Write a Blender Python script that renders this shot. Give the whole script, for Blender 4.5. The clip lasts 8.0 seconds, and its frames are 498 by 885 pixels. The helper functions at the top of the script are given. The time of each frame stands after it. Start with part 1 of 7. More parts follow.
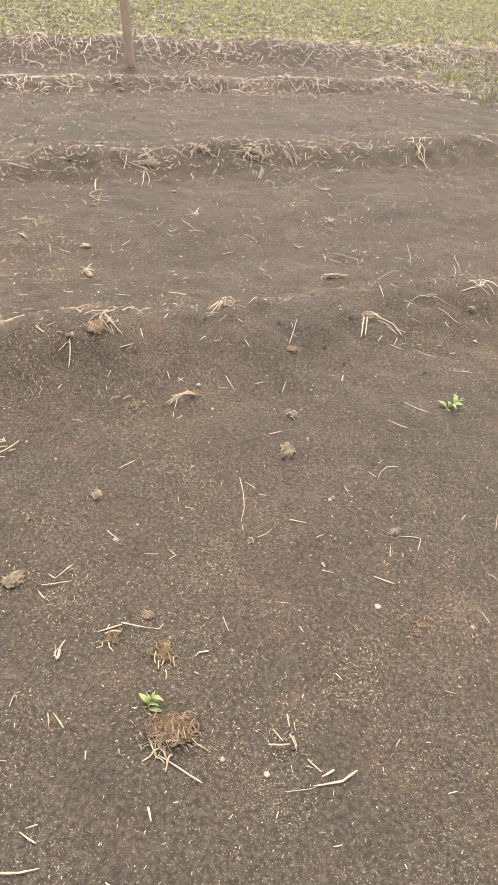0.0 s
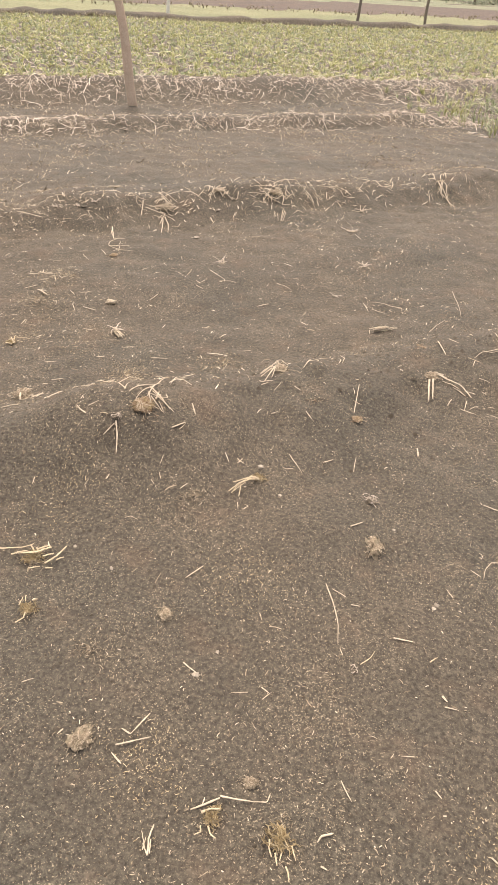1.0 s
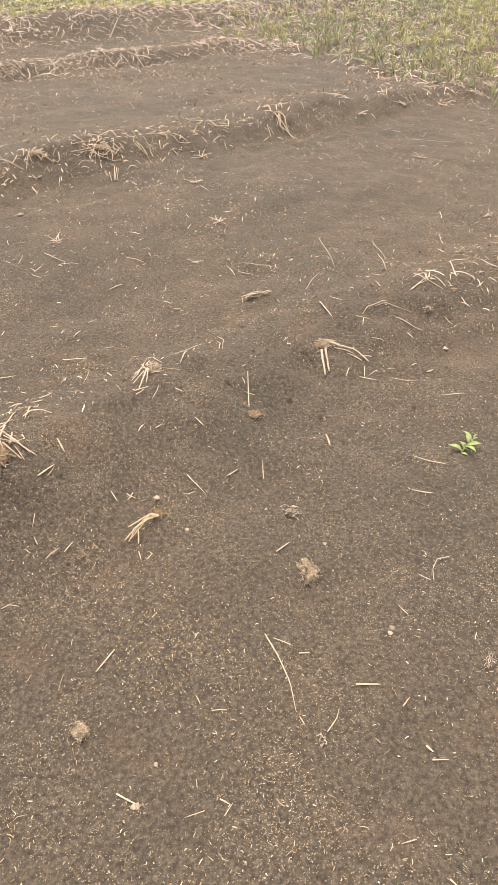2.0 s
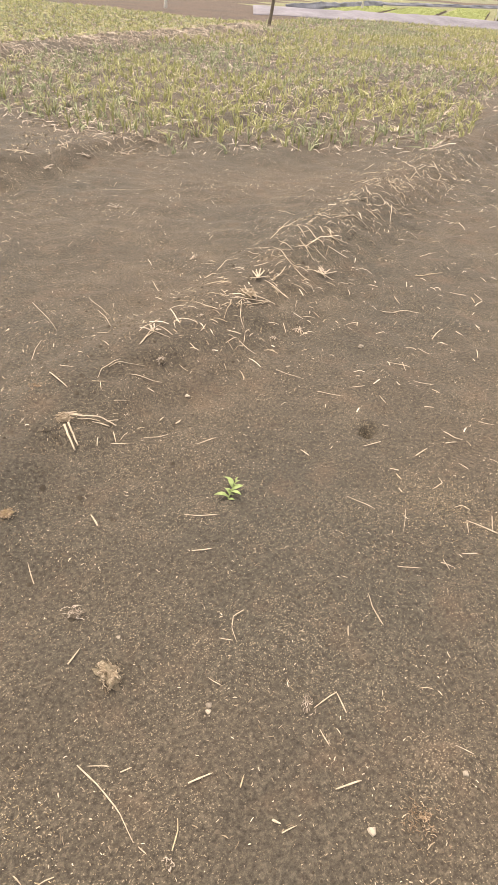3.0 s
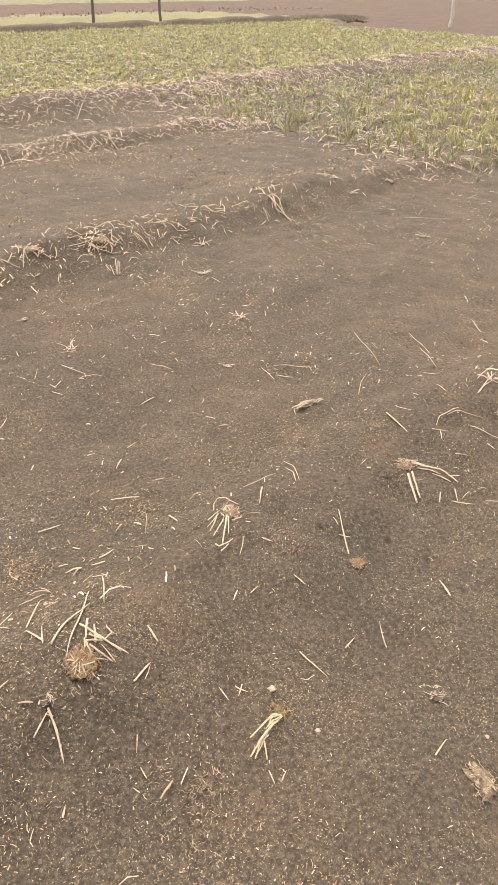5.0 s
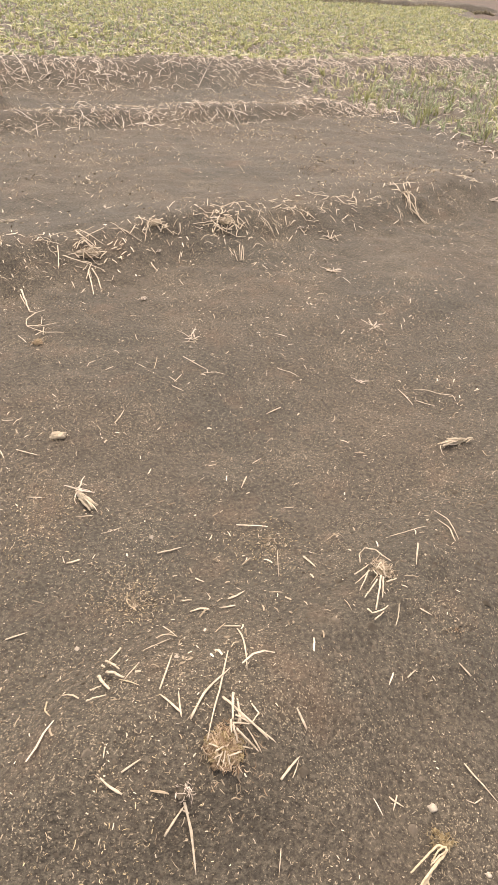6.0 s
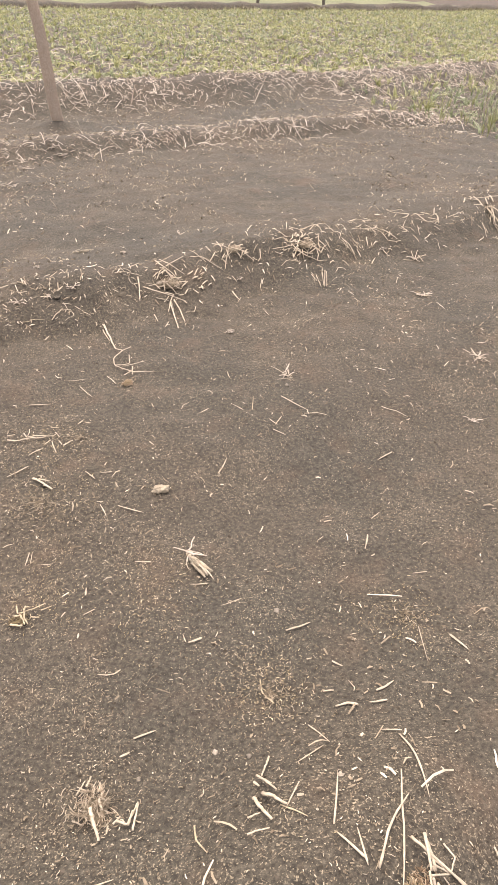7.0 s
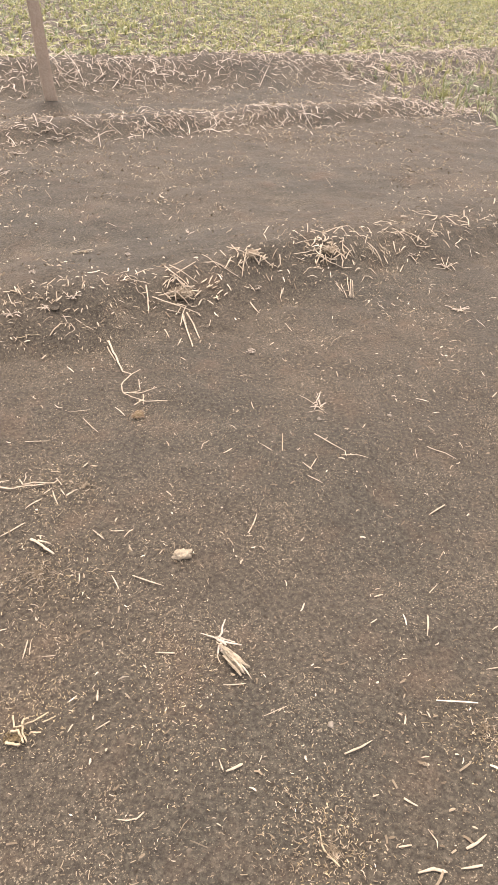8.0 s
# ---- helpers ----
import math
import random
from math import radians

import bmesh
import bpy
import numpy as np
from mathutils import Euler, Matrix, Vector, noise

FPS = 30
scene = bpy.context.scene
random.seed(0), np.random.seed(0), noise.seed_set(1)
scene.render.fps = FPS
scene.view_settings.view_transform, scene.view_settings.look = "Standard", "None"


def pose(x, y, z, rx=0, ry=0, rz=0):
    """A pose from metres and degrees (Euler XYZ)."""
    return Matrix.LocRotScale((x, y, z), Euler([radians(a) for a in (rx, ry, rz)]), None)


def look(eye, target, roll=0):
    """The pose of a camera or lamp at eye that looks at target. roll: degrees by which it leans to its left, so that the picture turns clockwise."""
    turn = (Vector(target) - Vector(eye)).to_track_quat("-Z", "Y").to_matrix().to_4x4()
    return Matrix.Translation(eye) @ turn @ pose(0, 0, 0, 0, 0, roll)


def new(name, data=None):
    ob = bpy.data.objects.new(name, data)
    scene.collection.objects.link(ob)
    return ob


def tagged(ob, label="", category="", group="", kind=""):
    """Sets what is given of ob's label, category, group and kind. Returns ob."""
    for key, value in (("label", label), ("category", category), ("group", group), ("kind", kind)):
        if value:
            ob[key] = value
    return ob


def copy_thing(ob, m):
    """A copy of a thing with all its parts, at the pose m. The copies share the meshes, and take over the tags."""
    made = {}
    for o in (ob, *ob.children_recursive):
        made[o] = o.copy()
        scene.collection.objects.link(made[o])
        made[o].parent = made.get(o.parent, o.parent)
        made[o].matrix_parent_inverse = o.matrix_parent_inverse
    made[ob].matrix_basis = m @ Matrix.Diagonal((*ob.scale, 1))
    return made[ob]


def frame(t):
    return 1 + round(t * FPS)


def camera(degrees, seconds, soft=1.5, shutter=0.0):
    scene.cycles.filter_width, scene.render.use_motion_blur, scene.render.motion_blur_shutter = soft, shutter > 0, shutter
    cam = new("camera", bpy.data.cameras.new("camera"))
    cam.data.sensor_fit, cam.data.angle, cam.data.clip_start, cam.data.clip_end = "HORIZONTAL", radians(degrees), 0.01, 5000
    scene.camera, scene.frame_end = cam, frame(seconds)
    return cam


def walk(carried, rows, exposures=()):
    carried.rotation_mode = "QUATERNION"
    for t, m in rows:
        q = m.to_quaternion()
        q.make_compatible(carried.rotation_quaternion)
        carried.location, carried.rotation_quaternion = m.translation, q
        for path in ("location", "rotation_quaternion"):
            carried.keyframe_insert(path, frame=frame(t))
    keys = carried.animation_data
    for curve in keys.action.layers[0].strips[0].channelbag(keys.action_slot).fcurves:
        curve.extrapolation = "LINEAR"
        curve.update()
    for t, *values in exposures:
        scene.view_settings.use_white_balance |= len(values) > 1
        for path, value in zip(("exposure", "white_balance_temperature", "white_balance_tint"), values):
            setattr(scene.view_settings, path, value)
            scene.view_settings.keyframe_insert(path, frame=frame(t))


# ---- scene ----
# ---------------------------------------------------------------- camera
cam = camera(42.4, 8.0, soft=1.5)
PATH = [
    (0, (0.698, -0.155, 1.369), (0.456, 1.396, 0.129), 4.5),
    (0.5, (0.550, 0.019, 1.351), (0.307, 1.578, 0.120), 4.9),
    (0.8, (0.422, 0.082, 1.371), (0.196, 1.714, 0.235), 2.6),
    (1, (0.372, 0.133, 1.355), (0.148, 1.735, 0.177), 3.5),
    (1.5, (0.307, 0.293, 1.321), (0.188, 1.793, 0.004), 3.6),
    (1.7, (0.306, 0.401, 1.308), (0.281, 1.917, 0.003), 2.0),
    (2.8, (0.343, 0.645, 1.337), (1.056, 2.050, 0.105), 3.3),
    (3, (0.343, 0.650, 1.344), (1.211, 2.006, 0.158), 3.9),
    (3.5, (0.317, 0.631, 1.364), (1.381, 1.862, 0.201), 4.2),
    (4, (0.193, 0.658, 1.383), (1.204, 1.955, 0.244), 5.8),
    (4.2, (0.138, 0.695, 1.371), (0.964, 2.084, 0.192), 5.0),
    (5.3, (-0.094, 1.067, 1.351), (0.082, 2.691, 0.197), 2.4),
    (5.5, (-0.140, 1.127, 1.338), (-0.029, 2.748, 0.171), 4.2),
    (6, (-0.288, 1.275, 1.310), (-0.144, 2.858, 0.096), 5.4),
    (6.5, (-0.426, 1.367, 1.324), (-0.263, 2.954, 0.117), 4.1),
    (7, (-0.520, 1.495, 1.300), (-0.496, 3.096, 0.102), 2.3),
    (7.5, (-0.594, 1.713, 1.286), (-0.621, 3.289, 0.053), 1.1),
    (8, (-0.659, 1.848, 1.268), (-0.591, 3.420, 0.033), 4.2),
]
EXPOSURES = [(0.0, 1.37, 7300, 16), (0.5, 1.37, 7500, 16), (1.0, 1.37, 7500, 15), (1.5, 1.37, 7800, 18), (3.0, 1.37, 7850, 14), (3.5, 1.37, 7700, 15),
             (4.0, 1.37, 7650, 14), (5.5, 1.37, 8050, 18), (6.0, 1.37, 7550, 16), (6.5, 1.37, 7050, 15), (7.5, 1.37, 7200, 18), (8.0, 1.37, 7300, 18)]
walk(cam, [(t, look(eye, target, roll)) for t, eye, target, roll in PATH], EXPOSURES)

# ---------------------------------------------------------------- light
SUN_EL, SUN_AZ = radians(71), radians(-25)
world = bpy.data.worlds.new("overcast_sky")
scene.world = world
world.use_nodes = True
wn, wl = world.node_tree.nodes, world.node_tree.links
wn.clear()
sky = wn.new("ShaderNodeTexSky")
sky.sky_type, sky.sun_disc = "NISHITA", False
sky.sun_elevation, sky.sun_rotation = SUN_EL, SUN_AZ
sky.air_density, sky.dust_density, sky.ozone_density = 1.0, 6.0, 0.6
wbg, wout = wn.new("ShaderNodeBackground"), wn.new("ShaderNodeOutputWorld")
wbg.inputs["Strength"].default_value = 0.15
cloud = wn.new("ShaderNodeMix")
cloud.data_type = "RGBA"
cloud.inputs[0].default_value = 0.5
cloud.inputs[7].default_value = (6.4, 6.45, 6.9, 1)
wl.new(sky.outputs[0], cloud.inputs[6])
wl.new(cloud.outputs[2], wbg.inputs["Color"])
wl.new(wbg.outputs[0], wout.inputs["Surface"])
sun = new("sun", bpy.data.lights.new("sun", "SUN"))
sun.data.energy, sun.data.angle, sun.data.color = 1.5, radians(30), (1.0, 0.95, 0.88)
sun_way = Vector((math.sin(SUN_AZ) * math.cos(SUN_EL), math.cos(SUN_AZ) * math.cos(SUN_EL), math.sin(SUN_EL)))
sun.matrix_world = look(sun_way * 60, (0, 0, 0))


# ---------------------------------------------------------------- materials
def shader(name, rough=0.9, spec=0.2):
    m = bpy.data.materials.new(name)
    m.use_nodes = True
    b = m.node_tree.nodes["Principled BSDF"]
    b.inputs["Roughness"].default_value = rough
    b.inputs["Specular IOR Level"].default_value = spec
    return m, m.node_tree.nodes, m.node_tree.links, b


def noise_tex(n, l, scale, detail=6, rough=0.6, vec=None):
    t = n.new("ShaderNodeTexNoise")
    t.inputs["Scale"].default_value, t.inputs["Detail"].default_value, t.inputs["Roughness"].default_value = scale, detail, rough
    if vec:
        l.new(vec, t.inputs["Vector"])
    return t


def ramp(n, l, fac, stops):
    r = n.new("ShaderNodeValToRGB")
    while len(r.color_ramp.elements) < len(stops):
        r.color_ramp.elements.new(0.5)
    for e, (p, c) in zip(r.color_ramp.elements, stops):
        e.position, e.color = p, (*c, 1)
    l.new(fac, r.inputs[0])
    return r


def mix_col(n, l, fac, a, b, mode="MIX"):
    x = n.new("ShaderNodeMix")
    x.data_type, x.blend_type = "RGBA", mode
    for s, v in ((0, fac), (6, a), (7, b)):
        if isinstance(v, (int, float)):
            x.inputs[s].default_value = v
        elif isinstance(v, tuple):
            x.inputs[s].default_value = (*v, 1)
        else:
            l.new(v, x.inputs[s])
    return x.outputs[2]


def bump(n, l, b, height, strength, distance):
    k = n.new("ShaderNodeBump")
    k.inputs["Strength"].default_value, k.inputs["Distance"].default_value = strength, distance
    l.new(height, k.inputs["Height"])
    l.new(k.outputs[0], b.inputs["Normal"])


def soil_material(name, dark, mid, light, rusty, specks=False, rough=0.95, spec=0.12):
    m, n, l, b = shader(name, rough, spec)
    co = n.new("ShaderNodeTexCoord").outputs["Object"]
    broad = noise_tex(n, l, 0.9, 4, 0.55, co)
    patch = noise_tex(n, l, 5.0, 5, 0.6, co)
    crumb = noise_tex(n, l, 330.0, 2, 0.7, co)
    grit = noise_tex(n, l, 95.0, 4, 0.7, co)
    base = ramp(n, l, grit.outputs[0], [(0.27, dark), (0.5, mid), (0.75, light)]).outputs[0]
    fine = ramp(n, l, crumb.outputs[0], [(0.32, (0.74, 0.74, 0.74)), (0.5, (1, 1, 1)), (0.7, (1.24, 1.23, 1.2))]).outputs[0]
    col = mix_col(n, l, 1.0, base, fine, "MULTIPLY")
    wash = ramp(n, l, broad.outputs[0], [(0.35, (0.86, 0.91, 0.89)), (0.65, (1.12, 1.08, 1.0))]).outputs[0]
    col = mix_col(n, l, 1.0, col, wash, "MULTIPLY")
    rust = ramp(n, l, patch.outputs[0], [(0.55, (0, 0, 0)), (0.8, (1, 1, 1))]).outputs[0]
    col = mix_col(n, l, rust, col, mix_col(n, l, 0.22, col, rusty))
    if specks:
        dust = noise_tex(n, l, 250.0, 2, 0.5, co)
        where = noise_tex(n, l, 3.2, 5, 0.65, co)
        add = n.new("ShaderNodeMath")
        add.operation = "MULTIPLY_ADD"
        l.new(where.outputs[0], add.inputs[0])
        add.inputs[1].default_value = 0.34
        l.new(dust.outputs[0], add.inputs[2])
        fleck = ramp(n, l, add.outputs[0], [(0.79, (0, 0, 0)), (0.87, (1, 1, 1))]).outputs[0]
        col = mix_col(n, l, fleck, col, mix_col(n, l, 0.62, col, (0.36, 0.3, 0.21)))
    l.new(col, b.inputs["Base Color"])
    h = n.new("ShaderNodeMath")
    h.operation = "MULTIPLY_ADD"
    l.new(grit.outputs[0], h.inputs[0])
    h.inputs[1].default_value = 2.0
    l.new(crumb.outputs[0], h.inputs[2])
    lumps = noise_tex(n, l, 75.0, 3, 0.6, co)
    h2 = n.new("ShaderNodeMath")
    h2.operation = "MULTIPLY_ADD"
    l.new(lumps.outputs[0], h2.inputs[0])
    h2.inputs[1].default_value = 2.3
    l.new(h.outputs[0], h2.inputs[2])
    bump(n, l, b, h2.outputs[0], 0.85, 0.0045)
    return m


def grass_ground_material(name, a, c, d):
    m, n, l, b = shader(name, 0.95, 0.1)
    co = n.new("ShaderNodeTexCoord").outputs["Object"]
    big = noise_tex(n, l, 0.25, 5, 0.6, co)
    small = noise_tex(n, l, 7.0, 6, 0.75, co)
    col = ramp(n, l, small.outputs[0], [(0.3, a), (0.52, c), (0.75, d)]).outputs[0]
    wash = ramp(n, l, big.outputs[0], [(0.3, (0.8, 0.85, 0.8)), (0.7, (1.15, 1.1, 1.05))]).outputs[0]
    l.new(mix_col(n, l, 1.0, col, wash, "MULTIPLY"), b.inputs["Base Color"])
    bump(n, l, b, small.outputs[0], 0.8, 0.12)
    return m


def island_material(name, stops, rough=0.75, spec=0.25, sheen=0.0, grain=40.0, per_object=False):
    """Colour picked per loose piece, with a fine grain over it."""
    m, n, l, b = shader(name, rough, spec)
    pick = n.new("ShaderNodeObjectInfo").outputs["Random"] if per_object else n.new("ShaderNodeNewGeometry").outputs["Random Per Island"]
    col = ramp(n, l, pick, stops).outputs[0]
    co = n.new("ShaderNodeTexCoord").outputs["Object"]
    g = noise_tex(n, l, grain, 4, 0.65, co)
    shade = ramp(n, l, g.outputs[0], [(0.3, (0.68, 0.66, 0.62)), (0.65, (1.12, 1.1, 1.06))]).outputs[0]
    col = mix_col(n, l, 1.0, col, shade, "MULTIPLY")
    l.new(col, b.inputs["Base Color"])
    if sheen:
        b.inputs["Transmission Weight"].default_value = 0.0
        tr = n.new("ShaderNodeBsdfTranslucent")
        l.new(col, tr.inputs["Color"])
        mx = n.new("ShaderNodeMixShader")
        mx.inputs[0].default_value = sheen
        l.new(b.outputs[0], mx.inputs[1])
        l.new(tr.outputs[0], mx.inputs[2])
        l.new(mx.outputs[0], n["Material Output"].inputs["Surface"])
    return m


SOIL = soil_material("dark_volcanic_soil", (0.022, 0.0187, 0.015), (0.061, 0.052, 0.041), (0.128, 0.111, 0.088), (0.2, 0.12, 0.075), True, 0.8, 0.28)
FAR_SOIL = soil_material("bare_brown_soil", (0.065, 0.052, 0.046), (0.095, 0.077, 0.069), (0.135, 0.112, 0.1), (0.13, 0.09, 0.07))
PLOT_GRASS = grass_ground_material("pale_green_plot", (0.13, 0.135, 0.085), (0.19, 0.195, 0.125), (0.27, 0.275, 0.19))
FAR_GRASS = grass_ground_material("far_grass", (0.11, 0.12, 0.085), (0.17, 0.18, 0.13), (0.25, 0.255, 0.19))
STRAW = island_material("dry_straw", [(0.0, (0.22, 0.175, 0.125)), (0.3, (0.36, 0.3, 0.22)), (0.65, (0.5, 0.435, 0.34)), (1.0, (0.68, 0.62, 0.52))], 0.7, 0.3)
STALK = island_material("dry_stalk", [(0.0, (0.24, 0.195, 0.145)), (0.4, (0.37, 0.315, 0.24)), (1.0, (0.56, 0.49, 0.4))], 0.65, 0.3, grain=90.0)
BROWN_STALK = island_material("brown_stalk", [(0.0, (0.3, 0.245, 0.165)), (1.0, (0.5, 0.43, 0.31))], 0.75, 0.2, grain=90.0)
CHAFF = island_material("chaff", [(0.0, (0.13, 0.104, 0.075)), (0.4, (0.21, 0.172, 0.126)), (0.8, (0.33, 0.28, 0.21)), (1.0, (0.62, 0.55, 0.445))], 0.8, 0.2)
OCHRE = island_material("ochre_husk", [(0.0, (0.2, 0.156, 0.092)), (0.5, (0.36, 0.296, 0.188)), (1.0, (0.57, 0.49, 0.34))], 0.85, 0.2)
GREY_STRAW = island_material("weathered_straw", [(0.0, (0.22, 0.18, 0.145)), (0.5, (0.4, 0.345, 0.29)), (1.0, (0.66, 0.6, 0.53))], 0.8, 0.2)
ROOTS = island_material("tan_root_fibre", [(0.0, (0.19, 0.153, 0.115)), (0.5, (0.34, 0.285, 0.215)), (1.0, (0.58, 0.51, 0.41))], 0.9, 0.1)
YELLOW_ROOT = island_material("yellow_root_fibre", [(0.0, (0.15, 0.112, 0.065)), (0.5, (0.27, 0.215, 0.125)), (1.0, (0.42, 0.355, 0.235))], 0.85, 0.15)
RUSTY = island_material("rusty_root_fibre", [(0.0, (0.14, 0.098, 0.066)), (0.5, (0.27, 0.2, 0.138)), (1.0, (0.5, 0.42, 0.32))], 0.9, 0.1)
CRUMB = island_material("soil_crumb", [(0.0, (0.06, 0.052, 0.042)), (0.5, (0.082, 0.071, 0.057)), (1.0, (0.125, 0.108, 0.088))], 0.95, 0.1)
CLOD = soil_material("clod_soil", (0.06, 0.05, 0.04), (0.105, 0.088, 0.07), (0.16, 0.135, 0.11), (0.16, 0.1, 0.06))
STONE = island_material("pale_stone", [(0.0, (0.17, 0.15, 0.125)), (1.0, (0.4, 0.36, 0.3))], 0.8, 0.25, grain=120.0, per_object=True)
LEAF = island_material("weed_leaf", [(0.0, (0.16, 0.255, 0.085)), (1.0, (0.34, 0.43, 0.19))], 0.55, 0.3, 0.2, 60.0)
CROP = island_material("crop_leaf", [(0.0, (0.175, 0.215, 0.12)), (0.5, (0.27, 0.315, 0.19)), (1.0, (0.41, 0.44, 0.3))], 0.6, 0.3, 0.3)
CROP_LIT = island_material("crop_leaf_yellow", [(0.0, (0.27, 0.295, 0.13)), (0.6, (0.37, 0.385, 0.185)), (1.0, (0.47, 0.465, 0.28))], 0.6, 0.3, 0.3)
NURSERY = island_material("nursery_leaf", [(0.0, (0.265, 0.33, 0.13)), (1.0, (0.38, 0.435, 0.2))], 0.6, 0.3, 0.3)
# far leaves, paler and greyer than foliage: distance haze put into the colour
TREE_LEAF = island_material("tree_leaf", [(0.0, (0.16, 0.175, 0.13)), (1.0, (0.28, 0.3, 0.23))], 0.7, 0.2, 0.35)
WOOD = soil_material("weathered_post_wood", (0.32, 0.24, 0.18), (0.39, 0.305, 0.245), (0.5, 0.405, 0.335), (0.2, 0.13, 0.08))
POLE = soil_material("grey_pole_wood", (0.09, 0.075, 0.065), (0.14, 0.12, 0.1), (0.2, 0.175, 0.15), (0.16, 0.11, 0.08))
PALE_POLE = soil_material("whitewashed_pole", (0.38, 0.36, 0.33), (0.5, 0.48, 0.45), (0.6, 0.58, 0.55), (0.4, 0.32, 0.26))
BARK = soil_material("bark", (0.07, 0.058, 0.046), (0.12, 0.1, 0.08), (0.18, 0.155, 0.13), (0.14, 0.1, 0.07))
WALL = soil_material("white_wall", (0.66, 0.66, 0.65), (0.74, 0.74, 0.73), (0.8, 0.8, 0.8), (0.6, 0.56, 0.52))
RED_ROOF = soil_material("red_tin_roof", (0.4, 0.19, 0.15), (0.5, 0.26, 0.2), (0.56, 0.33, 0.26), (0.35, 0.2, 0.15))
GREEN_TIN = soil_material("green_tin", (0.24, 0.36, 0.3), (0.3, 0.43, 0.36), (0.38, 0.5, 0.43), (0.3, 0.3, 0.22))
DRY_WEED = island_material("dry_weed", [(0.0, (0.16, 0.14, 0.1)), (1.0, (0.32, 0.29, 0.21))], 0.8, 0.2, 0.2)
ROOF = soil_material("tin_roof", (0.3, 0.34, 0.34), (0.4, 0.43, 0.43), (0.5, 0.52, 0.52), (0.32, 0.2, 0.15))
GLASS_DARK = shader("dark_window", 0.2, 0.5)[0]
GLASS_DARK.node_tree.nodes["Principled BSDF"].inputs["Base Color"].default_value = (0.04, 0.045, 0.05, 1)


def plastic_material(name, a, c, rough=0.55):
    m, n, l, b = shader(name, rough, 0.5)
    co = n.new("ShaderNodeTexCoord").outputs["Object"]
    g = noise_tex(n, l, 1.6, 5, 0.6, co)
    d = noise_tex(n, l, 9.0, 4, 0.6, co)
    l.new(ramp(n, l, g.outputs[0], [(0.35, a), (0.65, c)]).outputs[0], b.inputs["Base Color"])
    bump(n, l, b, d.outputs[0], 0.5, 0.05)
    return m


SHEET = plastic_material("grey_plastic_sheet", (0.08, 0.076, 0.094), (0.14, 0.135, 0.158))
DARK_SHEET = plastic_material("dark_plastic_sheet", (0.08, 0.085, 0.1), (0.15, 0.16, 0.19))

# ---------------------------------------------------------------- lie of the land
# The ridges run along u, 30 degrees off x; v goes across them.
CA, SA = math.cos(radians(30)), math.sin(radians(30))


def to_uv(x, y):
    return x * CA + y * SA, -x * SA + y * CA


def to_xy(u, v):
    return u * CA - v * SA, u * SA + v * CA


def lattice(x, y, seed):
    """Smooth value noise in 0..1, for arrays."""
    x, y = np.asarray(x, float), np.asarray(y, float)
    xi, yi = np.floor(x), np.floor(y)
    fx, fy = x - xi, y - yi
    fx, fy = fx * fx * (3 - 2 * fx), fy * fy * (3 - 2 * fy)

    def h(a, c):
        k = np.sin(a * 127.1 + c * 311.7 + seed * 74.7) * 43758.5453
        return k - np.floor(k)

    return (h(xi, yi) * (1 - fx) + h(xi + 1, yi) * fx) * (1 - fy) + (h(xi, yi + 1) * (1 - fx) + h(xi + 1, yi + 1) * fx) * fy


def step(a, b, x):
    t = np.clip((x - a) / (b - a), 0, 1)
    return t * t * (3 - 2 * t)


def ridge(v, at, rise, fall):
    """1 on the crest at 'at', falling off nearer within 'rise' and beyond within 'fall'."""
    return np.where(v < at, step(at - rise, at, v), 1 - step(at, at + fall, v))


def plot_edge(v):
    """u at which the mulched crop plot begins."""
    return 5.6 + 1.8 * (1 - step(1.6, 4.4, v))


def second_ridge(u):
    return 4.42 - 0.1 * (1 - step(0.2, 1.4, u))


def bank_v(u):
    return 8.95 + 0.085 * np.clip(u - 4, 0, 14)


def plot_end(v):
    """u at which the higher plot ends."""
    return 18.9 + 1.6 * np.clip(v - 18.5, 0, 3.4)


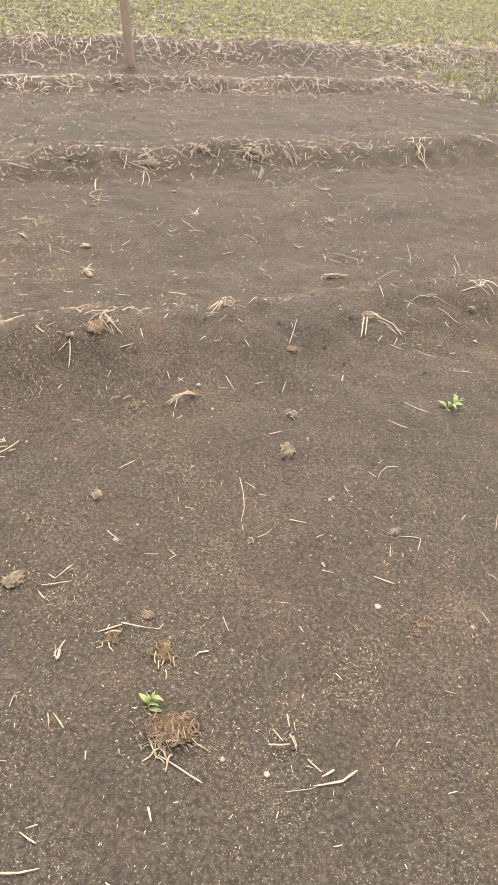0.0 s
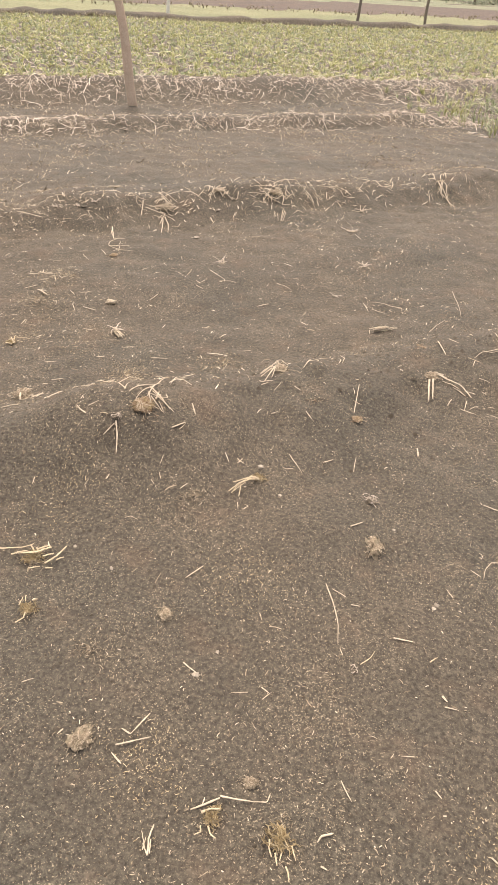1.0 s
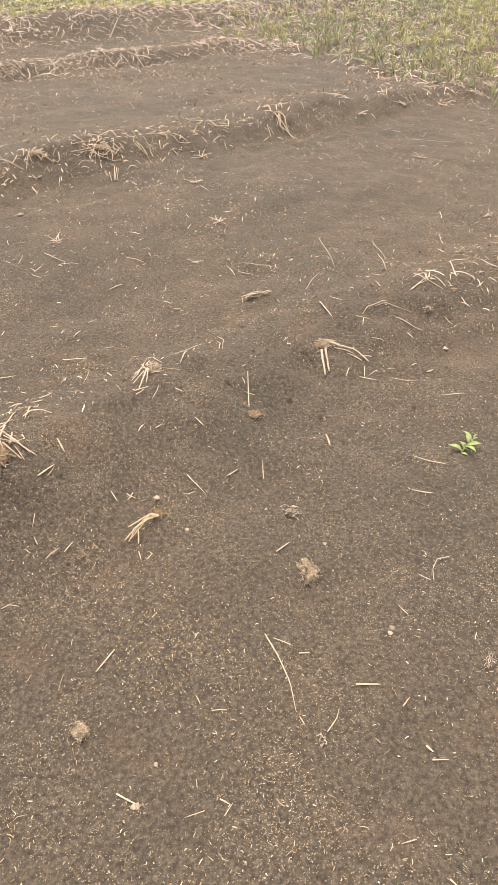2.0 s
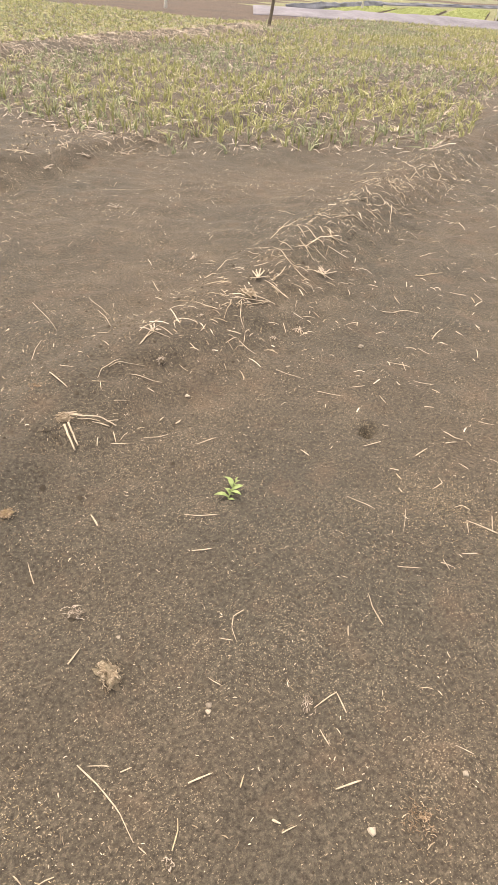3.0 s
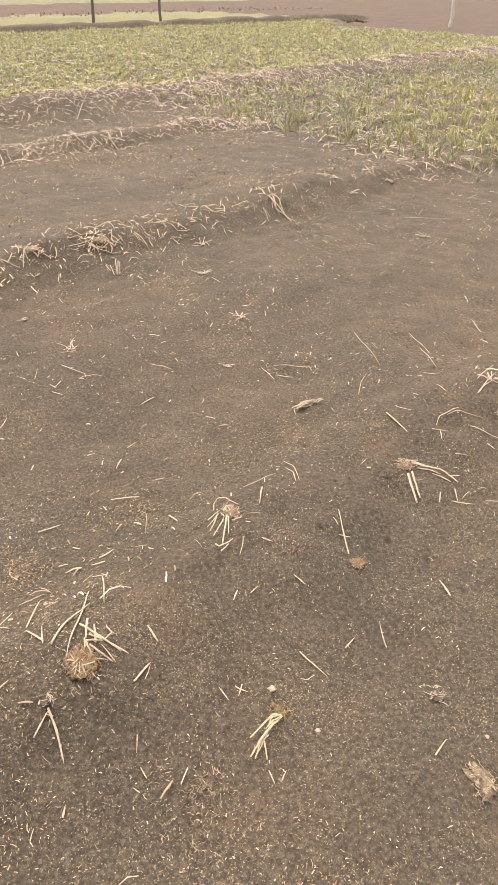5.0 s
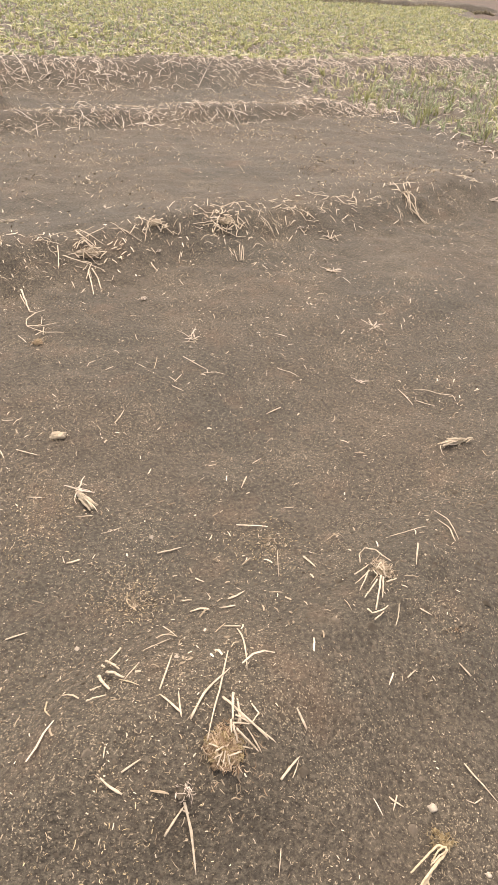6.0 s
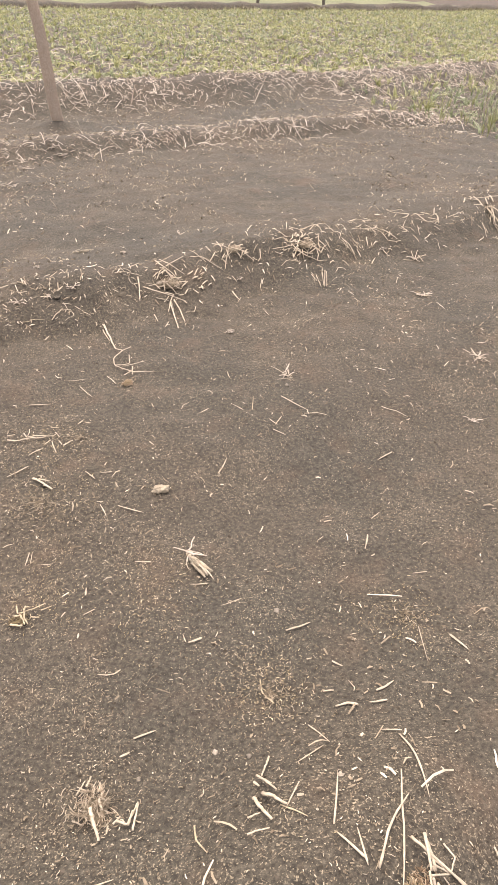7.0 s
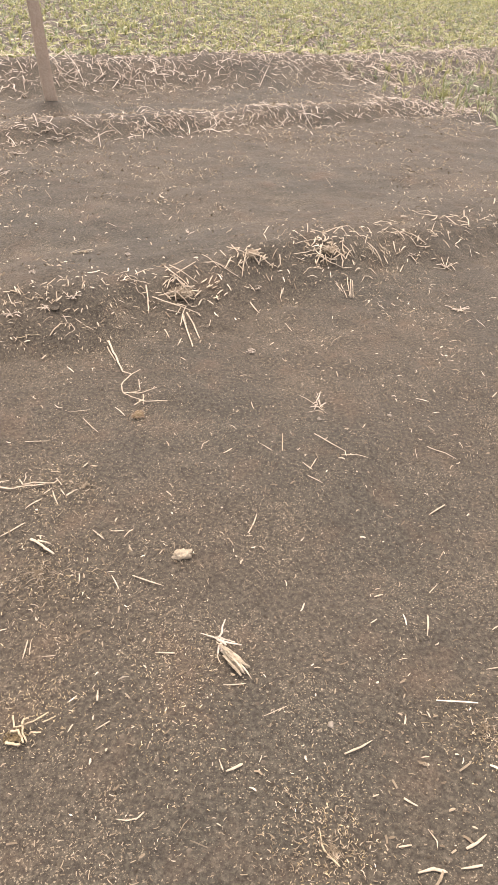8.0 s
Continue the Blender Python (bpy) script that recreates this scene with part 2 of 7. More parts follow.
def relief(x, y):
    """Height that the ground is shaped to, for numbers or arrays."""
    x, y = np.asarray(x, float), np.asarray(y, float)
    u, v = to_uv(x, y)
    near = 1 - step(14, 30, np.hypot(x, y))
    wob = 0.14 * (lattice(u * 0.9, v * 0.2, 3) - 0.5)
    lump = lattice(u * 2.2, v * 2.2, 5)
    plot = step(-0.4, 0.6, u - plot_edge(v))
    z = 0.0 * x
    z = z + ridge(v, 1.9 + wob, 0.45, 0.36) * (0.07 + 0.06 * lump) * (1 - 0.5 * plot)
    z = z + 0.085 * np.exp(-((x + 0.25) ** 2 + (y - 1.88) ** 2) / 0.09)
    z = z - 0.18 * np.exp(-((x - 1.757) ** 2 + (y - 2.06) ** 2) / 0.0004)
    z = z + 0.05 * np.exp(-((x + 2.29) ** 2 + (y - 7.96) ** 2) / 0.04)
    z = z + 0.045 * np.exp(-((x - 0.25) ** 2 + (y - 2.36) ** 2) / 0.05)
    z = z - 0.03 * np.exp(-((v - 2.75) / 0.3) ** 2)
    z = z + ridge(v, second_ridge(u) + wob, 0.32, 0.7) * (0.09 + 0.07 * lump) * (1 - 0.7 * plot) * (1 - 0.45 * step(3.9, 5.4, u))
    z = z + 0.03 * step(4.3, 5.0, v) * (1 - plot)
    z = z + ridge(v, 7.13 + wob, 0.3, 0.6) * (0.06 + 0.05 * lump) * (1 - plot)
    # the bank up to the higher plot, which ends at the pole
    b = bank_v(u) + 0.12 * (lattice(u * 1.3, 0.5, 9) - 0.5)
    end = plot_end(v)
    upper = step(b - 0.62, b, v) * (1 - step(end - 0.3, end + 0.3, u)) * (1 - step(21.2, 21.9, v))
    z = z + upper * 0.17
    crest = ridge(v, b + 0.1, 0.4, 0.5) * (1 - step(end - 0.3, end + 0.7, u))
    z = z + 0.04 * crest * (0.7 + 0.6 * lump)
    # crop rows in both plots
    rows = 0.5 + 0.5 * np.cos(v * 2 * math.pi / 0.62)
    z = z + 0.035 * rows * plot * (1 - upper) * step(-9, -8, v) * (1 - step(28, 32, u))
    # small relief, cloddy on the crests
    clod = 1 + 1.3 * np.exp(-((v - 1.75) / 0.35) ** 2) + 1.5 * np.exp(-((v - 4.25) / 0.3) ** 2) + 1.5 * np.exp(-((v - 8.5) / 0.5) ** 2)
    z = z + 0.03 * (lattice(x * 1.1, y * 1.1, 11) - 0.5) + near * (0.022 * (lattice(x * 4.3, y * 4.3, 12) - 0.5)
        + clod * (0.014 * (lattice(x * 10, y * 10, 13) - 0.5) + 0.010 * (lattice(x * 19, y * 19, 14) - 0.5)))
    far = step(40, 140, np.hypot(x, y))
    return z + far * 1.2 * (lattice(x * 0.02, y * 0.02, 15) - 0.5)


def graded(lo, hi, fine, reach, grow):
    vals = list(np.arange(lo, hi + fine * 0.5, fine))
    s = fine
    while vals[-1] < reach:
        s *= grow
        vals.append(vals[-1] + s)
    s = fine
    while vals[0] > -reach:
        s *= grow
        vals.insert(0, vals[0] - s)
    return np.array(vals)


def mesh_object(name, verts, faces, material, parent=None, label="", smooth=False):
    me = bpy.data.meshes.new(name)
    me.from_pydata([tuple(map(float, p)) for p in verts] if not isinstance(verts, np.ndarray) else verts.tolist(), [], faces if isinstance(faces, list) else faces.tolist())
    for mt in material if isinstance(material, (list, tuple)) else [material]:
        me.materials.append(mt)
    if smooth:
        me.polygons.foreach_set("use_smooth", [True] * len(me.polygons))
    me.update()
    ob = new(name, me)
    if parent:
        ob.parent = parent
    if label:
        ob["label"] = label
    return ob


GX, GY = graded(-3.0, 6.4, 0.027, 1500, 1.09), graded(-0.2, 8.4, 0.027, 1500, 1.09)
GZ = relief(*np.meshgrid(GX, GY))


def land(x, y):
    """Height of the ground's surface as it is built, for numbers or arrays."""
    x, y = np.asarray(x, float), np.asarray(y, float)
    i, j = np.clip(np.searchsorted(GX, x) - 1, 0, len(GX) - 2), np.clip(np.searchsorted(GY, y) - 1, 0, len(GY) - 2)
    fx, fy = (x - GX[i]) / (GX[i + 1] - GX[i]), (y - GY[j]) / (GY[j + 1] - GY[j])
    return (GZ[j, i] * (1 - fx) + GZ[j, i + 1] * fx) * (1 - fy) + (GZ[j + 1, i] * (1 - fx) + GZ[j + 1, i + 1] * fx) * fy


def build_ground():
    gx, gy = GX, GY
    X, Y = np.meshgrid(gx, gy)
    Z = GZ
    nx, ny = len(gx), len(gy)
    verts = np.stack([X, Y, Z], -1).reshape(-1, 3)
    i = (np.arange(ny - 1)[:, None] * nx + np.arange(nx - 1)[None]).ravel()
    faces = np.stack([i, i + 1, i + nx + 1, i + nx], -1)
    ob = mesh_object("ground", verts, faces, [SOIL, FAR_SOIL, PLOT_GRASS, FAR_GRASS], smooth=True)
    c = verts[faces].mean(1)
    u, v = to_uv(c[:, 0], c[:, 1])
    d = np.hypot(c[:, 0], c[:, 1])
    wav = 3 * lattice(u * 0.15, v * 0.15, 21)
    slot = np.zeros(len(c), int)
    beyond = c[:, 1] > 24.2 - 0.563 * (c[:, 0] - 15)
    slot[(u > plot_end(v) + 0.4) & (v > bank_v(u) + 0.4) | beyond & (u > 17) | (v > 21.8)] = 1
    slot[(v > 22.2 + 0.1 * wav) & (v < 34 + wav) & (u < 24 + wav)] = 2
    slot[(v > 52 + wav)] = 3
    q = -0.663 * c[:, 0] + 0.749 * c[:, 1]
    p = 0.749 * c[:, 0] + 0.663 * c[:, 1]
    slot[(p > 33 + wav * 0.3) & (q < 11.5)] = 2
    slot[(p > 58 + wav) & (q < 11.5)] = 3
    slot[(p > 62) & (p < 66) | (p > 80) & (p < 86)] = 1
    slot[d > 150] = 3
    ob.data.polygons.foreach_set("material_index", slot.astype(np.int32))
    return tagged(ob, "dark bare soil field with low ridges and green plots beyond", "ground", kind="structure")


ground = build_ground()

# ---------------------------------------------------------------- straws, blades and litter
rng = np.random.default_rng(7)


def strand_mesh(paths, radii, sides=3, flat=1.0):
    """Tapered tubes along paths. paths: n x k x 3, radii: n x k. flat: height of the section to its width."""
    paths, radii = np.asarray(paths, float), np.asarray(radii, float)
    n, k, _ = paths.shape
    t = np.gradient(paths, axis=1)
    t /= np.linalg.norm(t, axis=-1, keepdims=True) + 1e-9
    ref = np.where(np.abs(t[..., 2:]) > 0.9, np.array([1.0, 0, 0]), np.array([0, 0, 1.0]))
    a = np.cross(t, ref)
    a /= np.linalg.norm(a, axis=-1, keepdims=True) + 1e-9
    b = np.cross(t, a)
    ang = np.arange(sides) * 2 * math.pi / sides + 0.5
    ring = a[:, :, None] * np.cos(ang)[None, None, :, None] + flat * b[:, :, None] * np.sin(ang)[None, None, :, None]
    verts = (paths[:, :, None] + ring * radii[:, :, None, None]).reshape(-1, 3)
    base = (np.arange(n) * k * sides)[:, None, None] + (np.arange(k - 1) * sides)[None, :, None]
    s = np.arange(sides)[None, None]
    s2 = (np.arange(sides) + 1) % sides
    quads = np.stack(np.broadcast_arrays(base + s, base + s2, base + s2 + sides, base + s + sides), -1).reshape(-1, 4)
    faces = quads.tolist()
    for e in (0, (k - 1) * sides):
        caps = (np.arange(n) * k * sides + e)[:, None] + (np.arange(sides)[::-1] if e == 0 else np.arange(sides))
        faces += caps.tolist()
    return verts, faces


def ribbon_mesh(paths, radii, twist):
    """Thin blades or flakes along paths; twist turns each about its length, in radians."""
    paths, radii = np.asarray(paths, float), np.asarray(radii, float)
    n, k, _ = paths.shape
    t = np.gradient(paths, axis=1)
    t /= np.linalg.norm(t, axis=-1, keepdims=True) + 1e-9
    ref = np.where(np.abs(t[..., 2:]) > 0.9, np.array([1.0, 0, 0]), np.array([0, 0, 1.0]))
    a = np.cross(t, ref)
    a /= np.linalg.norm(a, axis=-1, keepdims=True) + 1e-9
    w = a * np.cos(twist)[:, None, None] + np.cross(t, a) * np.sin(twist)[:, None, None]
    verts = np.stack([paths - w * radii[..., None], paths + w * radii[..., None]], 2).reshape(-1, 3)
    i = ((np.arange(n) * k)[:, None] + np.arange(k - 1)[None]).ravel() * 2
    return verts, np.stack([i, i + 1, i + 3, i + 2], -1)


def litter(name, x, y, length, width, material, lift=0.003, tilt=0.12, bend=0.25, k=3, label="", category="straw", flat=0.45, flake=False):
    """Loose straws lying on the land about the places given, as one object."""
    n = len(x)
    yaw = rng.uniform(0, 2 * math.pi, n)
    pitch = np.abs(rng.normal(0, tilt, n))
    s = np.linspace(-0.5, 0.5, k)
    turn = rng.normal(0, bend * 0.45, (n, 1)) * s * 1.6 + rng.normal(0, bend * 0.45, (n, 1)) * (s > rng.uniform(-0.3, 0.3, (n, 1)))
    head = yaw[:, None] + turn
    run = length[:, None] / (k - 1)
    px = np.cumsum(np.cos(head) * run, 1)
    py = np.cumsum(np.sin(head) * run, 1)
    px, py = px - px.mean(1, keepdims=True) + x[:, None], py - py.mean(1, keepdims=True) + y[:, None]
    arch = np.abs(rng.normal(0, 0.1, (n, 1))) * length[:, None] * (1 - 4 * s ** 2)
    pz = land(px, py) + lift + (s + 0.5)[None] * (length * np.sin(pitch))[:, None] + arch
    r = width[:, None] * (0.62 - 0.35 * np.abs(s)[None] * 2 * rng.uniform(0.2, 1, (n, 1)))
    p = np.stack([px, py, pz + (0.15 * width[:, None] if flake else 0)], -1)
    v, f = ribbon_mesh(p, r * 0.85, rng.normal(0, 0.5, n)) if flake else strand_mesh(p, r, 3, flat)
    ob = mesh_object(name, v, f, material)
    return tagged(ob, label, category, kind="stuff")


def scatter(u0, u1, v0, v1, n):
    return to_xy(rng.uniform(u0, u1, n), rng.uniform(v0, v1, n))


def keep(x, y, chance):
    k = rng.uniform(0, 1, len(x)) < chance
    return x[k], y[k]


def patchy(x, y, seed, scale=2.0):
    """Chance that a fleck lies here: gathered in uneven patches a hand to a stride wide."""
    broad = lattice(x * scale, y * scale, seed)
    close = lattice(x * scale * 4.5 + 2 * broad, y * scale * 4.5, seed + 1)
    return 0.09 + 3.4 * np.clip(broad - 0.22, 0, 1) * np.clip(close - 0.3, 0, 1) ** 1.4 * 2.2


# fine chaff over the bare soil, denser in patches
cx, cy = keep(*(lambda p: (p[0], p[1], patchy(p[0], p[1], 31) * (0.66 + 0.34 * step(1.4, 2.4, to_uv(*p)[1]))))(scatter(-3.2, 7.4, -1.6, 4.3, 125000)))
litter("chaff", cx, cy, np.clip(rng.lognormal(-5.35, 0.5, len(cx)), 0.0022, 0.018), rng.uniform(0.001, 0.0024, len(cx)), CHAFF, bend=0.9,
       label="fine pale chaff strewn over dark soil", category="chaff", flake=True, k=3)
# the finest flecks, where the walk passes
cx, cy = keep(*(lambda p: (p[0], p[1], patchy(p[0], p[1], 61, 3.1)))((rng.uniform(-1.7, 2.8, 95000), rng.uniform(0.1, 4.2, 95000))))
litter("chaff", cx, cy, np.clip(rng.lognormal(-5.4, 0.42, len(cx)), 0.0022, 0.013), rng.uniform(0.0011, 0.0025, len(cx)), CHAFF, bend=0.8, tilt=0.35,
       label="tiny pale flecks of chaff over dark soil", category="chaff", flake=True, k=3)
# curled flakes of leaf
cx, cy = keep(*(lambda p: (p[0], p[1], patchy(p[0], p[1], 37)))(scatter(-3.2, 7.4, -1.6, 4.5, 5000)))
litter("chaff", cx, cy, np.clip(rng.lognormal(-4.4, 0.35, len(cx)), 0.007, 0.03), rng.uniform(0.001, 0.0022, len(cx)), CHAFF, bend=1.1,
       label="curled flakes of dry leaf on dark soil", category="chaff", flake=True, k=4)
cx, cy = keep(*(lambda p: (p[0], p[1], patchy(p[0], p[1], 33)))(scatter(-3.5, 6.6, 4.3, 8.6, 62000)))
litter("chaff", cx, cy, np.clip(rng.lognormal(-4.3, 0.45, len(cx)), 0.006, 0.05), rng.uniform(0.0036, 0.0075, len(cx)), CHAFF,
       label="fine pale chaff on soil between two ridges", category="chaff", flake=True, k=3, tilt=0.5, bend=1.2)
cx, cy = keep(*(lambda p: (p[0], p[1], patchy(p[0], p[1], 39, 1.4)))(scatter(-3.2, 7.2, 1.9, 4.4, 36000)))
litter("chaff", cx, cy, np.clip(rng.lognormal(-4.6, 0.45, len(cx)), 0.005, 0.035), rng.uniform(0.0022, 0.0048, len(cx)), CHAFF, bend=0.9,
       label="pale flakes of chaff between two soil ridges", category="chaff", flake=True, k=3, tilt=0.45)
# patches where chaff has gathered: x, y, reach, ochre or pale
PATCHES = [(-1.07, 2.91, 0.11, 1), (-1.16, 3.21, 0.10, 1), (-1.02, 2.58, 0.08, 1), (-0.11, 2.52, 0.08, 1), (-0.44, 2.31, 0.07, 1), (-0.73, 2.65, 0.09, 0), (-0.81, 2.08, 0.10, 0), (-0.75, 2.57, 0.11, 1), (-0.46, 2.27, 0.09, 0), (-0.30, 1.97, 0.14, 0), (0.50, 2.74, 0.12, 0), (1.19, 2.13, 0.12, 0), (1.45, 1.59, 0.09, 0), (2.78, 2.05, 0.17, 0), (1.71, 1.64, 0.12, 1), (-0.40, 1.58, 0.13, 1), (0.22, 1.35, 0.10, 1), (-0.01, 1.57, 0.10, 0), (0.10, 0.78, 0.07, 1), (0.17, 0.49, 0.07, 0), (0.85, 0.74, 0.07, 1), (1.91, 1.41, 0.10, 1), (0.43, 1.01, 0.08, 0)]
for kind, material, text in ((0, CHAFF, "drifts of pale chaff on dark soil"), (1, OCHRE, "ochre patches of fine husk on dark soil")):
    spots = [q for q in PATCHES if q[3] == kind]
    cx = np.concatenate([rng.normal(q[0], q[2] * 0.75, int(40 + 4000 * q[2])) for q in spots])
    cy = np.concatenate([rng.normal(q[1], q[2] * 0.9, int(40 + 4000 * q[2])) for q in spots])
    litter("chaff", cx, cy, np.clip(rng.lognormal(-5.45, 0.4, len(cx)), 0.003, 0.015), rng.uniform(0.0008, 0.0018, len(cx)), material, bend=0.8, tilt=0.3,
           label=text, category="chaff", flake=True, k=3)

# short straws
cx, cy = scatter(-3.5, 6.8, 1.8, 8.6, 750)
litter("straw_bits", cx, cy, np.clip(rng.lognormal(-3.75, 0.55, len(cx)), 0.01, 0.09), rng.uniform(0.0018, 0.0046, len(cx)), STRAW,
       label="short broken straws strewn between the ridges", category="straw", tilt=0.25, bend=0.5, k=4)
cx, cy = scatter(-3.5, 7.4, -1.6, 2.0, 160)
litter("straw_bits", cx, cy, np.clip(rng.lognormal(-3.7, 0.4, len(cx)), 0.015, 0.07), rng.uniform(0.0015, 0.0027, len(cx)), STRAW,
       label="short broken straws strewn over the soil", category="straw")

cx, cy = scatter(2.6, 7.3, -1.5, 1.8, 700)
litter("straw_bits", cx, cy, np.clip(rng.lognormal(-3.6, 0.4, len(cx)), 0.015, 0.07), rng.uniform(0.003, 0.0054, len(cx)), STRAW,
       label="short broken straws strewn beside a soil ridge", category="straw", tilt=0.25, bend=0.5, k=4)
cx, cy = scatter(-3.0, 6.5, 2.9, 4.2, 330)
litter("straw_bits", cx, cy, np.clip(rng.lognormal(-3.85, 0.4, len(cx)), 0.012, 0.05), rng.uniform(0.0024, 0.004, len(cx)), STRAW,
       label="short curled straws strewn between two ridges", category="straw", tilt=0.4, bend=1.2)


def crumbs(name, x, y, size, label):
    n = len(x)
    base = np.array([[1, 0, -0.3], [0.3, 0.95, -0.3], [-0.8, 0.6, -0.3], [-0.8, -0.6, -0.3], [0.3, -0.95, -0.3], [0, 0, 0.8]])
    tri = np.array([[0, 1, 5], [1, 2, 5], [2, 3, 5], [3, 4, 5], [4, 0, 5]])
    v = base[None] * size[:, None, None] * rng.uniform(0.55, 1.25, (n, 6, 1))
    a = rng.uniform(0, 6.3, n)
    c, s = np.cos(a)[:, None], np.sin(a)[:, None]
    v = np.stack([v[..., 0] * c - v[..., 1] * s, v[..., 0] * s + v[..., 1] * c, v[..., 2]], -1)
    v[..., 2] *= 0.7
    v += np.stack([x, y, land(x, y) + size * 0.05], -1)[:, None]
    f = (tri[None] + (np.arange(n) * 6)[:, None, None]).reshape(-1, 3)
    return tagged(mesh_object(name, v.reshape(-1, 3), f, CRUMB), label, "soil", kind="stuff")


cx, cy = scatter(-3.0, 7.2, -1.6, 4.6, 60000)
crumbs("soil_crumbs", cx, cy, np.clip(rng.lognormal(-6.1, 0.4, len(cx)), 0.0012, 0.006), "loose dark crumbs of soil on the field")
cx, cy = rng.uniform(-1.7, 2.8, 30000), rng.uniform(0.1, 4.2, 30000)
crumbs("soil_crumbs", cx, cy, np.clip(rng.lognormal(-5.6, 0.35, len(cx)), 0.002, 0.007), "rounded dark crumbs of soil along the walk")
cx, cy = to_xy(rng.uniform(-3, 7, 5000), np.concatenate([rng.normal(1.85, 0.3, 2500), rng.normal(4.35, 0.3, 2500)]))
crumbs("soil_crumbs", cx, cy, np.clip(rng.lognormal(-5.5, 0.4, len(cx)), 0.003, 0.013), "loose clods of soil along the ridges")
cx, cy = to_xy(rng.uniform(0.8, 7, 420), rng.normal(1.85, 0.24, 420))
crumbs("soil_crumbs", cx, cy, np.clip(rng.lognormal(-4.5, 0.4, len(cx)), 0.006, 0.015), "loose clods of soil along a low ridge")


# straw lying along the ridges and the bank
def ridge_straw(name, u0, u1, at, spread, n, length, label, material=STRAW, seed=41, tilt=0.3, width=0.0034, bend=0.35, even=0.0):
    u = rng.uniform(u0, u1, n)
    dens = lattice(u * 1.6, 0.3, seed)
    u = u[rng.uniform(0, 1, n) < np.clip(dens * 1.7 - 0.25 + even, 0.05, 1)]
    v = at(u) + rng.normal(0, spread, len(u)) if callable(at) else at + rng.normal(0, spread, len(u))
    x, y = to_xy(u, v)
    ln = np.clip(rng.lognormal(math.log(length), 0.65, len(u)), 0.008, 0.35)
    return litter(name, x, y, ln, rng.uniform(0.45, 1.25, len(u)) * width, material, 0.006, tilt, bend, 4, label)


ridge_straw("ridge_straw", -3, 7, 1.85, 0.25, 200, 0.022, "broken straws along a low soil ridge", seed=42, tilt=0.15, width=0.0042, bend=0.3)
ridge_straw("ridge_straw", 2.6, 7.3, 1.78, 0.15, 680, 0.03, "matted straw along the crest of a soil ridge", seed=43, tilt=0.14, width=0.0047, bend=0.12)
ridge_straw("ridge_straw", -3, 6, lambda u: second_ridge(u) - 0.1, 0.1, 1500, 0.022, "matted pale straw along the crest of a soil ridge", seed=44, width=0.0056, bend=0.25)
ridge_straw("ridge_straw", -0.6, 1.3, lambda u: second_ridge(u) - 0.14, 0.08, 380, 0.014, "short pale straw bits thick along a ridge crest", seed=49, width=0.0042, bend=0.5, even=0.5)
ridge_straw("ridge_straw", -4, 6, 7.02, 0.13, 3100, 0.04, "pale straw along a low ridge below the bank", GREY_STRAW, 45, 0.15, 0.0075, 0.3, 0.35)
ridge_straw("bank_straw", -8, 7, lambda u: bank_v(u) - 0.04, 0.13, 2800, 0.045, "dry straw matted along the lip of the bank", GREY_STRAW, 46, 0.2, 0.0085, 0.3, 0.5)
ridge_straw("bank_straw", -8, 7, lambda u: bank_v(u) - 0.32, 0.17, 2500, 0.05, "dry straw hanging down the soil bank", GREY_STRAW, 48, 0.2, 0.0085, 0.3, 0.35)
ridge_straw("bank_straw", 6, 18.8, lambda u: bank_v(u) - 0.15, 0.28, 3400, 0.07, "dry straw matted on the soil bank", GREY_STRAW, 47, 0.2, 0.008, 0.3, 0.5)


# ---------------------------------------------------------------- crops
def tufts(name, x, y, height, blades, width, material, label, lean=0.5, category="crop"):
    """Many small plants with narrow leaves, as one object."""
    n = len(x) * blades
    X, Y, Hh = np.repeat(x, blades), np.repeat(y, blades), np.repeat(height, blades) * rng.uniform(0.55, 1.1, n)
    X, Y = X + rng.normal(0, 0.012, n), Y + rng.normal(0, 0.012, n)
    a, out = rng.uniform(0, 6.3, n), np.abs(rng.normal(0, lean, n))
    s = np.array([0, 0.5, 1.0])
    px = X[:, None] + Hh[:, None] * np.cos(a)[:, None] * out[:, None] * s ** 2
    py = Y[:, None] + Hh[:, None] * np.sin(a)[:, None] * out[:, None] * s ** 2
    pz = land(X, Y)[:, None] - 0.005 + Hh[:, None] * (s - 0.28 * out[:, None] * s ** 2)
    r = width * rng.uniform(0.7, 1.3, (n, 1)) * np.array([0.7, 1.0, 0.12])
    v, f = ribbon_mesh(np.stack([px, py, pz], -1), r, rng.uniform(-0.8, 0.8, n))
    return tagged(mesh_object(name, v, f, material), label, category, kind="stuff")


def in_plot(x, y):
    u, v = to_uv(x, y)
    return (u > plot_edge(v) + 0.5 * (lattice(v * 1.3, 0.2, 51) - 0.5)) & (y < 24.1 - 0.563 * (x - 15)) & (v < bank_v(u) - 0.3 + 2 * (u > 19.3))


def crop_rows(u0, u1, v0, v1, row, gap, jitter):
    us, vs = np.meshgrid(np.arange(u0, u1, gap), np.arange(v0, v1, row))
    u, v = us.ravel() + rng.normal(0, jitter, us.size), vs.ravel() + rng.normal(0, jitter, us.size)
    return to_xy(u, v)


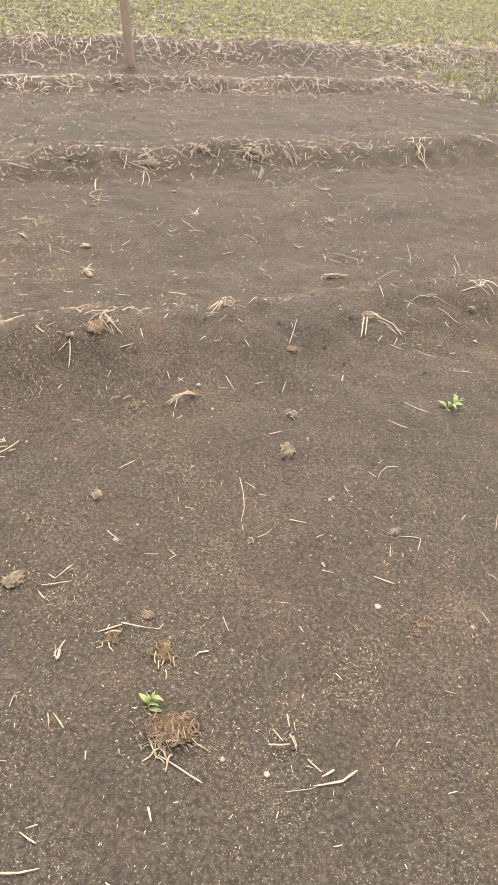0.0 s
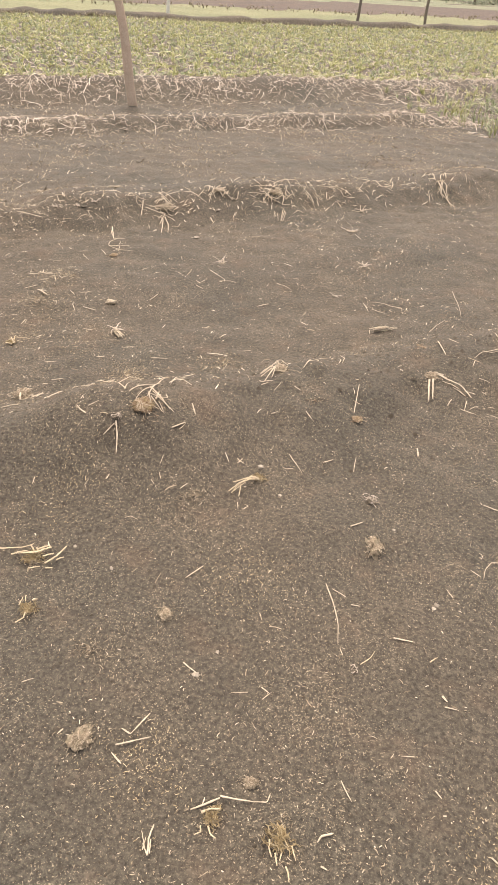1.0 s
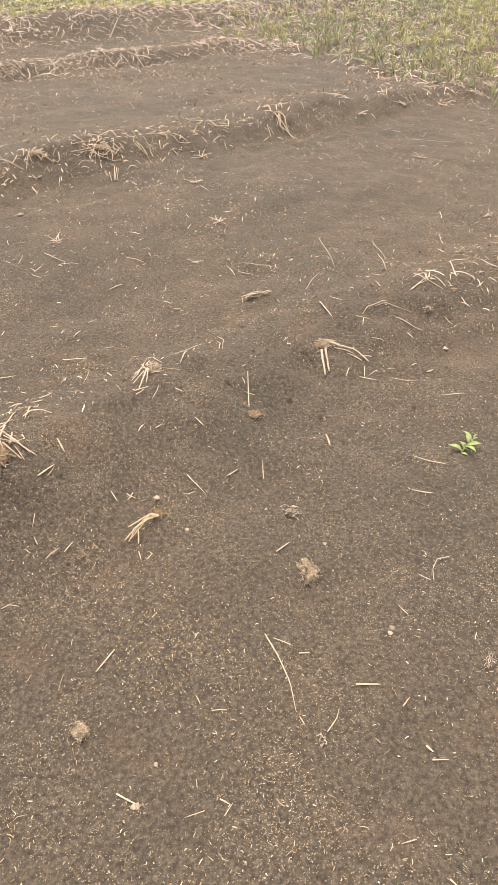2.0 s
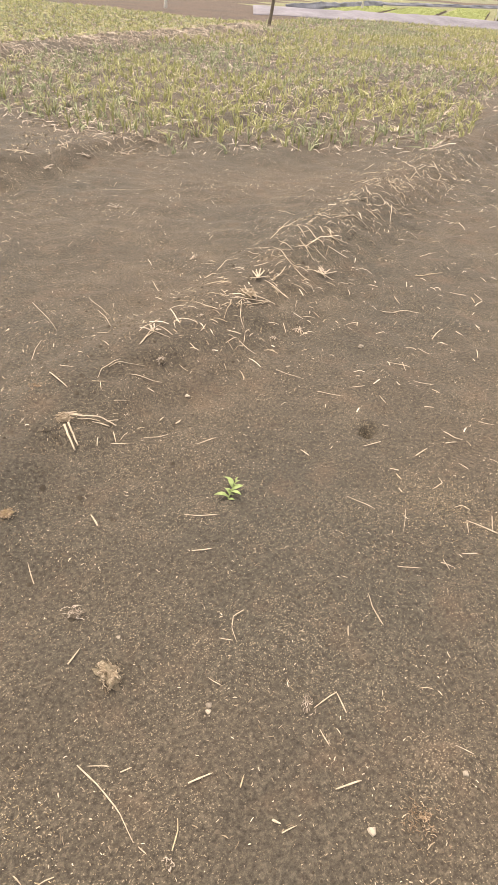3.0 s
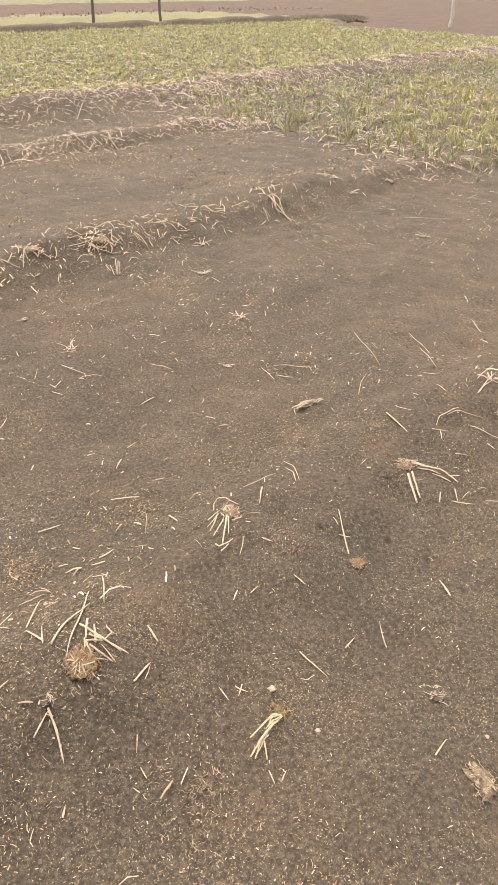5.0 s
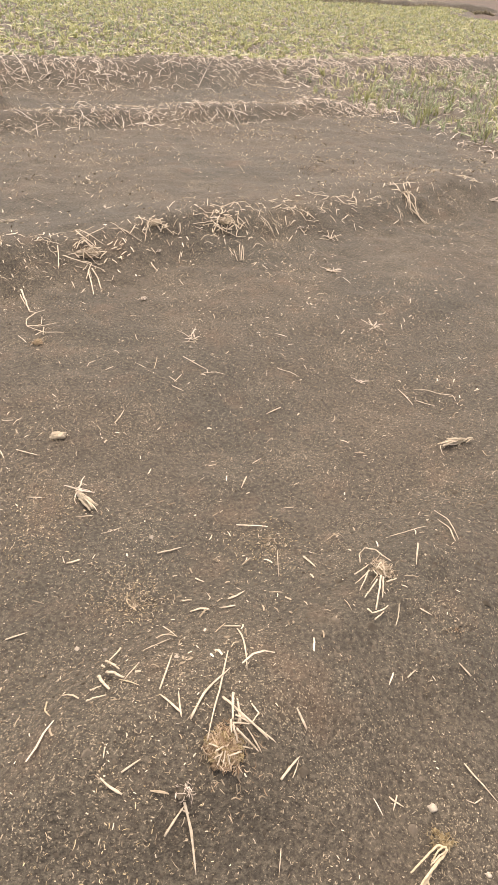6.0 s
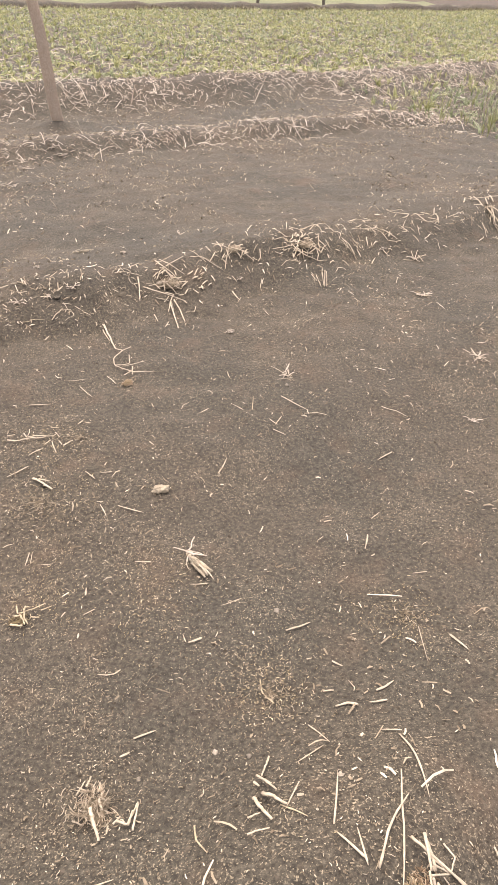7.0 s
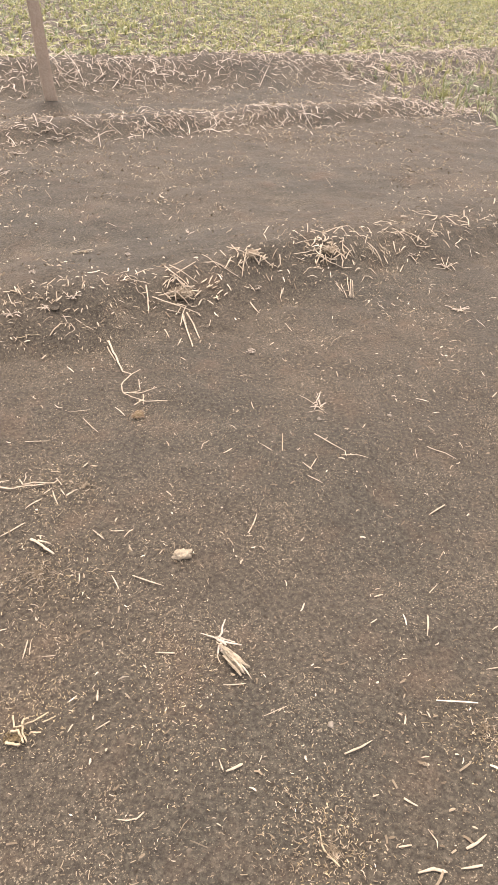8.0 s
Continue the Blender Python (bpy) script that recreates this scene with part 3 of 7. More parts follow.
# the plot at the far end of the bare soil: rows of seedlings over straw mulch
px, py = crop_rows(5.2, 32.5, -6, 12, 0.22, 0.1, 0.05)
pu, pv = to_uv(px, py)
track = np.abs(pv - 1.75 - 0.142 * (pu - 8.2)) < 0.2 + 0.012 * (pu - 7)
k = in_plot(px, py) & ~track & (rng.uniform(0, 1, len(px)) < (0.4 + 0.75 * lattice(px * 0.6, py * 0.6, 52)) * np.clip(0.45 + 0.5 * (pu - plot_edge(pv)), 0.35, 1))
px, py = px[k], py[k]
pu, pv = to_uv(px, py)
lit = lattice(px * 0.8, py * 0.8, 53) * rng.uniform(0.6, 1.4, len(px)) > 0.5
tufts("crop_foliage", px[~lit], py[~lit], rng.uniform(0.07, 0.15, (~lit).sum()), 6, 0.0065, CROP, "rows of young green seedlings in straw mulch", 0.8)
tufts("crop_foliage", px[lit], py[lit], rng.uniform(0.08, 0.17, lit.sum()), 7, 0.0065, CROP_LIT, "yellow-green young seedlings in straw mulch", 0.7)
mx, my = scatter(5.0, 32.5, -6, 12, 100000)
mu, mv = to_uv(mx, my)
k = in_plot(mx + 0.25, my) & ((np.abs(mv - 1.75 - 0.142 * (mu - 8.2)) > 0.25) | (rng.uniform(0, 1, len(mx)) < 0.25)) & (rng.uniform(0, 1, len(mx)) < 0.25 + 0.9 * lattice(mx * 1.2, my * 1.2, 54))
mx, my = mx[k], my[k]
litter("straw_mulch", mx, my, np.clip(rng.lognormal(-2.55, 0.4, len(mx)), 0.03, 0.2), rng.uniform(0.004, 0.009, len(mx)), GREY_STRAW,
       0.008, 0.2, 0.25, 3, "pale straw mulch between rows of seedlings", flake=True)

# the higher plot behind the bank
px, py = crop_rows(-10, 25, 9.0, 21.2, 0.19, 0.105, 0.05)
pu, pv = to_uv(px, py)
k = (pv > bank_v(pu) + 0.1) & (pu < plot_end(pv) - 0.3) & (rng.uniform(0, 1, len(px)) < 0.7 + 0.5 * lattice(px * 0.7, py * 0.7, 55))
px, py = px[k], py[k]
lit = rng.uniform(0, 1, len(px)) < 0.65
tufts("crop_foliage", px[~lit], py[~lit], rng.uniform(0.05, 0.11, (~lit).sum()), 6, 0.0095, CROP, "low green seedlings on the higher plot", 1.1)
tufts("crop_foliage", px[lit], py[lit], rng.uniform(0.05, 0.12, lit.sum()), 6, 0.0095, CROP_LIT, "low yellow-green seedlings on the higher plot", 1.1)
mx, my = scatter(-10, 25, 8.9, 21, 62000)
mu, mv = to_uv(mx, my)
k = (mv > bank_v(mu)) & (mu < plot_end(mv) - 0.3) & (rng.uniform(0, 1, len(mx)) < np.clip(1.2 - (mv - 9) * 0.16, 0.4, 1))
mx, my = mx[k], my[k]
litter("straw_mulch", mx, my, np.clip(rng.lognormal(-2.6, 0.4, len(mx)), 0.03, 0.2), rng.uniform(0.005, 0.009, len(mx)), GREY_STRAW,
       0.008, 0.25, 0.35, 3, "weathered straw mulch on the higher plot", flake=True)

# the low soil bund along the far edge of the higher plot, with dry weeds at its foot
def soil_bund(u0, u1, at, n):
    u = np.linspace(u0, u1, n)
    across, rise = np.array([-0.34, -0.2, -0.06, 0.06, 0.2, 0.34]), np.array([-0.5, 0.7, 1.0, 1.0, 0.7, -0.5])
    V = at + across[None] + 0.1 * (lattice(u * 0.8, 0.4, 71)[:, None] - 0.5)
    U = np.repeat(u[:, None], 6, 1)
    Z = 0.15 + 0.2 * rise[None] * (0.6 + 0.5 * lattice(U * 2.1, V * 4, 72)) * np.minimum(1, np.minimum(u - u0, u1 - u) / 0.8 + 0.15)[:, None]
    X, Y = to_xy(U, V)
    i = (np.arange(n - 1)[:, None] * 6 + np.arange(5)[None]).ravel()
    ob = mesh_object("soil_bund", np.stack([X, Y, Z], -1).reshape(-1, 3), np.stack([i, i + 6, i + 7, i + 1], -1), SOIL, smooth=True)
    return tagged(ob, "low dark soil bund along the edge of a plot", "bund", kind="structure")


soil_bund(-10, 24.4, 21.6, 180)
wx, wy = scatter(-9, 24, 21.1, 21.32, 2600)
tufts("weed_fringe", wx, wy, rng.uniform(0.04, 0.17, len(wx)), 5, 0.012, DRY_WEED, "dark dry weeds along a field bund", 0.6, "weeds")
wx, wy = scatter(-16, 34, 33.0, 36.5, 420)
tufts("weed_fringe", wx, wy, rng.uniform(0.05, 0.2, len(wx)), 5, 0.018, DRY_WEED, "dry weeds along the edge of a brown field", 0.6, "weeds")

# ---------------------------------------------------------------- loose things on the soil
def part(name, bm, material, parent=None, label=""):
    """Link a bmesh as one mesh object, under a thing or under a part."""
    me = bpy.data.meshes.new(name)
    bm.to_mesh(me)
    bm.free()
    me.materials.append(material)
    ob = new(name, me)
    if parent:
        ob.parent = parent
    if label:
        ob["label"] = label
    return ob


def strand_part(name, paths, radii, material, parent=None, label="", sides=6, flat=1.0):
    v, f = strand_mesh(paths, radii, sides, flat)
    return mesh_object(name, v, f, material, parent, label, smooth=sides > 4)


def stalk_path(points, k, sag=0.0):
    """Smooth path through the points, k stations."""
    p = np.asarray(points, float)
    d = np.r_[0, np.cumsum(np.linalg.norm(np.diff(p, axis=0), axis=1))]
    s = np.linspace(0, d[-1], k)
    return np.stack([np.interp(s, d, p[:, i]) for i in range(p.shape[1])], -1), d[-1]


def dry_stalk(radius, *points):
    """One straw or stalk lying on the soil."""
    k = 8 if len(points) == 2 else 11
    path, length = stalk_path(points, k)
    s = np.linspace(0, 1, k)
    side = np.array([-(points[-1][1] - points[0][1]), points[-1][0] - points[0][0]]) / max(length, 1e-3)
    path = path + side * (rng.normal(0, 0.012) * length * np.sin(s * math.pi))[:, None]
    z = land(path[:, 0], path[:, 1])
    line = np.maximum(z, np.interp(s, [0, 1], [z[0], z[-1]]) - 0.004)
    rise = abs(rng.normal(0, 0.05)) * length * (s if rng.uniform() < 0.5 else 1 - s)
    wide = radius * rng.uniform(0.85, 1.1)
    r = wide * (1 - 0.45 * (s if rng.uniform() < 0.5 else 1 - s)) * (1 + 0.12 * np.sin(s * 17 + points[0][0] * 40))
    r = r * (0.62 + 0.38 * np.sin(math.pi * np.clip(s * 0.86 + 0.09, 0, 1))) * rng.uniform(0.9, 1.1, k)
    r[-1] *= rng.uniform(0.3, 0.9)
    p3 = np.stack([path[:, 0], path[:, 1], line + wide * 0.55 + rise + 0.003], -1)
    mid = p3.mean(0)
    flat = 0.4 if radius > 0.0031 else 0.62
    mat = BROWN_STALK if rng.uniform() < 0.05 else STALK
    ob = strand_part("dry_stalk" if length > 0.05 else "straw", (p3 - mid)[None], r[None], mat, sides=6, flat=flat)
    ob.location = mid
    shape = "bent" if len(points) > 2 else "straight"
    if radius > 0.0031:
        text = "flattened pale dry leaf sheath lying on soil"
    elif length > 0.14:
        text = "long thin %s dry stalk lying on dark soil" % shape
    elif length > 0.05:
        text = "%s pale dry stalk lying on dark soil" % shape
    else:
        text = "short broken straw lying on dark soil"
    return tagged(ob, text, "straw", "straws on the soil")


def lumpy(radius, squash, seed, cuts=2, rough=0.25):
    bm = bmesh.new()
    bmesh.ops.create_icosphere(bm, subdivisions=cuts, radius=radius)
    for v in bm.verts:
        n = v.co.normalized()
        f = 1 + rough * noise.noise(n * 1.7 + Vector((seed, 0, 0))) + 0.5 * rough * noise.noise(n * 4.5 + Vector((0, seed, 0)))
        v.co = Vector((v.co.x * f, v.co.y * f, v.co.z * f * squash))
    for f in bm.faces:
        f.smooth = True
    return bm


def fibres(name, radius, n, thick, material, parent, height=0.5, length=0.8, label="", up=0.0, loose=False):
    """Fine curling strands over a low dome, about the parent's origin."""
    a = rng.uniform(0, 6.3, n)
    w1, w2 = rng.uniform(0, 6.3, 2)
    rr = radius * np.sqrt(rng.uniform(0, 1, n)) * 0.85 * (1 + 0.26 * np.sin(2 * a + w1) + 0.2 * np.sin(3 * a + w2) + 0.12 * np.sin(7 * a + w1))
    if loose:
        # a scatter that thins out from an off-centre middle
        rr = radius * np.abs(rng.normal(0, 0.62, n)) * (1 + 0.35 * np.sin(2 * a + w1) + 0.25 * np.sin(3 * a + w2))
    x, y = rr * np.cos(a), rr * np.sin(a)
    z = radius * height * np.sqrt(np.clip(1 - (rr / radius) ** 2, 0, 1))
    yaw, ln = a + rng.normal(0, 1.0, n), radius * length * rng.uniform(0.4, 1.2, n)
    k = 4
    s = np.linspace(-0.5, 0.5, k)
    curl = rng.normal(0, 0.7, n)
    px = x[:, None] + ln[:, None] * s * np.cos(yaw[:, None] + curl[:, None] * s)
    py = y[:, None] + ln[:, None] * s * np.sin(yaw[:, None] + curl[:, None] * s)
    pr = np.hypot(px, py)
    pz = radius * height * np.sqrt(np.clip(1 - (pr / (radius * 1.15)) ** 2, 0, 1)) + thick + up * ln[:, None] * (s + 0.5) * np.abs(rng.normal(0, 1, (n, 1)))
    r = thick * rng.uniform(0.4, 1.3, (n, 1)) * np.array([0.6, 1, 1, 0.4])
    return tagged(strand_part(name, np.stack([px, py, pz], -1), r, material, parent, label, 3), kind="stuff")


def root_clump(x, y, radius, kind):
    z = float(land(x, y))
    seed = x * 3.1 + y
    if kind == "stain":
        ob = fibres("husk_patch", radius * 0.85, int(60 + radius * 1700), 0.0009, RUSTY, None, 0.05, 0.17, loose=True)
        ob.location = (x, y, z + 0.003)
        return tagged(ob, "thin patch of rusty root dust on soil", "husks", "husk patches", "stuff")
    if kind == "faint":
        # a thin scatter of husks, no lump
        ob = fibres("husk_patch", radius * 1.25, int(80 + radius * 2200), 0.0008, CHAFF, None, 0.05, 0.2, loose=True)
        ob.location = (x, y, z + 0.003)
        return tagged(ob, "thin patch of fine tan husks on dark soil", "husks", "husk patches", "stuff")
    radius *= 0.8
    core_mat = {"rusty": CLOD_RUST, "tan": CLOD_TAN, "clod": CLOD_TAN, "dark": CLOD}[kind]
    ob = part("root_clump" if kind != "clod" else "soil_clod", lumpy(radius * {"rusty": 0.68, "tan": 0.78, "dark": 0.5, "clod": 0.8}[kind], 0.26 if kind in ("rusty", "dark") else 0.4 if kind != "clod" else 0.6, seed, 3 if radius > 0.02 else 2, 0.9), core_mat)
    ob.matrix_basis = pose(x, y, z + radius * 0.1, 0, 0, seed * 97 if kind != "clod" else 10) @ Matrix.Diagonal((1.12, 0.86, 0.9, 1) if kind != "clod" else (0.72, 1.25, 1.1, 1))
    count = int(140 + radius * 9000)
    if kind == "rusty":
        fibres("ochre_mat", radius * 0.85, count // 2, 0.0012, YELLOW_ROOT, ob, 0.34, 0.32, "fine ochre root fibres", 0.15)
        fibres("fibre_mat", radius, count // 2, 0.001, RUSTY, ob, 0.3, 0.35, "fine rusty brown root fibres", 0.15)
        fibres("fibre_skirt", radius * 1.5, count // 4, 0.001, RUSTY, ob, 0.1, 0.2, "", 0.05, True)
        fibres("husk_mat", radius * 1.3, count // 3, 0.0014, CHAFF, ob, 0.15, 0.25, "", 0.0, True)
        text = "rusty brown clump of old roots on soil"
    elif kind == "tan":
        fibres("fibre_mat", radius, count, 0.0007, ROOTS, ob, 0.36, 0.2, "fine tan root fibres", 0.06)
        fibres("fibre_skirt", radius * 1.3, count // 3, 0.0008, ROOTS, ob, 0.1, 0.14, "", 0.03, True)
        fibres("husk_mat", radius * 1.3, count // 4, 0.0012, CHAFF, ob, 0.15, 0.22, "", 0.0, True)
        text = "tan fibrous root clump lying on soil"
    elif kind == "clod":
        fibres("fibre_mat", radius * 1.05, count // 2, 0.001, ROOTS, ob, 0.5, 0.4, "few tan root fibres")
        fibres("fibre_skirt", radius * 1.4, count // 3, 0.001, ROOTS, ob, 0.1, 0.2, "", 0.0, True)
        text = "pale tan clod of earth with fine fibres"
    else:
        fibres("fibre_mat", radius * 1.1, count // 12, 0.0009, GREY_STRAW, ob, 0.45, 0.7, "thin grey roots")
        text = "dark lump of earth with grey roots"
    return tagged(ob, text, "roots" if kind != "clod" else "clod", "root clumps")


def sprig(x, y, radius):
    """A splayed little bunch of short straws held by a crumb of earth."""
    z = float(land(x, y))
    ob = part("straw_sprig", lumpy(radius * 0.22, 0.5, x * 3 + y, 2), CLOD)
    ob.location = (x, y, z)
    s = np.linspace(0, 1, 5)
    for i in range(7):
        ln, turn = radius * rng.uniform(0.5, 1.5), rng.uniform(0, 6.3) + rng.normal(0, 0.5) * (s > 0.45)
        ox, oy = rng.normal(0, radius * 0.2, 2)
        p = np.stack([ox + ln * s * np.cos(turn), oy + ln * s * np.sin(turn), 0.003 + ln * rng.uniform(0.05, 0.75) * (s - 0.55 * s ** 2) * 1.3], -1)
        strand_part("straw", p[None], (np.clip(radius * 0.085, 0.0013, 0.0042) * rng.uniform(0.6, 1.2) * (1 - 0.45 * s))[None], GREY_STRAW, ob, sides=4, flat=0.6)
    return tagged(ob, "splayed little sprig of bleached straw on soil", "straw", "straw sprigs")


CLOD_RUST = soil_material("rusty_clod_soil", (0.15, 0.105, 0.07), (0.24, 0.17, 0.115), (0.33, 0.25, 0.17), (0.24, 0.14, 0.08))
CLOD_TAN = soil_material("tan_clod_soil", (0.1, 0.083, 0.062), (0.21, 0.175, 0.13), (0.4, 0.345, 0.265), (0.24, 0.17, 0.1))


def stone(x, y, radius):
    ob = part("stone", lumpy(radius * 0.9, 0.55, x * 7 + y * 3, 2, 0.75), STONE)
    ob.location = (x, y, float(land(x, y)) + radius * 0.15)
    return tagged(ob, "small pale stone lying on dark soil", "stone", "small stones")


def leaf_bmesh(length, width, droop, fold, teeth=0.0):
    bm = bmesh.new()
    rows = []
    for i in range(9):
        s = i / 8
        w = width * (math.sin(math.pi * min(1, s * 0.96 + 0.04)) ** 0.75) * (1 + teeth * (i % 2)) * 0.5
        z = droop * (s - s * s) * length * 1.6 - 0.25 * droop * s * s * length
        rows.append([bm.verts.new((s * length, w * q, z + fold * abs(q) * w + (0.0008 if q == 0 else 0))) for q in (-1, -0.5, 0, 0.5, 1)])
    for a, b in zip(rows, rows[1:]):
        for j in range(4):
            f = bm.faces.new((a[j], a[j + 1], b[j + 1], b[j]))
            f.smooth = True
    ret = bmesh.ops.extrude_face_region(bm, geom=list(bm.faces))
    for g in ret["geom"]:
        if isinstance(g, bmesh.types.BMVert):
            g.co.z += 0.0006
    return bm


def weed(x, y, radius, heading, lean, leaves, label):
    """A young plant: a stem leaning towards heading (degrees), with oval leaves in turn along it."""
    z = float(land(x, y))
    hx, hy = math.cos(radians(heading)), math.sin(radians(heading))
    s = np.linspace(0, 1, 6)
    reach, tall = radius * lean, radius * 0.55
    stem = np.stack([hx * reach * (s ** 1.3 - 0.4), hy * reach * (s ** 1.3 - 0.4), -0.004 + tall * s * (1.25 - 0.4 * s)], -1)
    ob = strand_part("weed", stem[None], (0.0021 - 0.0009 * s)[None], LEAF)
    ob.location = (x, y, z)
    for i in range(leaves):
        f = (i + 0.5) / leaves
        base = [float(np.interp(f, s, stem[:, c])) for c in range(3)]
        big = (0.72 + 0.35 * math.sin(i * 2.3 + x * 5)) * (1.0 if f < 0.85 else 0.7)
        leaf = part("leaf", leaf_bmesh(radius * 0.78 * big, radius * 0.25 * big, 0.3 + 0.14 * (i % 3), 0.35, 0.06), LEAF, ob)
        side = heading + (0 if i == leaves - 1 else (62 + 24 * math.sin(i * 1.7)) * (1 if i % 2 else -1) * (1.35 if f < 0.4 else 1))
        leaf.matrix_basis = pose(*base, 18 * math.sin(i * 2.1 + x), -14 - 9 * (i % 3), side)
    return tagged(ob, label, "weed")


def straw_tuft(name, x, y, heading, spread, count, length, radius, lift, text, root="tan", root_size=0.03, material=None, arch=1.0):
    """Straws still held at one end, fanned out over the ground; heading in degrees."""
    z = float(land(x, y))
    root_mat = RUSTY if root == "rusty" else ROOTS
    ob = part(name, lumpy(root_size * 0.5, 0.5, x * 5 + y, 2), CLOD)
    ob.location = (x, y, z + root_size * 0.15)
    fibres("fibre_mat", root_size, 90, 0.001, root_mat, ob, 0.45, 0.8, "", 0.3)
    for i in range(int(count * 1.4)):
        a = radians(heading + spread * (2 * (i + 0.5) / count - 1) + rng.normal(0, 6))
        ln = length * rng.uniform(0.35, 1.12)
        k = 7
        s = np.linspace(0, 1, k)
        kink = rng.normal(0, 0.18) * (s > rng.uniform(0.3, 0.8)) + rng.normal(0, 0.15) * s
        px = x + rng.normal(0, root_size * 0.4) + ln * s * np.cos(a + kink)
        py = y + rng.normal(0, root_size * 0.4) + ln * s * np.sin(a + kink)
        pz = land(px, py) + radius + 0.002 + lift * rng.uniform(0.3, 1.1) * arch * np.sin(np.minimum(s * 1.25 + 0.12, 1) * math.pi) ** 1.0
        r = radius * rng.uniform(0.4, 0.95) * (1 - 0.35 * s) * (1 + 0.15 * np.sin(s * 23 + i))
        p = np.stack([px - x, py - y, pz - ob.location[2]], -1)
        strand_part("stalk", p[None], r[None], material or STALK, ob, sides=5, flat=0.7)
    return tagged(ob, text, "straw", "straw tufts")


def straw_heap(x, y, radius, count, length, thick, text, along=0.5, material=None):
    """A tangle of loose straws caught on a ridge."""
    ob = part("straw_tangle", lumpy(radius * 0.1, 0.25, x + y, 2), SOIL)
    z = float(land(x, y))
    ob.location = (x, y, z)
    for i in range(int(count * 1.35)):
        cx, cy = x + rng.normal(0, radius * 0.6), y + rng.normal(0, radius * 0.4)
        a = rng.normal(along, 0.9)
        ln = length * rng.uniform(0.25, 0.85)
        s = np.linspace(-0.5, 0.5, 6)
        bend = rng.normal(0, 0.3) * (s > rng.uniform(-0.3, 0.3))
        px, py = cx + ln * s * np.cos(a + bend * s), cy + ln * s * np.sin(a + bend * s)
        pz = land(px, py) + thick + 0.004 + rng.uniform(0, 0.16) * radius * np.exp(-((px - x) ** 2 + (py - y) ** 2) / radius ** 2) + np.abs(rng.normal(0, 0.06)) * ln * (s + 0.5)
        p = np.stack([px - x, py - y, pz - z], -1)
        strand_part("stalk", p[None], (thick * rng.uniform(0.6, 1.25) * (1 - 0.3 * np.abs(s) * 2))[None], material or STALK, ob, sides=5, flat=0.6)
    return tagged(ob, text, "straw", "straw heaps on the ridges")


def husk_chunk(ax, ay, bx, by, thick, count, text):
    """A crushed dry stem: overlapping husk strips along it, some split away at the far end."""
    ox, oy = (ax + bx) / 2, (ay + by) / 2
    z = float(land(ox, oy))
    length, a0 = math.hypot(bx - ax, by - ay), math.atan2(by - ay, bx - ax)
    n = 9
    spine = [((i / (n - 1) - 0.5) * length * 0.6, thick * 0.3 * math.sin(i * 0.9 + ax * 7), thick * 0.55) for i in range(n)]
    girth = [thick * (0.45 + 0.2 * math.sin(i * 1.3 + by * 9) ** 2) for i in range(n)]
    ob = part("crushed_stem", rough_log(spine, girth, 10, 0.25, ax * 9, "x"), HUSK)
    ob.matrix_basis = pose(ox, oy, z, 0, 0, math.degrees(a0))
    r = random.Random(int(abs(ax * 1000)) + count)
    s = np.linspace(0, 1, 7)
    for i in range(count):
        start, ln = r.uniform(-0.5, 0.1), r.uniform(0.25, 0.5)
        swing, side = r.gauss(0, 0.12), r.uniform(-1.1, 1.1)
        px = length * (start + ln * s)
        py = thick * side + length * ln * (swing * s + r.gauss(0, 0.12) * s ** 2)
        pz = 0.003 + thick * (0.5 + 1.0 * math.sqrt(max(0, 1 - (side / 1.3) ** 2))) * np.sin(math.pi * (0.18 + 0.62 * s)) + thick * 0.3 * (i % 3)
        wide = thick * (r.uniform(0.22, 0.42) if i % 3 else r.uniform(0.45, 0.65))
        shape = wide * (0.55 + 0.45 * np.sin(math.pi * np.clip(s * 1.1, 0, 1))) * (1 + 0.15 * np.sin(s * 19 + i))
        strand_part("husk_strip", np.stack([px, py, np.maximum(pz, 0.003)], -1)[None], shape[None], STALK if i % 4 == 1 else HUSK, ob, sides=6, flat=0.3)
    for i in range(max(2, count // 5)):
        x0, y0, a = length * r.uniform(-0.4, 0.5), thick * r.uniform(-2.2, 2.2), r.uniform(0, 6.3)
        ln = length * r.uniform(0.2, 0.4)
        p = np.stack([x0 + ln * s * np.cos(a + 0.6 * s), y0 + ln * s * np.sin(a + 0.6 * s), 0.004 + thick * r.uniform(0.2, 1.0) * np.sin(math.pi * s)], -1)
        strand_part("straw", p[None], (thick * 0.2 * (1 - 0.4 * s))[None], STALK, ob, sides=5, flat=0.6)
    return tagged(ob, text, "straw", "straw tufts")


def stalk_group(name, at, root, size, text):
    """The rooted base of a bunch of stalks; held_stalk() adds the stalks."""
    x, y = at
    z = float(land(x, y))
    ob = part(name, lumpy(size * 0.5, 0.4, x * 5 + y, 3, 0.8), {"dark": CLOD, "tan": CLOD_TAN, "yellow": CLOD_TAN}.get(root, SOIL))
    ob.location = (x, y, z + size * 0.05)
    if root in ("tan", "yellow"):
        fibres("fibre_mat", size, int(50 + size * 2600), 0.0012, ROOTS if root == "tan" else YELLOW_ROOT, ob, 0.35, 0.55, "fine %s root fibres" % root, 0.3)
        fibres("fibre_skirt", size * 1.5, int(60 + size * 3000), 0.0009, CHAFF, ob, 0.08, 0.22, "", 0.0, True)
    return tagged(ob, text, "straw", "straw tufts")


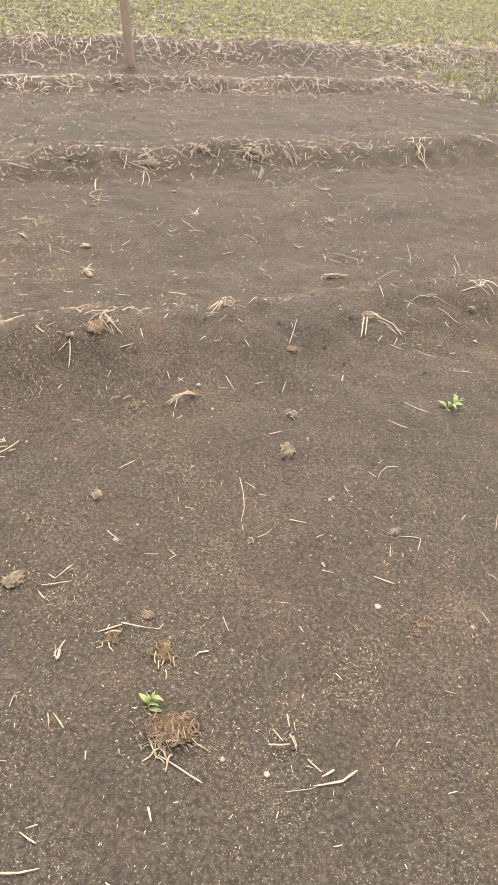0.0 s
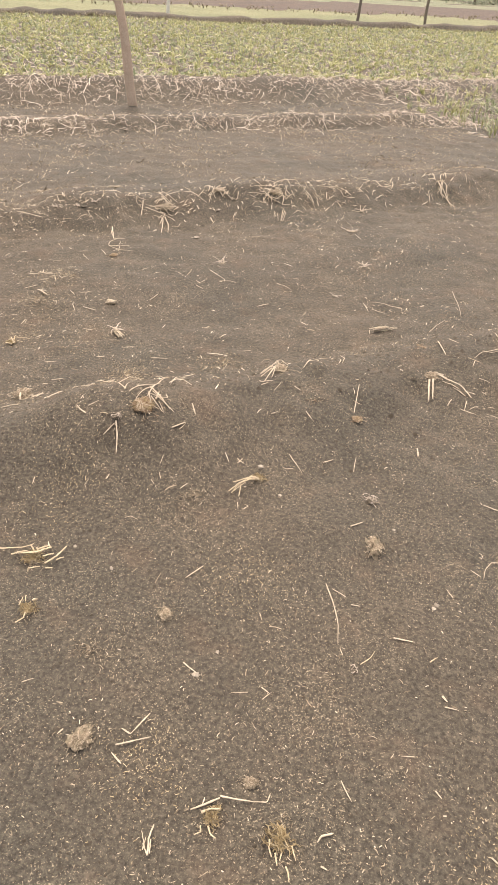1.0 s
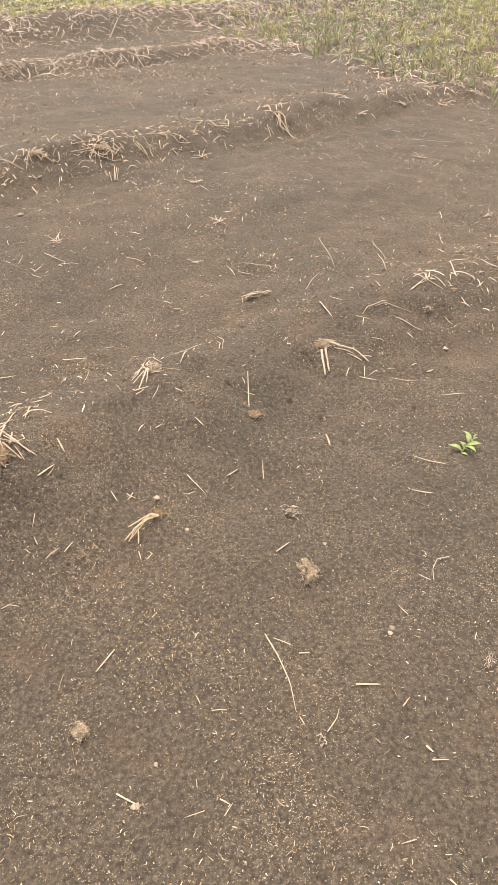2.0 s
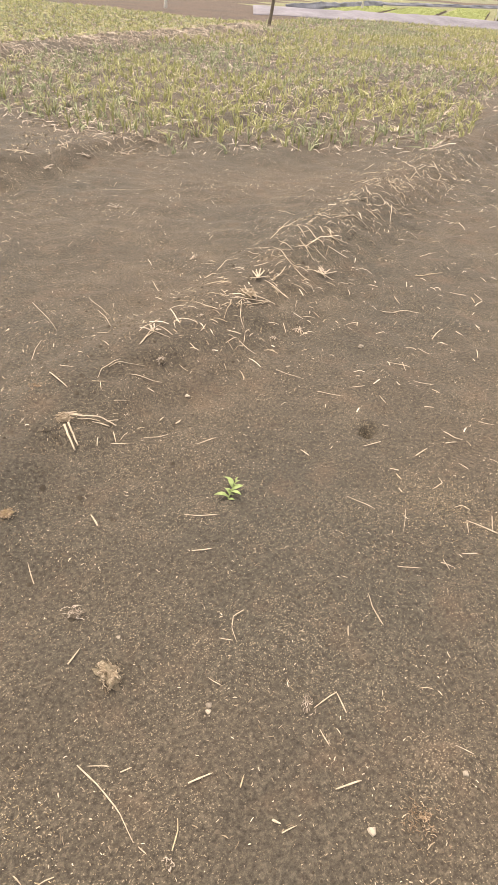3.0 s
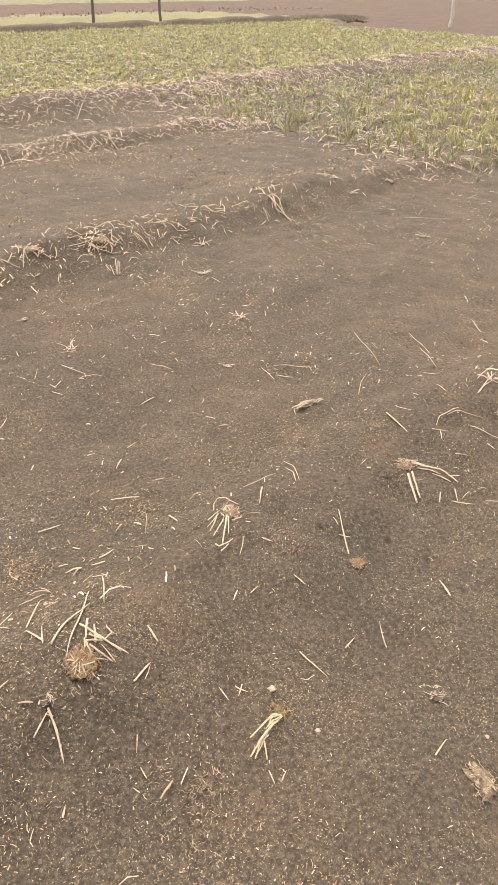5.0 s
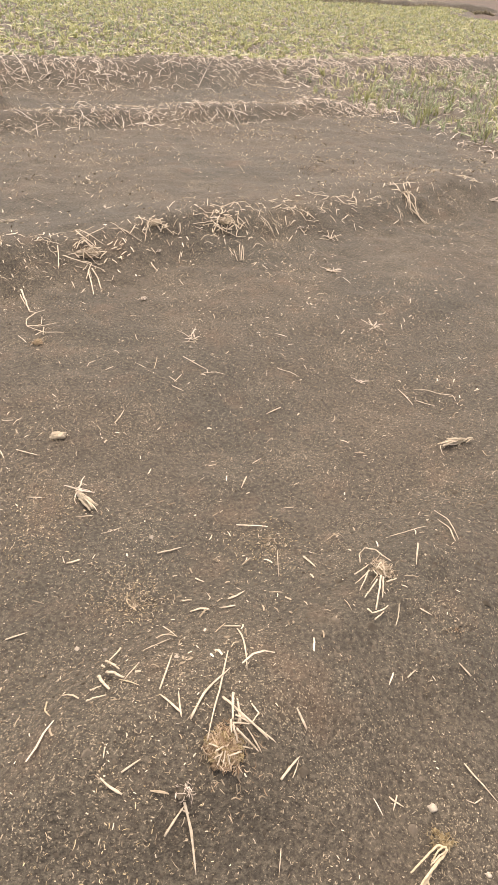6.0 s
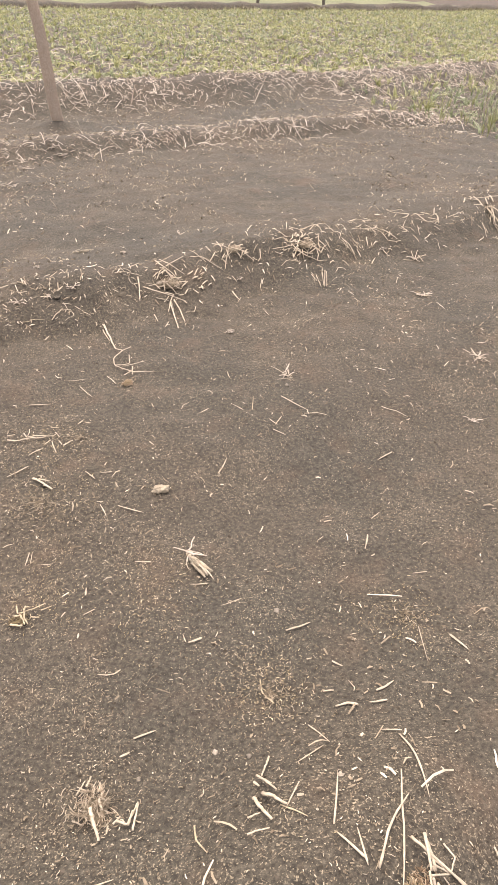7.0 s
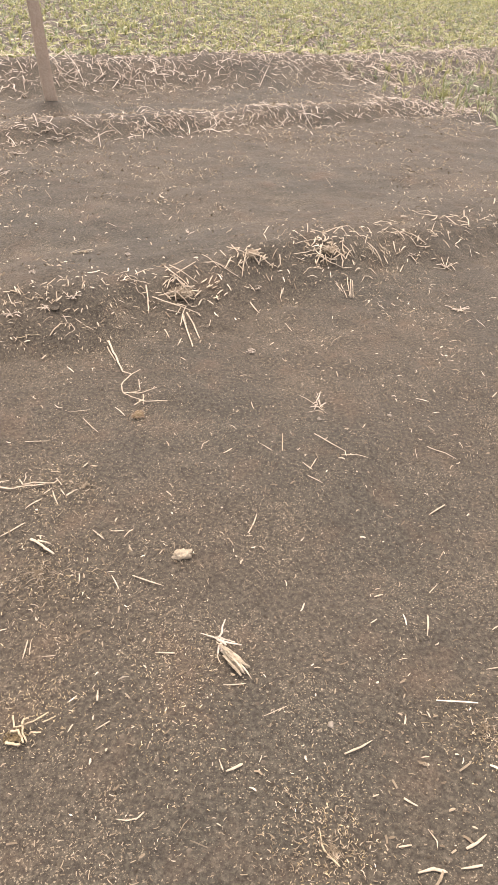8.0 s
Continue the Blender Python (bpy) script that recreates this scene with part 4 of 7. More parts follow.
def held_stalk(ob, radius, *points):
    """A bent stalk through places given as x, y and height over the soil."""
    p, _ = stalk_path([(x, y, float(land(x, y)) + h + radius * 0.7 + 0.002) for x, y, h in points], 3 + 3 * len(points))
    p = p - np.array(ob.location) + rng.normal(0, radius * 0.14, p.shape)
    s = np.linspace(0, 1, len(p))
    r = radius * ((1.05 if "ridge" in ob["label"] else 0.86) - 0.3 * s) * (1 + 0.06 * np.sin(s * 21 + points[0][0] * 50))
    dry = BROWN_STALK if "yellow" in ob["label"] else STALK
    return strand_part("stalk", p[None], r[None], dry, ob, sides=6, flat=0.6 if radius < 0.0045 else 0.35)


def rough_log(path, radii, sides=12, rough=0.08, seed=1.0, axis="z"):
    """A bmesh of an uneven round timber along a path."""
    bm = bmesh.new()
    rings = []
    for i, (p, r) in enumerate(zip(path, radii)):
        if axis == "x":
            rings.append([bm.verts.new((p[0], p[1] + r * (1 + rough * math.sin(a * 3 + i * 0.7 + seed)) * math.cos(a), p[2] + r * (1 + rough * math.sin(a * 2 - i * 1.9 + seed)) * math.sin(a)))
                          for a in [j * 2 * math.pi / sides for j in range(sides)]])
            continue
        rings.append([bm.verts.new((p[0] + r * (1 + rough * math.sin(a * 3 + i * 0.7 + seed) + rough * math.sin(a * 5 - i * 0.9 + seed)) * math.cos(a),
                                    p[1] + r * (1 + rough * math.cos(a * 2 + i * 0.5 + seed)) * math.sin(a), p[2]))
                      for a in [j * 2 * math.pi / sides for j in range(sides)]])
    for a, b in zip(rings, rings[1:]):
        for j in range(sides):
            bm.faces.new((a[j], a[(j + 1) % sides], b[(j + 1) % sides], b[j]))
    bm.faces.new(rings[0][::-1])
    bm.faces.new(rings[-1])
    bmesh.ops.recalc_face_normals(bm, faces=list(bm.faces))
    for f in bm.faces:
        f.smooth = True
    return bm


def pole(x, y, height, radius, lean_x, lean_y, material, label, name="pole", taper=0.3):
    z = float(land(x, y)) - 0.12
    n = 14
    path = [(lean_x * i / n + 0.3 * radius * math.sin(i * 0.8 + x), lean_y * i / n + 0.3 * radius * math.cos(i * 0.6 + y), height * i / n) for i in range(n + 1)]
    ob = part(name, rough_log(path, [radius * (1.08 - taper * i / n) for i in range(n + 1)], seed=x), material)
    ob.location = (x, y, z)
    return tagged(ob, label, "post")


dry_stalk(0.0015, (1.894, 5.318), (2.200, 5.207))
dry_stalk(0.0023, (1.599, 3.667), (1.559, 3.483))
dry_stalk(0.0023, (1.197, 2.843), (1.287, 2.929), (1.331, 2.967))
dry_stalk(0.0019, (1.271, 2.920), (1.327, 2.834))
dry_stalk(0.0019, (1.638, 2.806), (1.669, 2.718))
dry_stalk(0.0023, (2.154, 2.427), (2.219, 2.344))
dry_stalk(0.0019, (2.214, 2.388), (2.174, 2.320))
dry_stalk(0.0023, (2.389, 2.472), (2.391, 2.401))
dry_stalk(0.0023, (2.863, 2.213), (2.857, 2.157), (2.726, 2.036))
dry_stalk(0.0015, (2.785, 2.338), (2.863, 2.213))
dry_stalk(0.0034, (3.936, 3.756), (3.797, 3.572))
dry_stalk(0.0023, (3.873, 3.837), (3.912, 3.734))
dry_stalk(0.0019, (4.578, 3.441), (4.533, 3.210))
dry_stalk(0.0019, (3.790, 2.957), (3.932, 2.953), (3.915, 2.852))
dry_stalk(0.0019, (1.019, 2.727), (1.069, 2.740), (1.171, 2.721))
dry_stalk(0.0023, (1.086, 2.672), (1.189, 2.620))
dry_stalk(0.0023, (0.954, 2.673), (0.984, 2.720), (1.074, 2.752))
dry_stalk(0.0023, (0.962, 2.530), (1.008, 2.528))
dry_stalk(0.0023, (0.910, 2.405), (0.900, 2.354))
dry_stalk(0.0023, (0.883, 2.360), (0.941, 2.334))
dry_stalk(0.0019, (0.920, 2.367), (0.958, 2.394))
dry_stalk(0.0019, (0.982, 2.337), (1.091, 2.345))
dry_stalk(0.0023, (1.145, 2.242), (1.226, 2.246))
dry_stalk(0.0019, (1.458, 1.793), (1.496, 1.698))
dry_stalk(0.0023, (1.680, 1.989), (1.752, 1.976))
dry_stalk(0.0030, (1.818, 1.862), (1.887, 1.877))
dry_stalk(0.0030, (1.467, 2.068), (1.477, 2.030))
dry_stalk(0.0019, (1.743, 2.359), (1.815, 2.283))
dry_stalk(0.0019, (1.877, 2.322), (1.933, 2.297))
dry_stalk(0.0019, (2.142, 2.242), (2.212, 2.190))
dry_stalk(0.0019, (1.666, 2.550), (1.695, 2.510), (1.750, 2.465))
dry_stalk(0.0015, (2.162, 1.643), (2.268, 1.629), (2.370, 1.612))
dry_stalk(0.0015, (2.319, 1.692), (2.377, 1.630))
dry_stalk(0.0015, (2.088, 1.549), (2.130, 1.516), (2.098, 1.493))
dry_stalk(0.0019, (1.734, 1.593), (1.760, 1.588), (1.772, 1.560))
dry_stalk(0.0023, (1.913, 1.751), (1.911, 1.706))
dry_stalk(0.0027, (1.734, 1.535), (1.773, 1.466), (1.814, 1.399))
dry_stalk(0.0023, (1.821, 1.512), (1.773, 1.466))
dry_stalk(0.0019, (1.734, 1.535), (1.697, 1.492))
dry_stalk(0.0011, (1.592, 1.662), (1.510, 1.581))
dry_stalk(0.0019, (0.952, 1.934), (0.980, 1.915), (1.038, 1.888))
dry_stalk(0.0023, (0.907, 1.788), (0.965, 1.777))
dry_stalk(0.0034, (0.709, 2.063), (0.707, 1.996))
dry_stalk(0.0023, (1.686, 1.300), (1.653, 1.268), (1.639, 1.226), (1.582, 1.186))
dry_stalk(0.0019, (1.265, 1.443), (1.249, 1.407), (1.241, 1.348))
dry_stalk(0.0019, (1.530, 1.440), (1.561, 1.412))
dry_stalk(0.0015, (1.547, 1.446), (1.537, 1.408))
dry_stalk(0.0015, (1.413, 1.492), (1.465, 1.450))
dry_stalk(0.0019, (2.193, 1.917), (2.230, 1.875))
dry_stalk(0.0019, (1.614, 1.437), (1.660, 1.417))
dry_stalk(0.0019, (1.796, 1.730), (1.783, 1.697), (1.735, 1.693))
dry_stalk(0.0023, (1.491, 1.081), (1.441, 1.016))
dry_stalk(0.0023, (0.493, 1.601), (0.532, 1.631))
dry_stalk(0.0015, (0.937, 1.548), (0.906, 1.546), (0.885, 1.516), (0.875, 1.476))
dry_stalk(0.0015, (0.842, 1.507), (0.869, 1.484))
dry_stalk(0.0015, (0.771, 1.426), (0.786, 1.394))
dry_stalk(0.0023, (0.947, 1.243), (1.014, 1.250))
dry_stalk(0.0019, (1.014, 1.250), (1.005, 1.198))
dry_stalk(0.0019, (0.927, 1.193), (0.927, 1.155))
dry_stalk(0.0027, (0.884, 1.075), (0.944, 1.064))
dry_stalk(0.0027, (0.624, 1.232), (0.676, 1.223))
dry_stalk(0.0019, (0.512, 1.321), (0.536, 1.318))
dry_stalk(0.0019, (0.438, 1.373), (0.464, 1.313), (0.482, 1.250), (0.484, 1.182))
dry_stalk(0.0015, (0.490, 1.171), (0.498, 1.152))
dry_stalk(0.0019, (0.577, 1.182), (0.568, 1.163), (0.542, 1.133))
dry_stalk(0.0019, (0.711, 1.169), (0.731, 1.188))
dry_stalk(0.0030, (0.739, 1.089), (0.749, 1.074))
dry_stalk(0.0015, (1.172, 1.021), (1.192, 0.987))
dry_stalk(0.0019, (1.245, 0.950), (1.238, 0.933))
dry_stalk(0.0015, (0.457, 1.365), (0.496, 1.342))
dry_stalk(0.0011, (1.068, 0.762), (1.093, 0.760))
dry_stalk(0.0015, (0.942, 3.534), (0.960, 3.432), (0.971, 3.260))
dry_stalk(0.0015, (1.210, 3.525), (1.237, 3.332))
dry_stalk(0.0019, (0.887, 3.195), (0.846, 3.139), (0.799, 3.037))
dry_stalk(0.0027, (0.807, 2.775), (0.829, 2.632))
dry_stalk(0.0019, (0.853, 2.796), (0.892, 2.755))
dry_stalk(0.0023, (1.214, 2.897), (1.290, 2.984), (1.384, 3.068))
dry_stalk(0.0019, (1.321, 2.974), (1.347, 2.860))
dry_stalk(0.0015, (1.308, 2.722), (1.324, 2.671))
dry_stalk(0.0019, (0.268, 1.896), (0.318, 1.826))
dry_stalk(0.0027, (0.385, 1.895), (0.419, 1.923))
dry_stalk(0.0019, (0.492, 1.889), (0.496, 1.957))
dry_stalk(0.0027, (0.055, 1.305), (0.093, 1.358))
dry_stalk(0.0023, (0.115, 1.051), (0.155, 1.028))
dry_stalk(0.0011, (0.245, 0.999), (0.283, 1.008))
dry_stalk(0.0015, (0.320, 0.994), (0.338, 1.016))
dry_stalk(0.0019, (0.741, 1.058), (0.774, 1.055))
dry_stalk(0.0015, (0.638, 0.916), (0.668, 0.921))
dry_stalk(0.0015, (0.512, 0.838), (0.536, 0.799))
dry_stalk(0.0023, (0.463, 0.455), (0.517, 0.440), (0.567, 0.423))
dry_stalk(0.0030, (0.791, 0.478), (0.848, 0.498), (0.877, 0.527))
dry_stalk(0.0019, (0.772, 0.532), (0.805, 0.511))
dry_stalk(0.0030, (0.806, 0.502), (0.831, 0.522))
dry_stalk(0.0011, (0.735, 0.449), (0.797, 0.477))
dry_stalk(0.0015, (0.112, 0.485), (0.107, 0.514))
dry_stalk(0.0023, (0.201, 0.489), (0.214, 0.470))
dry_stalk(0.0023, (0.213, 0.492), (0.249, 0.465))
dry_stalk(0.0023, (0.311, 0.434), (0.317, 0.416))
dry_stalk(0.0030, (0.475, 0.355), (0.489, 0.332))
dry_stalk(0.0027, (0.252, 0.260), (0.292, 0.248))
dry_stalk(0.0019, (0.260, 0.267), (0.280, 0.279))
dry_stalk(0.0027, (0.249, 0.189), (0.283, 0.198), (0.316, 0.212))
dry_stalk(0.0019, (0.143, 0.636), (0.143, 0.660))
dry_stalk(0.0023, (0.812, 0.753), (0.827, 0.742))
dry_stalk(0.0015, (0.959, 0.606), (0.969, 0.628))
dry_stalk(0.0019, (-0.044, 2.682), (-0.003, 2.690))
dry_stalk(0.0023, (0.027, 0.857), (0.048, 0.850))
dry_stalk(0.0023, (0.048, 0.850), (0.064, 0.874), (0.078, 0.902))
dry_stalk(0.0023, (0.025, 0.820), (0.061, 0.837), (0.095, 0.852))
dry_stalk(0.0027, (0.021, 0.805), (0.049, 0.786))
dry_stalk(0.0027, (0.215, 0.727), (0.270, 0.756))
dry_stalk(0.0027, (0.270, 0.756), (0.302, 0.757), (0.340, 0.761))
dry_stalk(0.0015, (0.340, 0.761), (0.366, 0.765), (0.370, 0.786))
dry_stalk(0.0023, (0.237, 0.726), (0.267, 0.739))
dry_stalk(0.0023, (-0.107, 0.818), (-0.099, 0.832))
dry_stalk(0.0019, (0.313, 1.025), (0.333, 1.012))
dry_stalk(0.0015, (-0.234, 0.913), (-0.208, 0.927))
dry_stalk(0.0019, (0.707, 0.854), (0.719, 0.840))
dry_stalk(0.0034, (-0.004, 2.459), (0.019, 2.400))
dry_stalk(0.0011, (-0.072, 2.490), (-0.079, 2.372))
dry_stalk(0.0023, (0.239, 2.224), (0.267, 2.208))
dry_stalk(0.0027, (0.282, 2.426), (0.258, 2.348))
dry_stalk(0.0027, (0.480, 2.291), (0.477, 2.224), (0.472, 2.153))
dry_stalk(0.0019, (0.460, 2.272), (0.468, 2.248))
dry_stalk(0.0027, (0.298, 2.088), (0.322, 2.065))
dry_stalk(0.0023, (0.177, 2.058), (0.199, 2.076))
dry_stalk(0.0023, (0.397, 2.625), (0.417, 2.571), (0.406, 2.456))
dry_stalk(0.0023, (0.391, 2.579), (0.403, 2.519), (0.393, 2.449))
dry_stalk(0.0015, (0.236, 2.506), (0.347, 2.527))
dry_stalk(0.0019, (-0.227, 2.173), (-0.186, 2.171))
dry_stalk(0.0023, (-0.195, 2.159), (-0.182, 2.009))
dry_stalk(0.0019, (-0.364, 2.207), (-0.328, 2.153))
dry_stalk(0.0023, (-0.351, 1.958), (-0.332, 2.057))
dry_stalk(0.0030, (-0.290, 1.891), (-0.268, 1.947), (-0.248, 1.979), (-0.215, 2.017))
dry_stalk(0.0027, (-0.259, 1.856), (-0.234, 1.959), (-0.219, 2.061))
dry_stalk(0.0027, (-0.348, 1.941), (-0.308, 1.902))
dry_stalk(0.0023, (-0.315, 1.950), (-0.307, 1.893))
dry_stalk(0.0034, (-0.204, 1.949), (-0.199, 1.895))
dry_stalk(0.0038, (-0.086, 1.943), (-0.067, 1.912))
dry_stalk(0.0019, (-0.425, 1.995), (-0.399, 2.045))
dry_stalk(0.0019, (-0.434, 2.003), (-0.390, 1.975))
dry_stalk(0.0027, (-0.202, 1.913), (-0.161, 1.890), (-0.131, 1.874))
dry_stalk(0.0023, (-0.187, 1.889), (-0.159, 1.853))
dry_stalk(0.0030, (-0.124, 1.817), (-0.085, 1.860))
dry_stalk(0.0015, (-0.101, 1.824), (-0.087, 1.856))
dry_stalk(0.0027, (-0.405, 1.807), (-0.373, 1.823))
dry_stalk(0.0030, (-0.439, 1.797), (-0.425, 1.787), (-0.400, 1.775))
dry_stalk(0.0027, (-0.326, 1.725), (-0.295, 1.760))
dry_stalk(0.0030, (-0.295, 1.764), (-0.282, 1.731), (-0.271, 1.681))
dry_stalk(0.0019, (-0.301, 1.756), (-0.286, 1.752))
dry_stalk(0.0015, (-0.130, 1.690), (-0.126, 1.722))
dry_stalk(0.0019, (-0.124, 1.664), (-0.113, 1.644))
dry_stalk(0.0030, (-0.275, 1.594), (-0.270, 1.612))
dry_stalk(0.0019, (0.137, 1.636), (0.144, 1.609))
dry_stalk(0.0019, (0.160, 1.613), (0.174, 1.632))
dry_stalk(0.0015, (0.254, 1.826), (0.268, 1.821), (0.288, 1.832))
dry_stalk(0.0019, (-0.749, 2.984), (-0.772, 2.973))
dry_stalk(0.0027, (-0.723, 2.186), (-0.677, 2.203))
dry_stalk(0.0019, (-0.765, 1.874), (-0.743, 1.901), (-0.710, 1.912))
dry_stalk(0.0019, (-0.437, 1.846), (-0.438, 1.826))
dry_stalk(0.0015, (-0.396, 2.097), (-0.341, 2.142))
dry_stalk(0.0019, (0.098, 1.830), (0.125, 1.813))
dry_stalk(0.0019, (0.115, 1.834), (0.101, 1.805))
dry_stalk(0.0023, (0.480, 3.410), (0.511, 3.295))
dry_stalk(0.0023, (0.527, 3.381), (0.619, 3.362), (0.682, 3.348), (0.681, 3.314))
dry_stalk(0.0023, (0.531, 3.322), (0.598, 3.292))
dry_stalk(0.0023, (0.456, 3.965), (0.461, 3.903), (0.514, 3.857))
dry_stalk(0.0023, (0.420, 3.954), (0.444, 3.924))
dry_stalk(0.0019, (-0.436, 4.301), (-0.411, 4.232))
dry_stalk(0.0019, (-1.321, 4.057), (-1.283, 4.078), (-1.257, 4.044), (-1.288, 3.985))
dry_stalk(0.0019, (-1.451, 3.945), (-1.417, 3.975), (-1.373, 3.977))
dry_stalk(0.0027, (-1.199, 3.108), (-1.165, 3.155))
dry_stalk(0.0027, (-1.240, 3.012), (-1.187, 3.061))
dry_stalk(0.0015, (-1.185, 3.562), (-1.113, 3.568))
dry_stalk(0.0019, (-1.282, 3.406), (-1.210, 3.414))
dry_stalk(0.0019, (-1.128, 3.532), (-1.096, 3.496), (-1.066, 3.461))
dry_stalk(0.0015, (-0.412, 3.726), (-0.365, 3.688), (-0.319, 3.646))
dry_stalk(0.0015, (-0.390, 3.628), (-0.326, 3.675))
dry_stalk(0.0015, (-0.351, 3.734), (-0.333, 3.668))
dry_stalk(0.0023, (-0.379, 3.503), (-0.326, 3.473), (-0.279, 3.445))
dry_stalk(0.0019, (-0.295, 3.425), (-0.247, 3.432), (-0.209, 3.415))
dry_stalk(0.0015, (-0.481, 3.509), (-0.485, 3.415))
dry_stalk(0.0015, (-0.555, 3.453), (-0.517, 3.409))
dry_stalk(0.0019, (-0.738, 3.410), (-0.734, 3.433), (-0.712, 3.455))
dry_stalk(0.0027, (-0.424, 3.372), (-0.395, 3.344))
dry_stalk(0.0023, (-0.403, 3.343), (-0.378, 3.396))
dry_stalk(0.0019, (-0.410, 3.316), (-0.367, 3.292))
dry_stalk(0.0019, (-0.001, 3.506), (0.046, 3.473), (0.089, 3.450))
dry_stalk(0.0011, (-0.042, 3.494), (-0.046, 3.440))
dry_stalk(0.0030, (-0.590, 3.069), (-0.577, 3.104), (-0.566, 3.140))
dry_stalk(0.0027, (-0.881, 2.910), (-0.843, 2.894), (-0.799, 2.876))
dry_stalk(0.0023, (-0.961, 3.051), (-0.923, 3.052))
dry_stalk(0.0023, (-1.005, 3.045), (-0.971, 3.022))
dry_stalk(0.0027, (-0.059, 3.195), (-0.004, 3.235))
dry_stalk(0.0019, (-0.122, 2.908), (-0.090, 2.943))
dry_stalk(0.0023, (-0.825, 3.201), (-0.807, 3.181))
dry_stalk(0.0023, (-0.799, 2.696), (-0.755, 2.696))
dry_stalk(0.0023, (-1.090, 2.669), (-1.090, 2.694), (-1.090, 2.716))
dry_stalk(0.0015, (-1.079, 2.682), (-1.082, 2.717))
dry_stalk(0.0034, (-0.163, 2.764), (-0.144, 2.833))
dry_stalk(0.0015, (-0.559, 2.546), (-0.529, 2.562), (-0.505, 2.571))
dry_stalk(0.0027, (-0.398, 2.466), (-0.360, 2.484), (-0.334, 2.503))
dry_stalk(0.0034, (-0.632, 2.429), (-0.599, 2.446))
dry_stalk(0.0019, (-0.646, 2.453), (-0.637, 2.431))
dry_stalk(0.0019, (-0.829, 2.340), (-0.808, 2.337), (-0.789, 2.342))
dry_stalk(0.0019, (-0.793, 2.338), (-0.779, 2.354))
dry_stalk(0.0030, (-0.293, 2.388), (-0.270, 2.372))
dry_stalk(0.0023, (-0.461, 2.327), (-0.457, 2.294), (-0.432, 2.263))
dry_stalk(0.0034, (-0.303, 2.252), (-0.278, 2.256), (-0.256, 2.249))
dry_stalk(0.0027, (-0.232, 2.255), (-0.194, 2.260))
dry_stalk(0.0034, (-0.211, 2.289), (-0.190, 2.297), (-0.169, 2.312))
dry_stalk(0.0019, (-0.643, 2.621), (-0.594, 2.624))
dry_stalk(0.0019, (-0.948, 2.525), (-0.955, 2.507))
dry_stalk(0.0019, (-0.898, 2.510), (-0.872, 2.528))
dry_stalk(0.0015, (-1.050, 2.679), (-1.020, 2.684))
root_clump(0.567, 1.535, 0.042, "clod")
root_clump(1.005, 0.945, 0.063, "stain")
root_clump(0.326, 0.797, 0.021, "tan")
root_clump(-0.053, 0.819, 0.036, "tan")
root_clump(0.476, 0.513, 0.059, "rusty")
root_clump(0.035, 1.175, 0.026, "tan")
root_clump(-0.119, 1.030, 0.036, "faint")
root_clump(0.486, 2.122, 0.026, "rusty")
root_clump(0.321, 2.182, 0.022, "stain")
root_clump(0.002, 1.621, 0.052, "faint")
root_clump(-0.228, 1.85, 0.056, "rusty")
root_clump(-0.094, 2.531, 0.048, "faint")
root_clump(-0.954, 3.559, 0.028, "rusty")
root_clump(-0.440, 2.289, 0.052, "faint")
root_clump(-1.106, 2.889, 0.082, "faint")
root_clump(-1.060, 3.212, 0.050, "faint")
root_clump(0.736, 2.710, 0.046, "stain")
root_clump(0.529, 1.116, 0.017, "dark")
root_clump(-0.296, 1.776, 0.026, "dark")
root_clump(0.549, 1.731, 0.035, "dark")
root_clump(0.937, 1.253, 0.026, "dark")
stone(0.741, 1.365, 0.0082)
stone(0.625, 1.622, 0.0054)
stone(0.901, 0.975, 0.0097)
stone(1.146, 0.966, 0.0072)
stone(2.166, 2.611, 0.0134)
stone(1.261, 2.546, 0.0096)
stone(3.881, 4.892, 0.0216)
stone(0.156, 1.025, 0.0072)
stone(0.594, 0.484, 0.0067)
stone(0.692, 0.479, 0.0077)
stone(0.149, 1.025, 0.0067)
stone(-0.155, 1.295, 0.0065)
stone(-0.284, 1.352, 0.0057)
stone(0.733, 1.352, 0.0066)
stone(0.189, 1.103, 0.0050)
stone(0.182, 1.813, 0.0096)
stone(0.263, 1.706, 0.0057)
stone(-0.486, 2.133, 0.0063)
stone(-0.553, 2.153, 0.0067)
stone(-0.702, 2.107, 0.0049)
stone(-0.324, 2.059, 0.0060)
stone(-0.353, 3.601, 0.0096)
stone(-0.101, 3.658, 0.0086)
stone(-0.419, 2.528, 0.0074)
weed(0.410, 0.558, 0.043, 80, 0.4, 11, "small bright yellow-green weed beside a rusty root clump")
weed(1.128, 1.960, 0.056, 38, 1.2, 12, "small pale green leafy weed growing in soil")
sprig(-0.907, 5.146, 0.031)
sprig(-1.779, 6.882, 0.045)
sprig(-1.995, 6.813, 0.045)
sprig(-2.171, 6.444, 0.047)
sprig(-2.124, 5.956, 0.060)
sprig(-1.287, 4.184, 0.037)
sprig(-1.487, 4.025, 0.034)
sprig(-1.376, 4.106, 0.032)
root_clump(-0.582, 4.012, 0.022, "dark")
root_clump(-0.554, 4.528, 0.023, "dark")
root_clump(-1.161, 4.743, 0.025, "dark")
root_clump(-1.479, 4.322, 0.020, "dark")
sprig(2.441, 3.302, 0.049)
sprig(1.294, 2.919, 0.045)
sprig(1.986, 2.858, 0.025)
sprig(1.934, 3.874, 0.031)
sprig(1.948, 6.294, 0.064)
sprig(2.101, 6.115, 0.073)
sprig(1.666, 5.807, 0.058)
sprig(1.887, 4.914, 0.042)
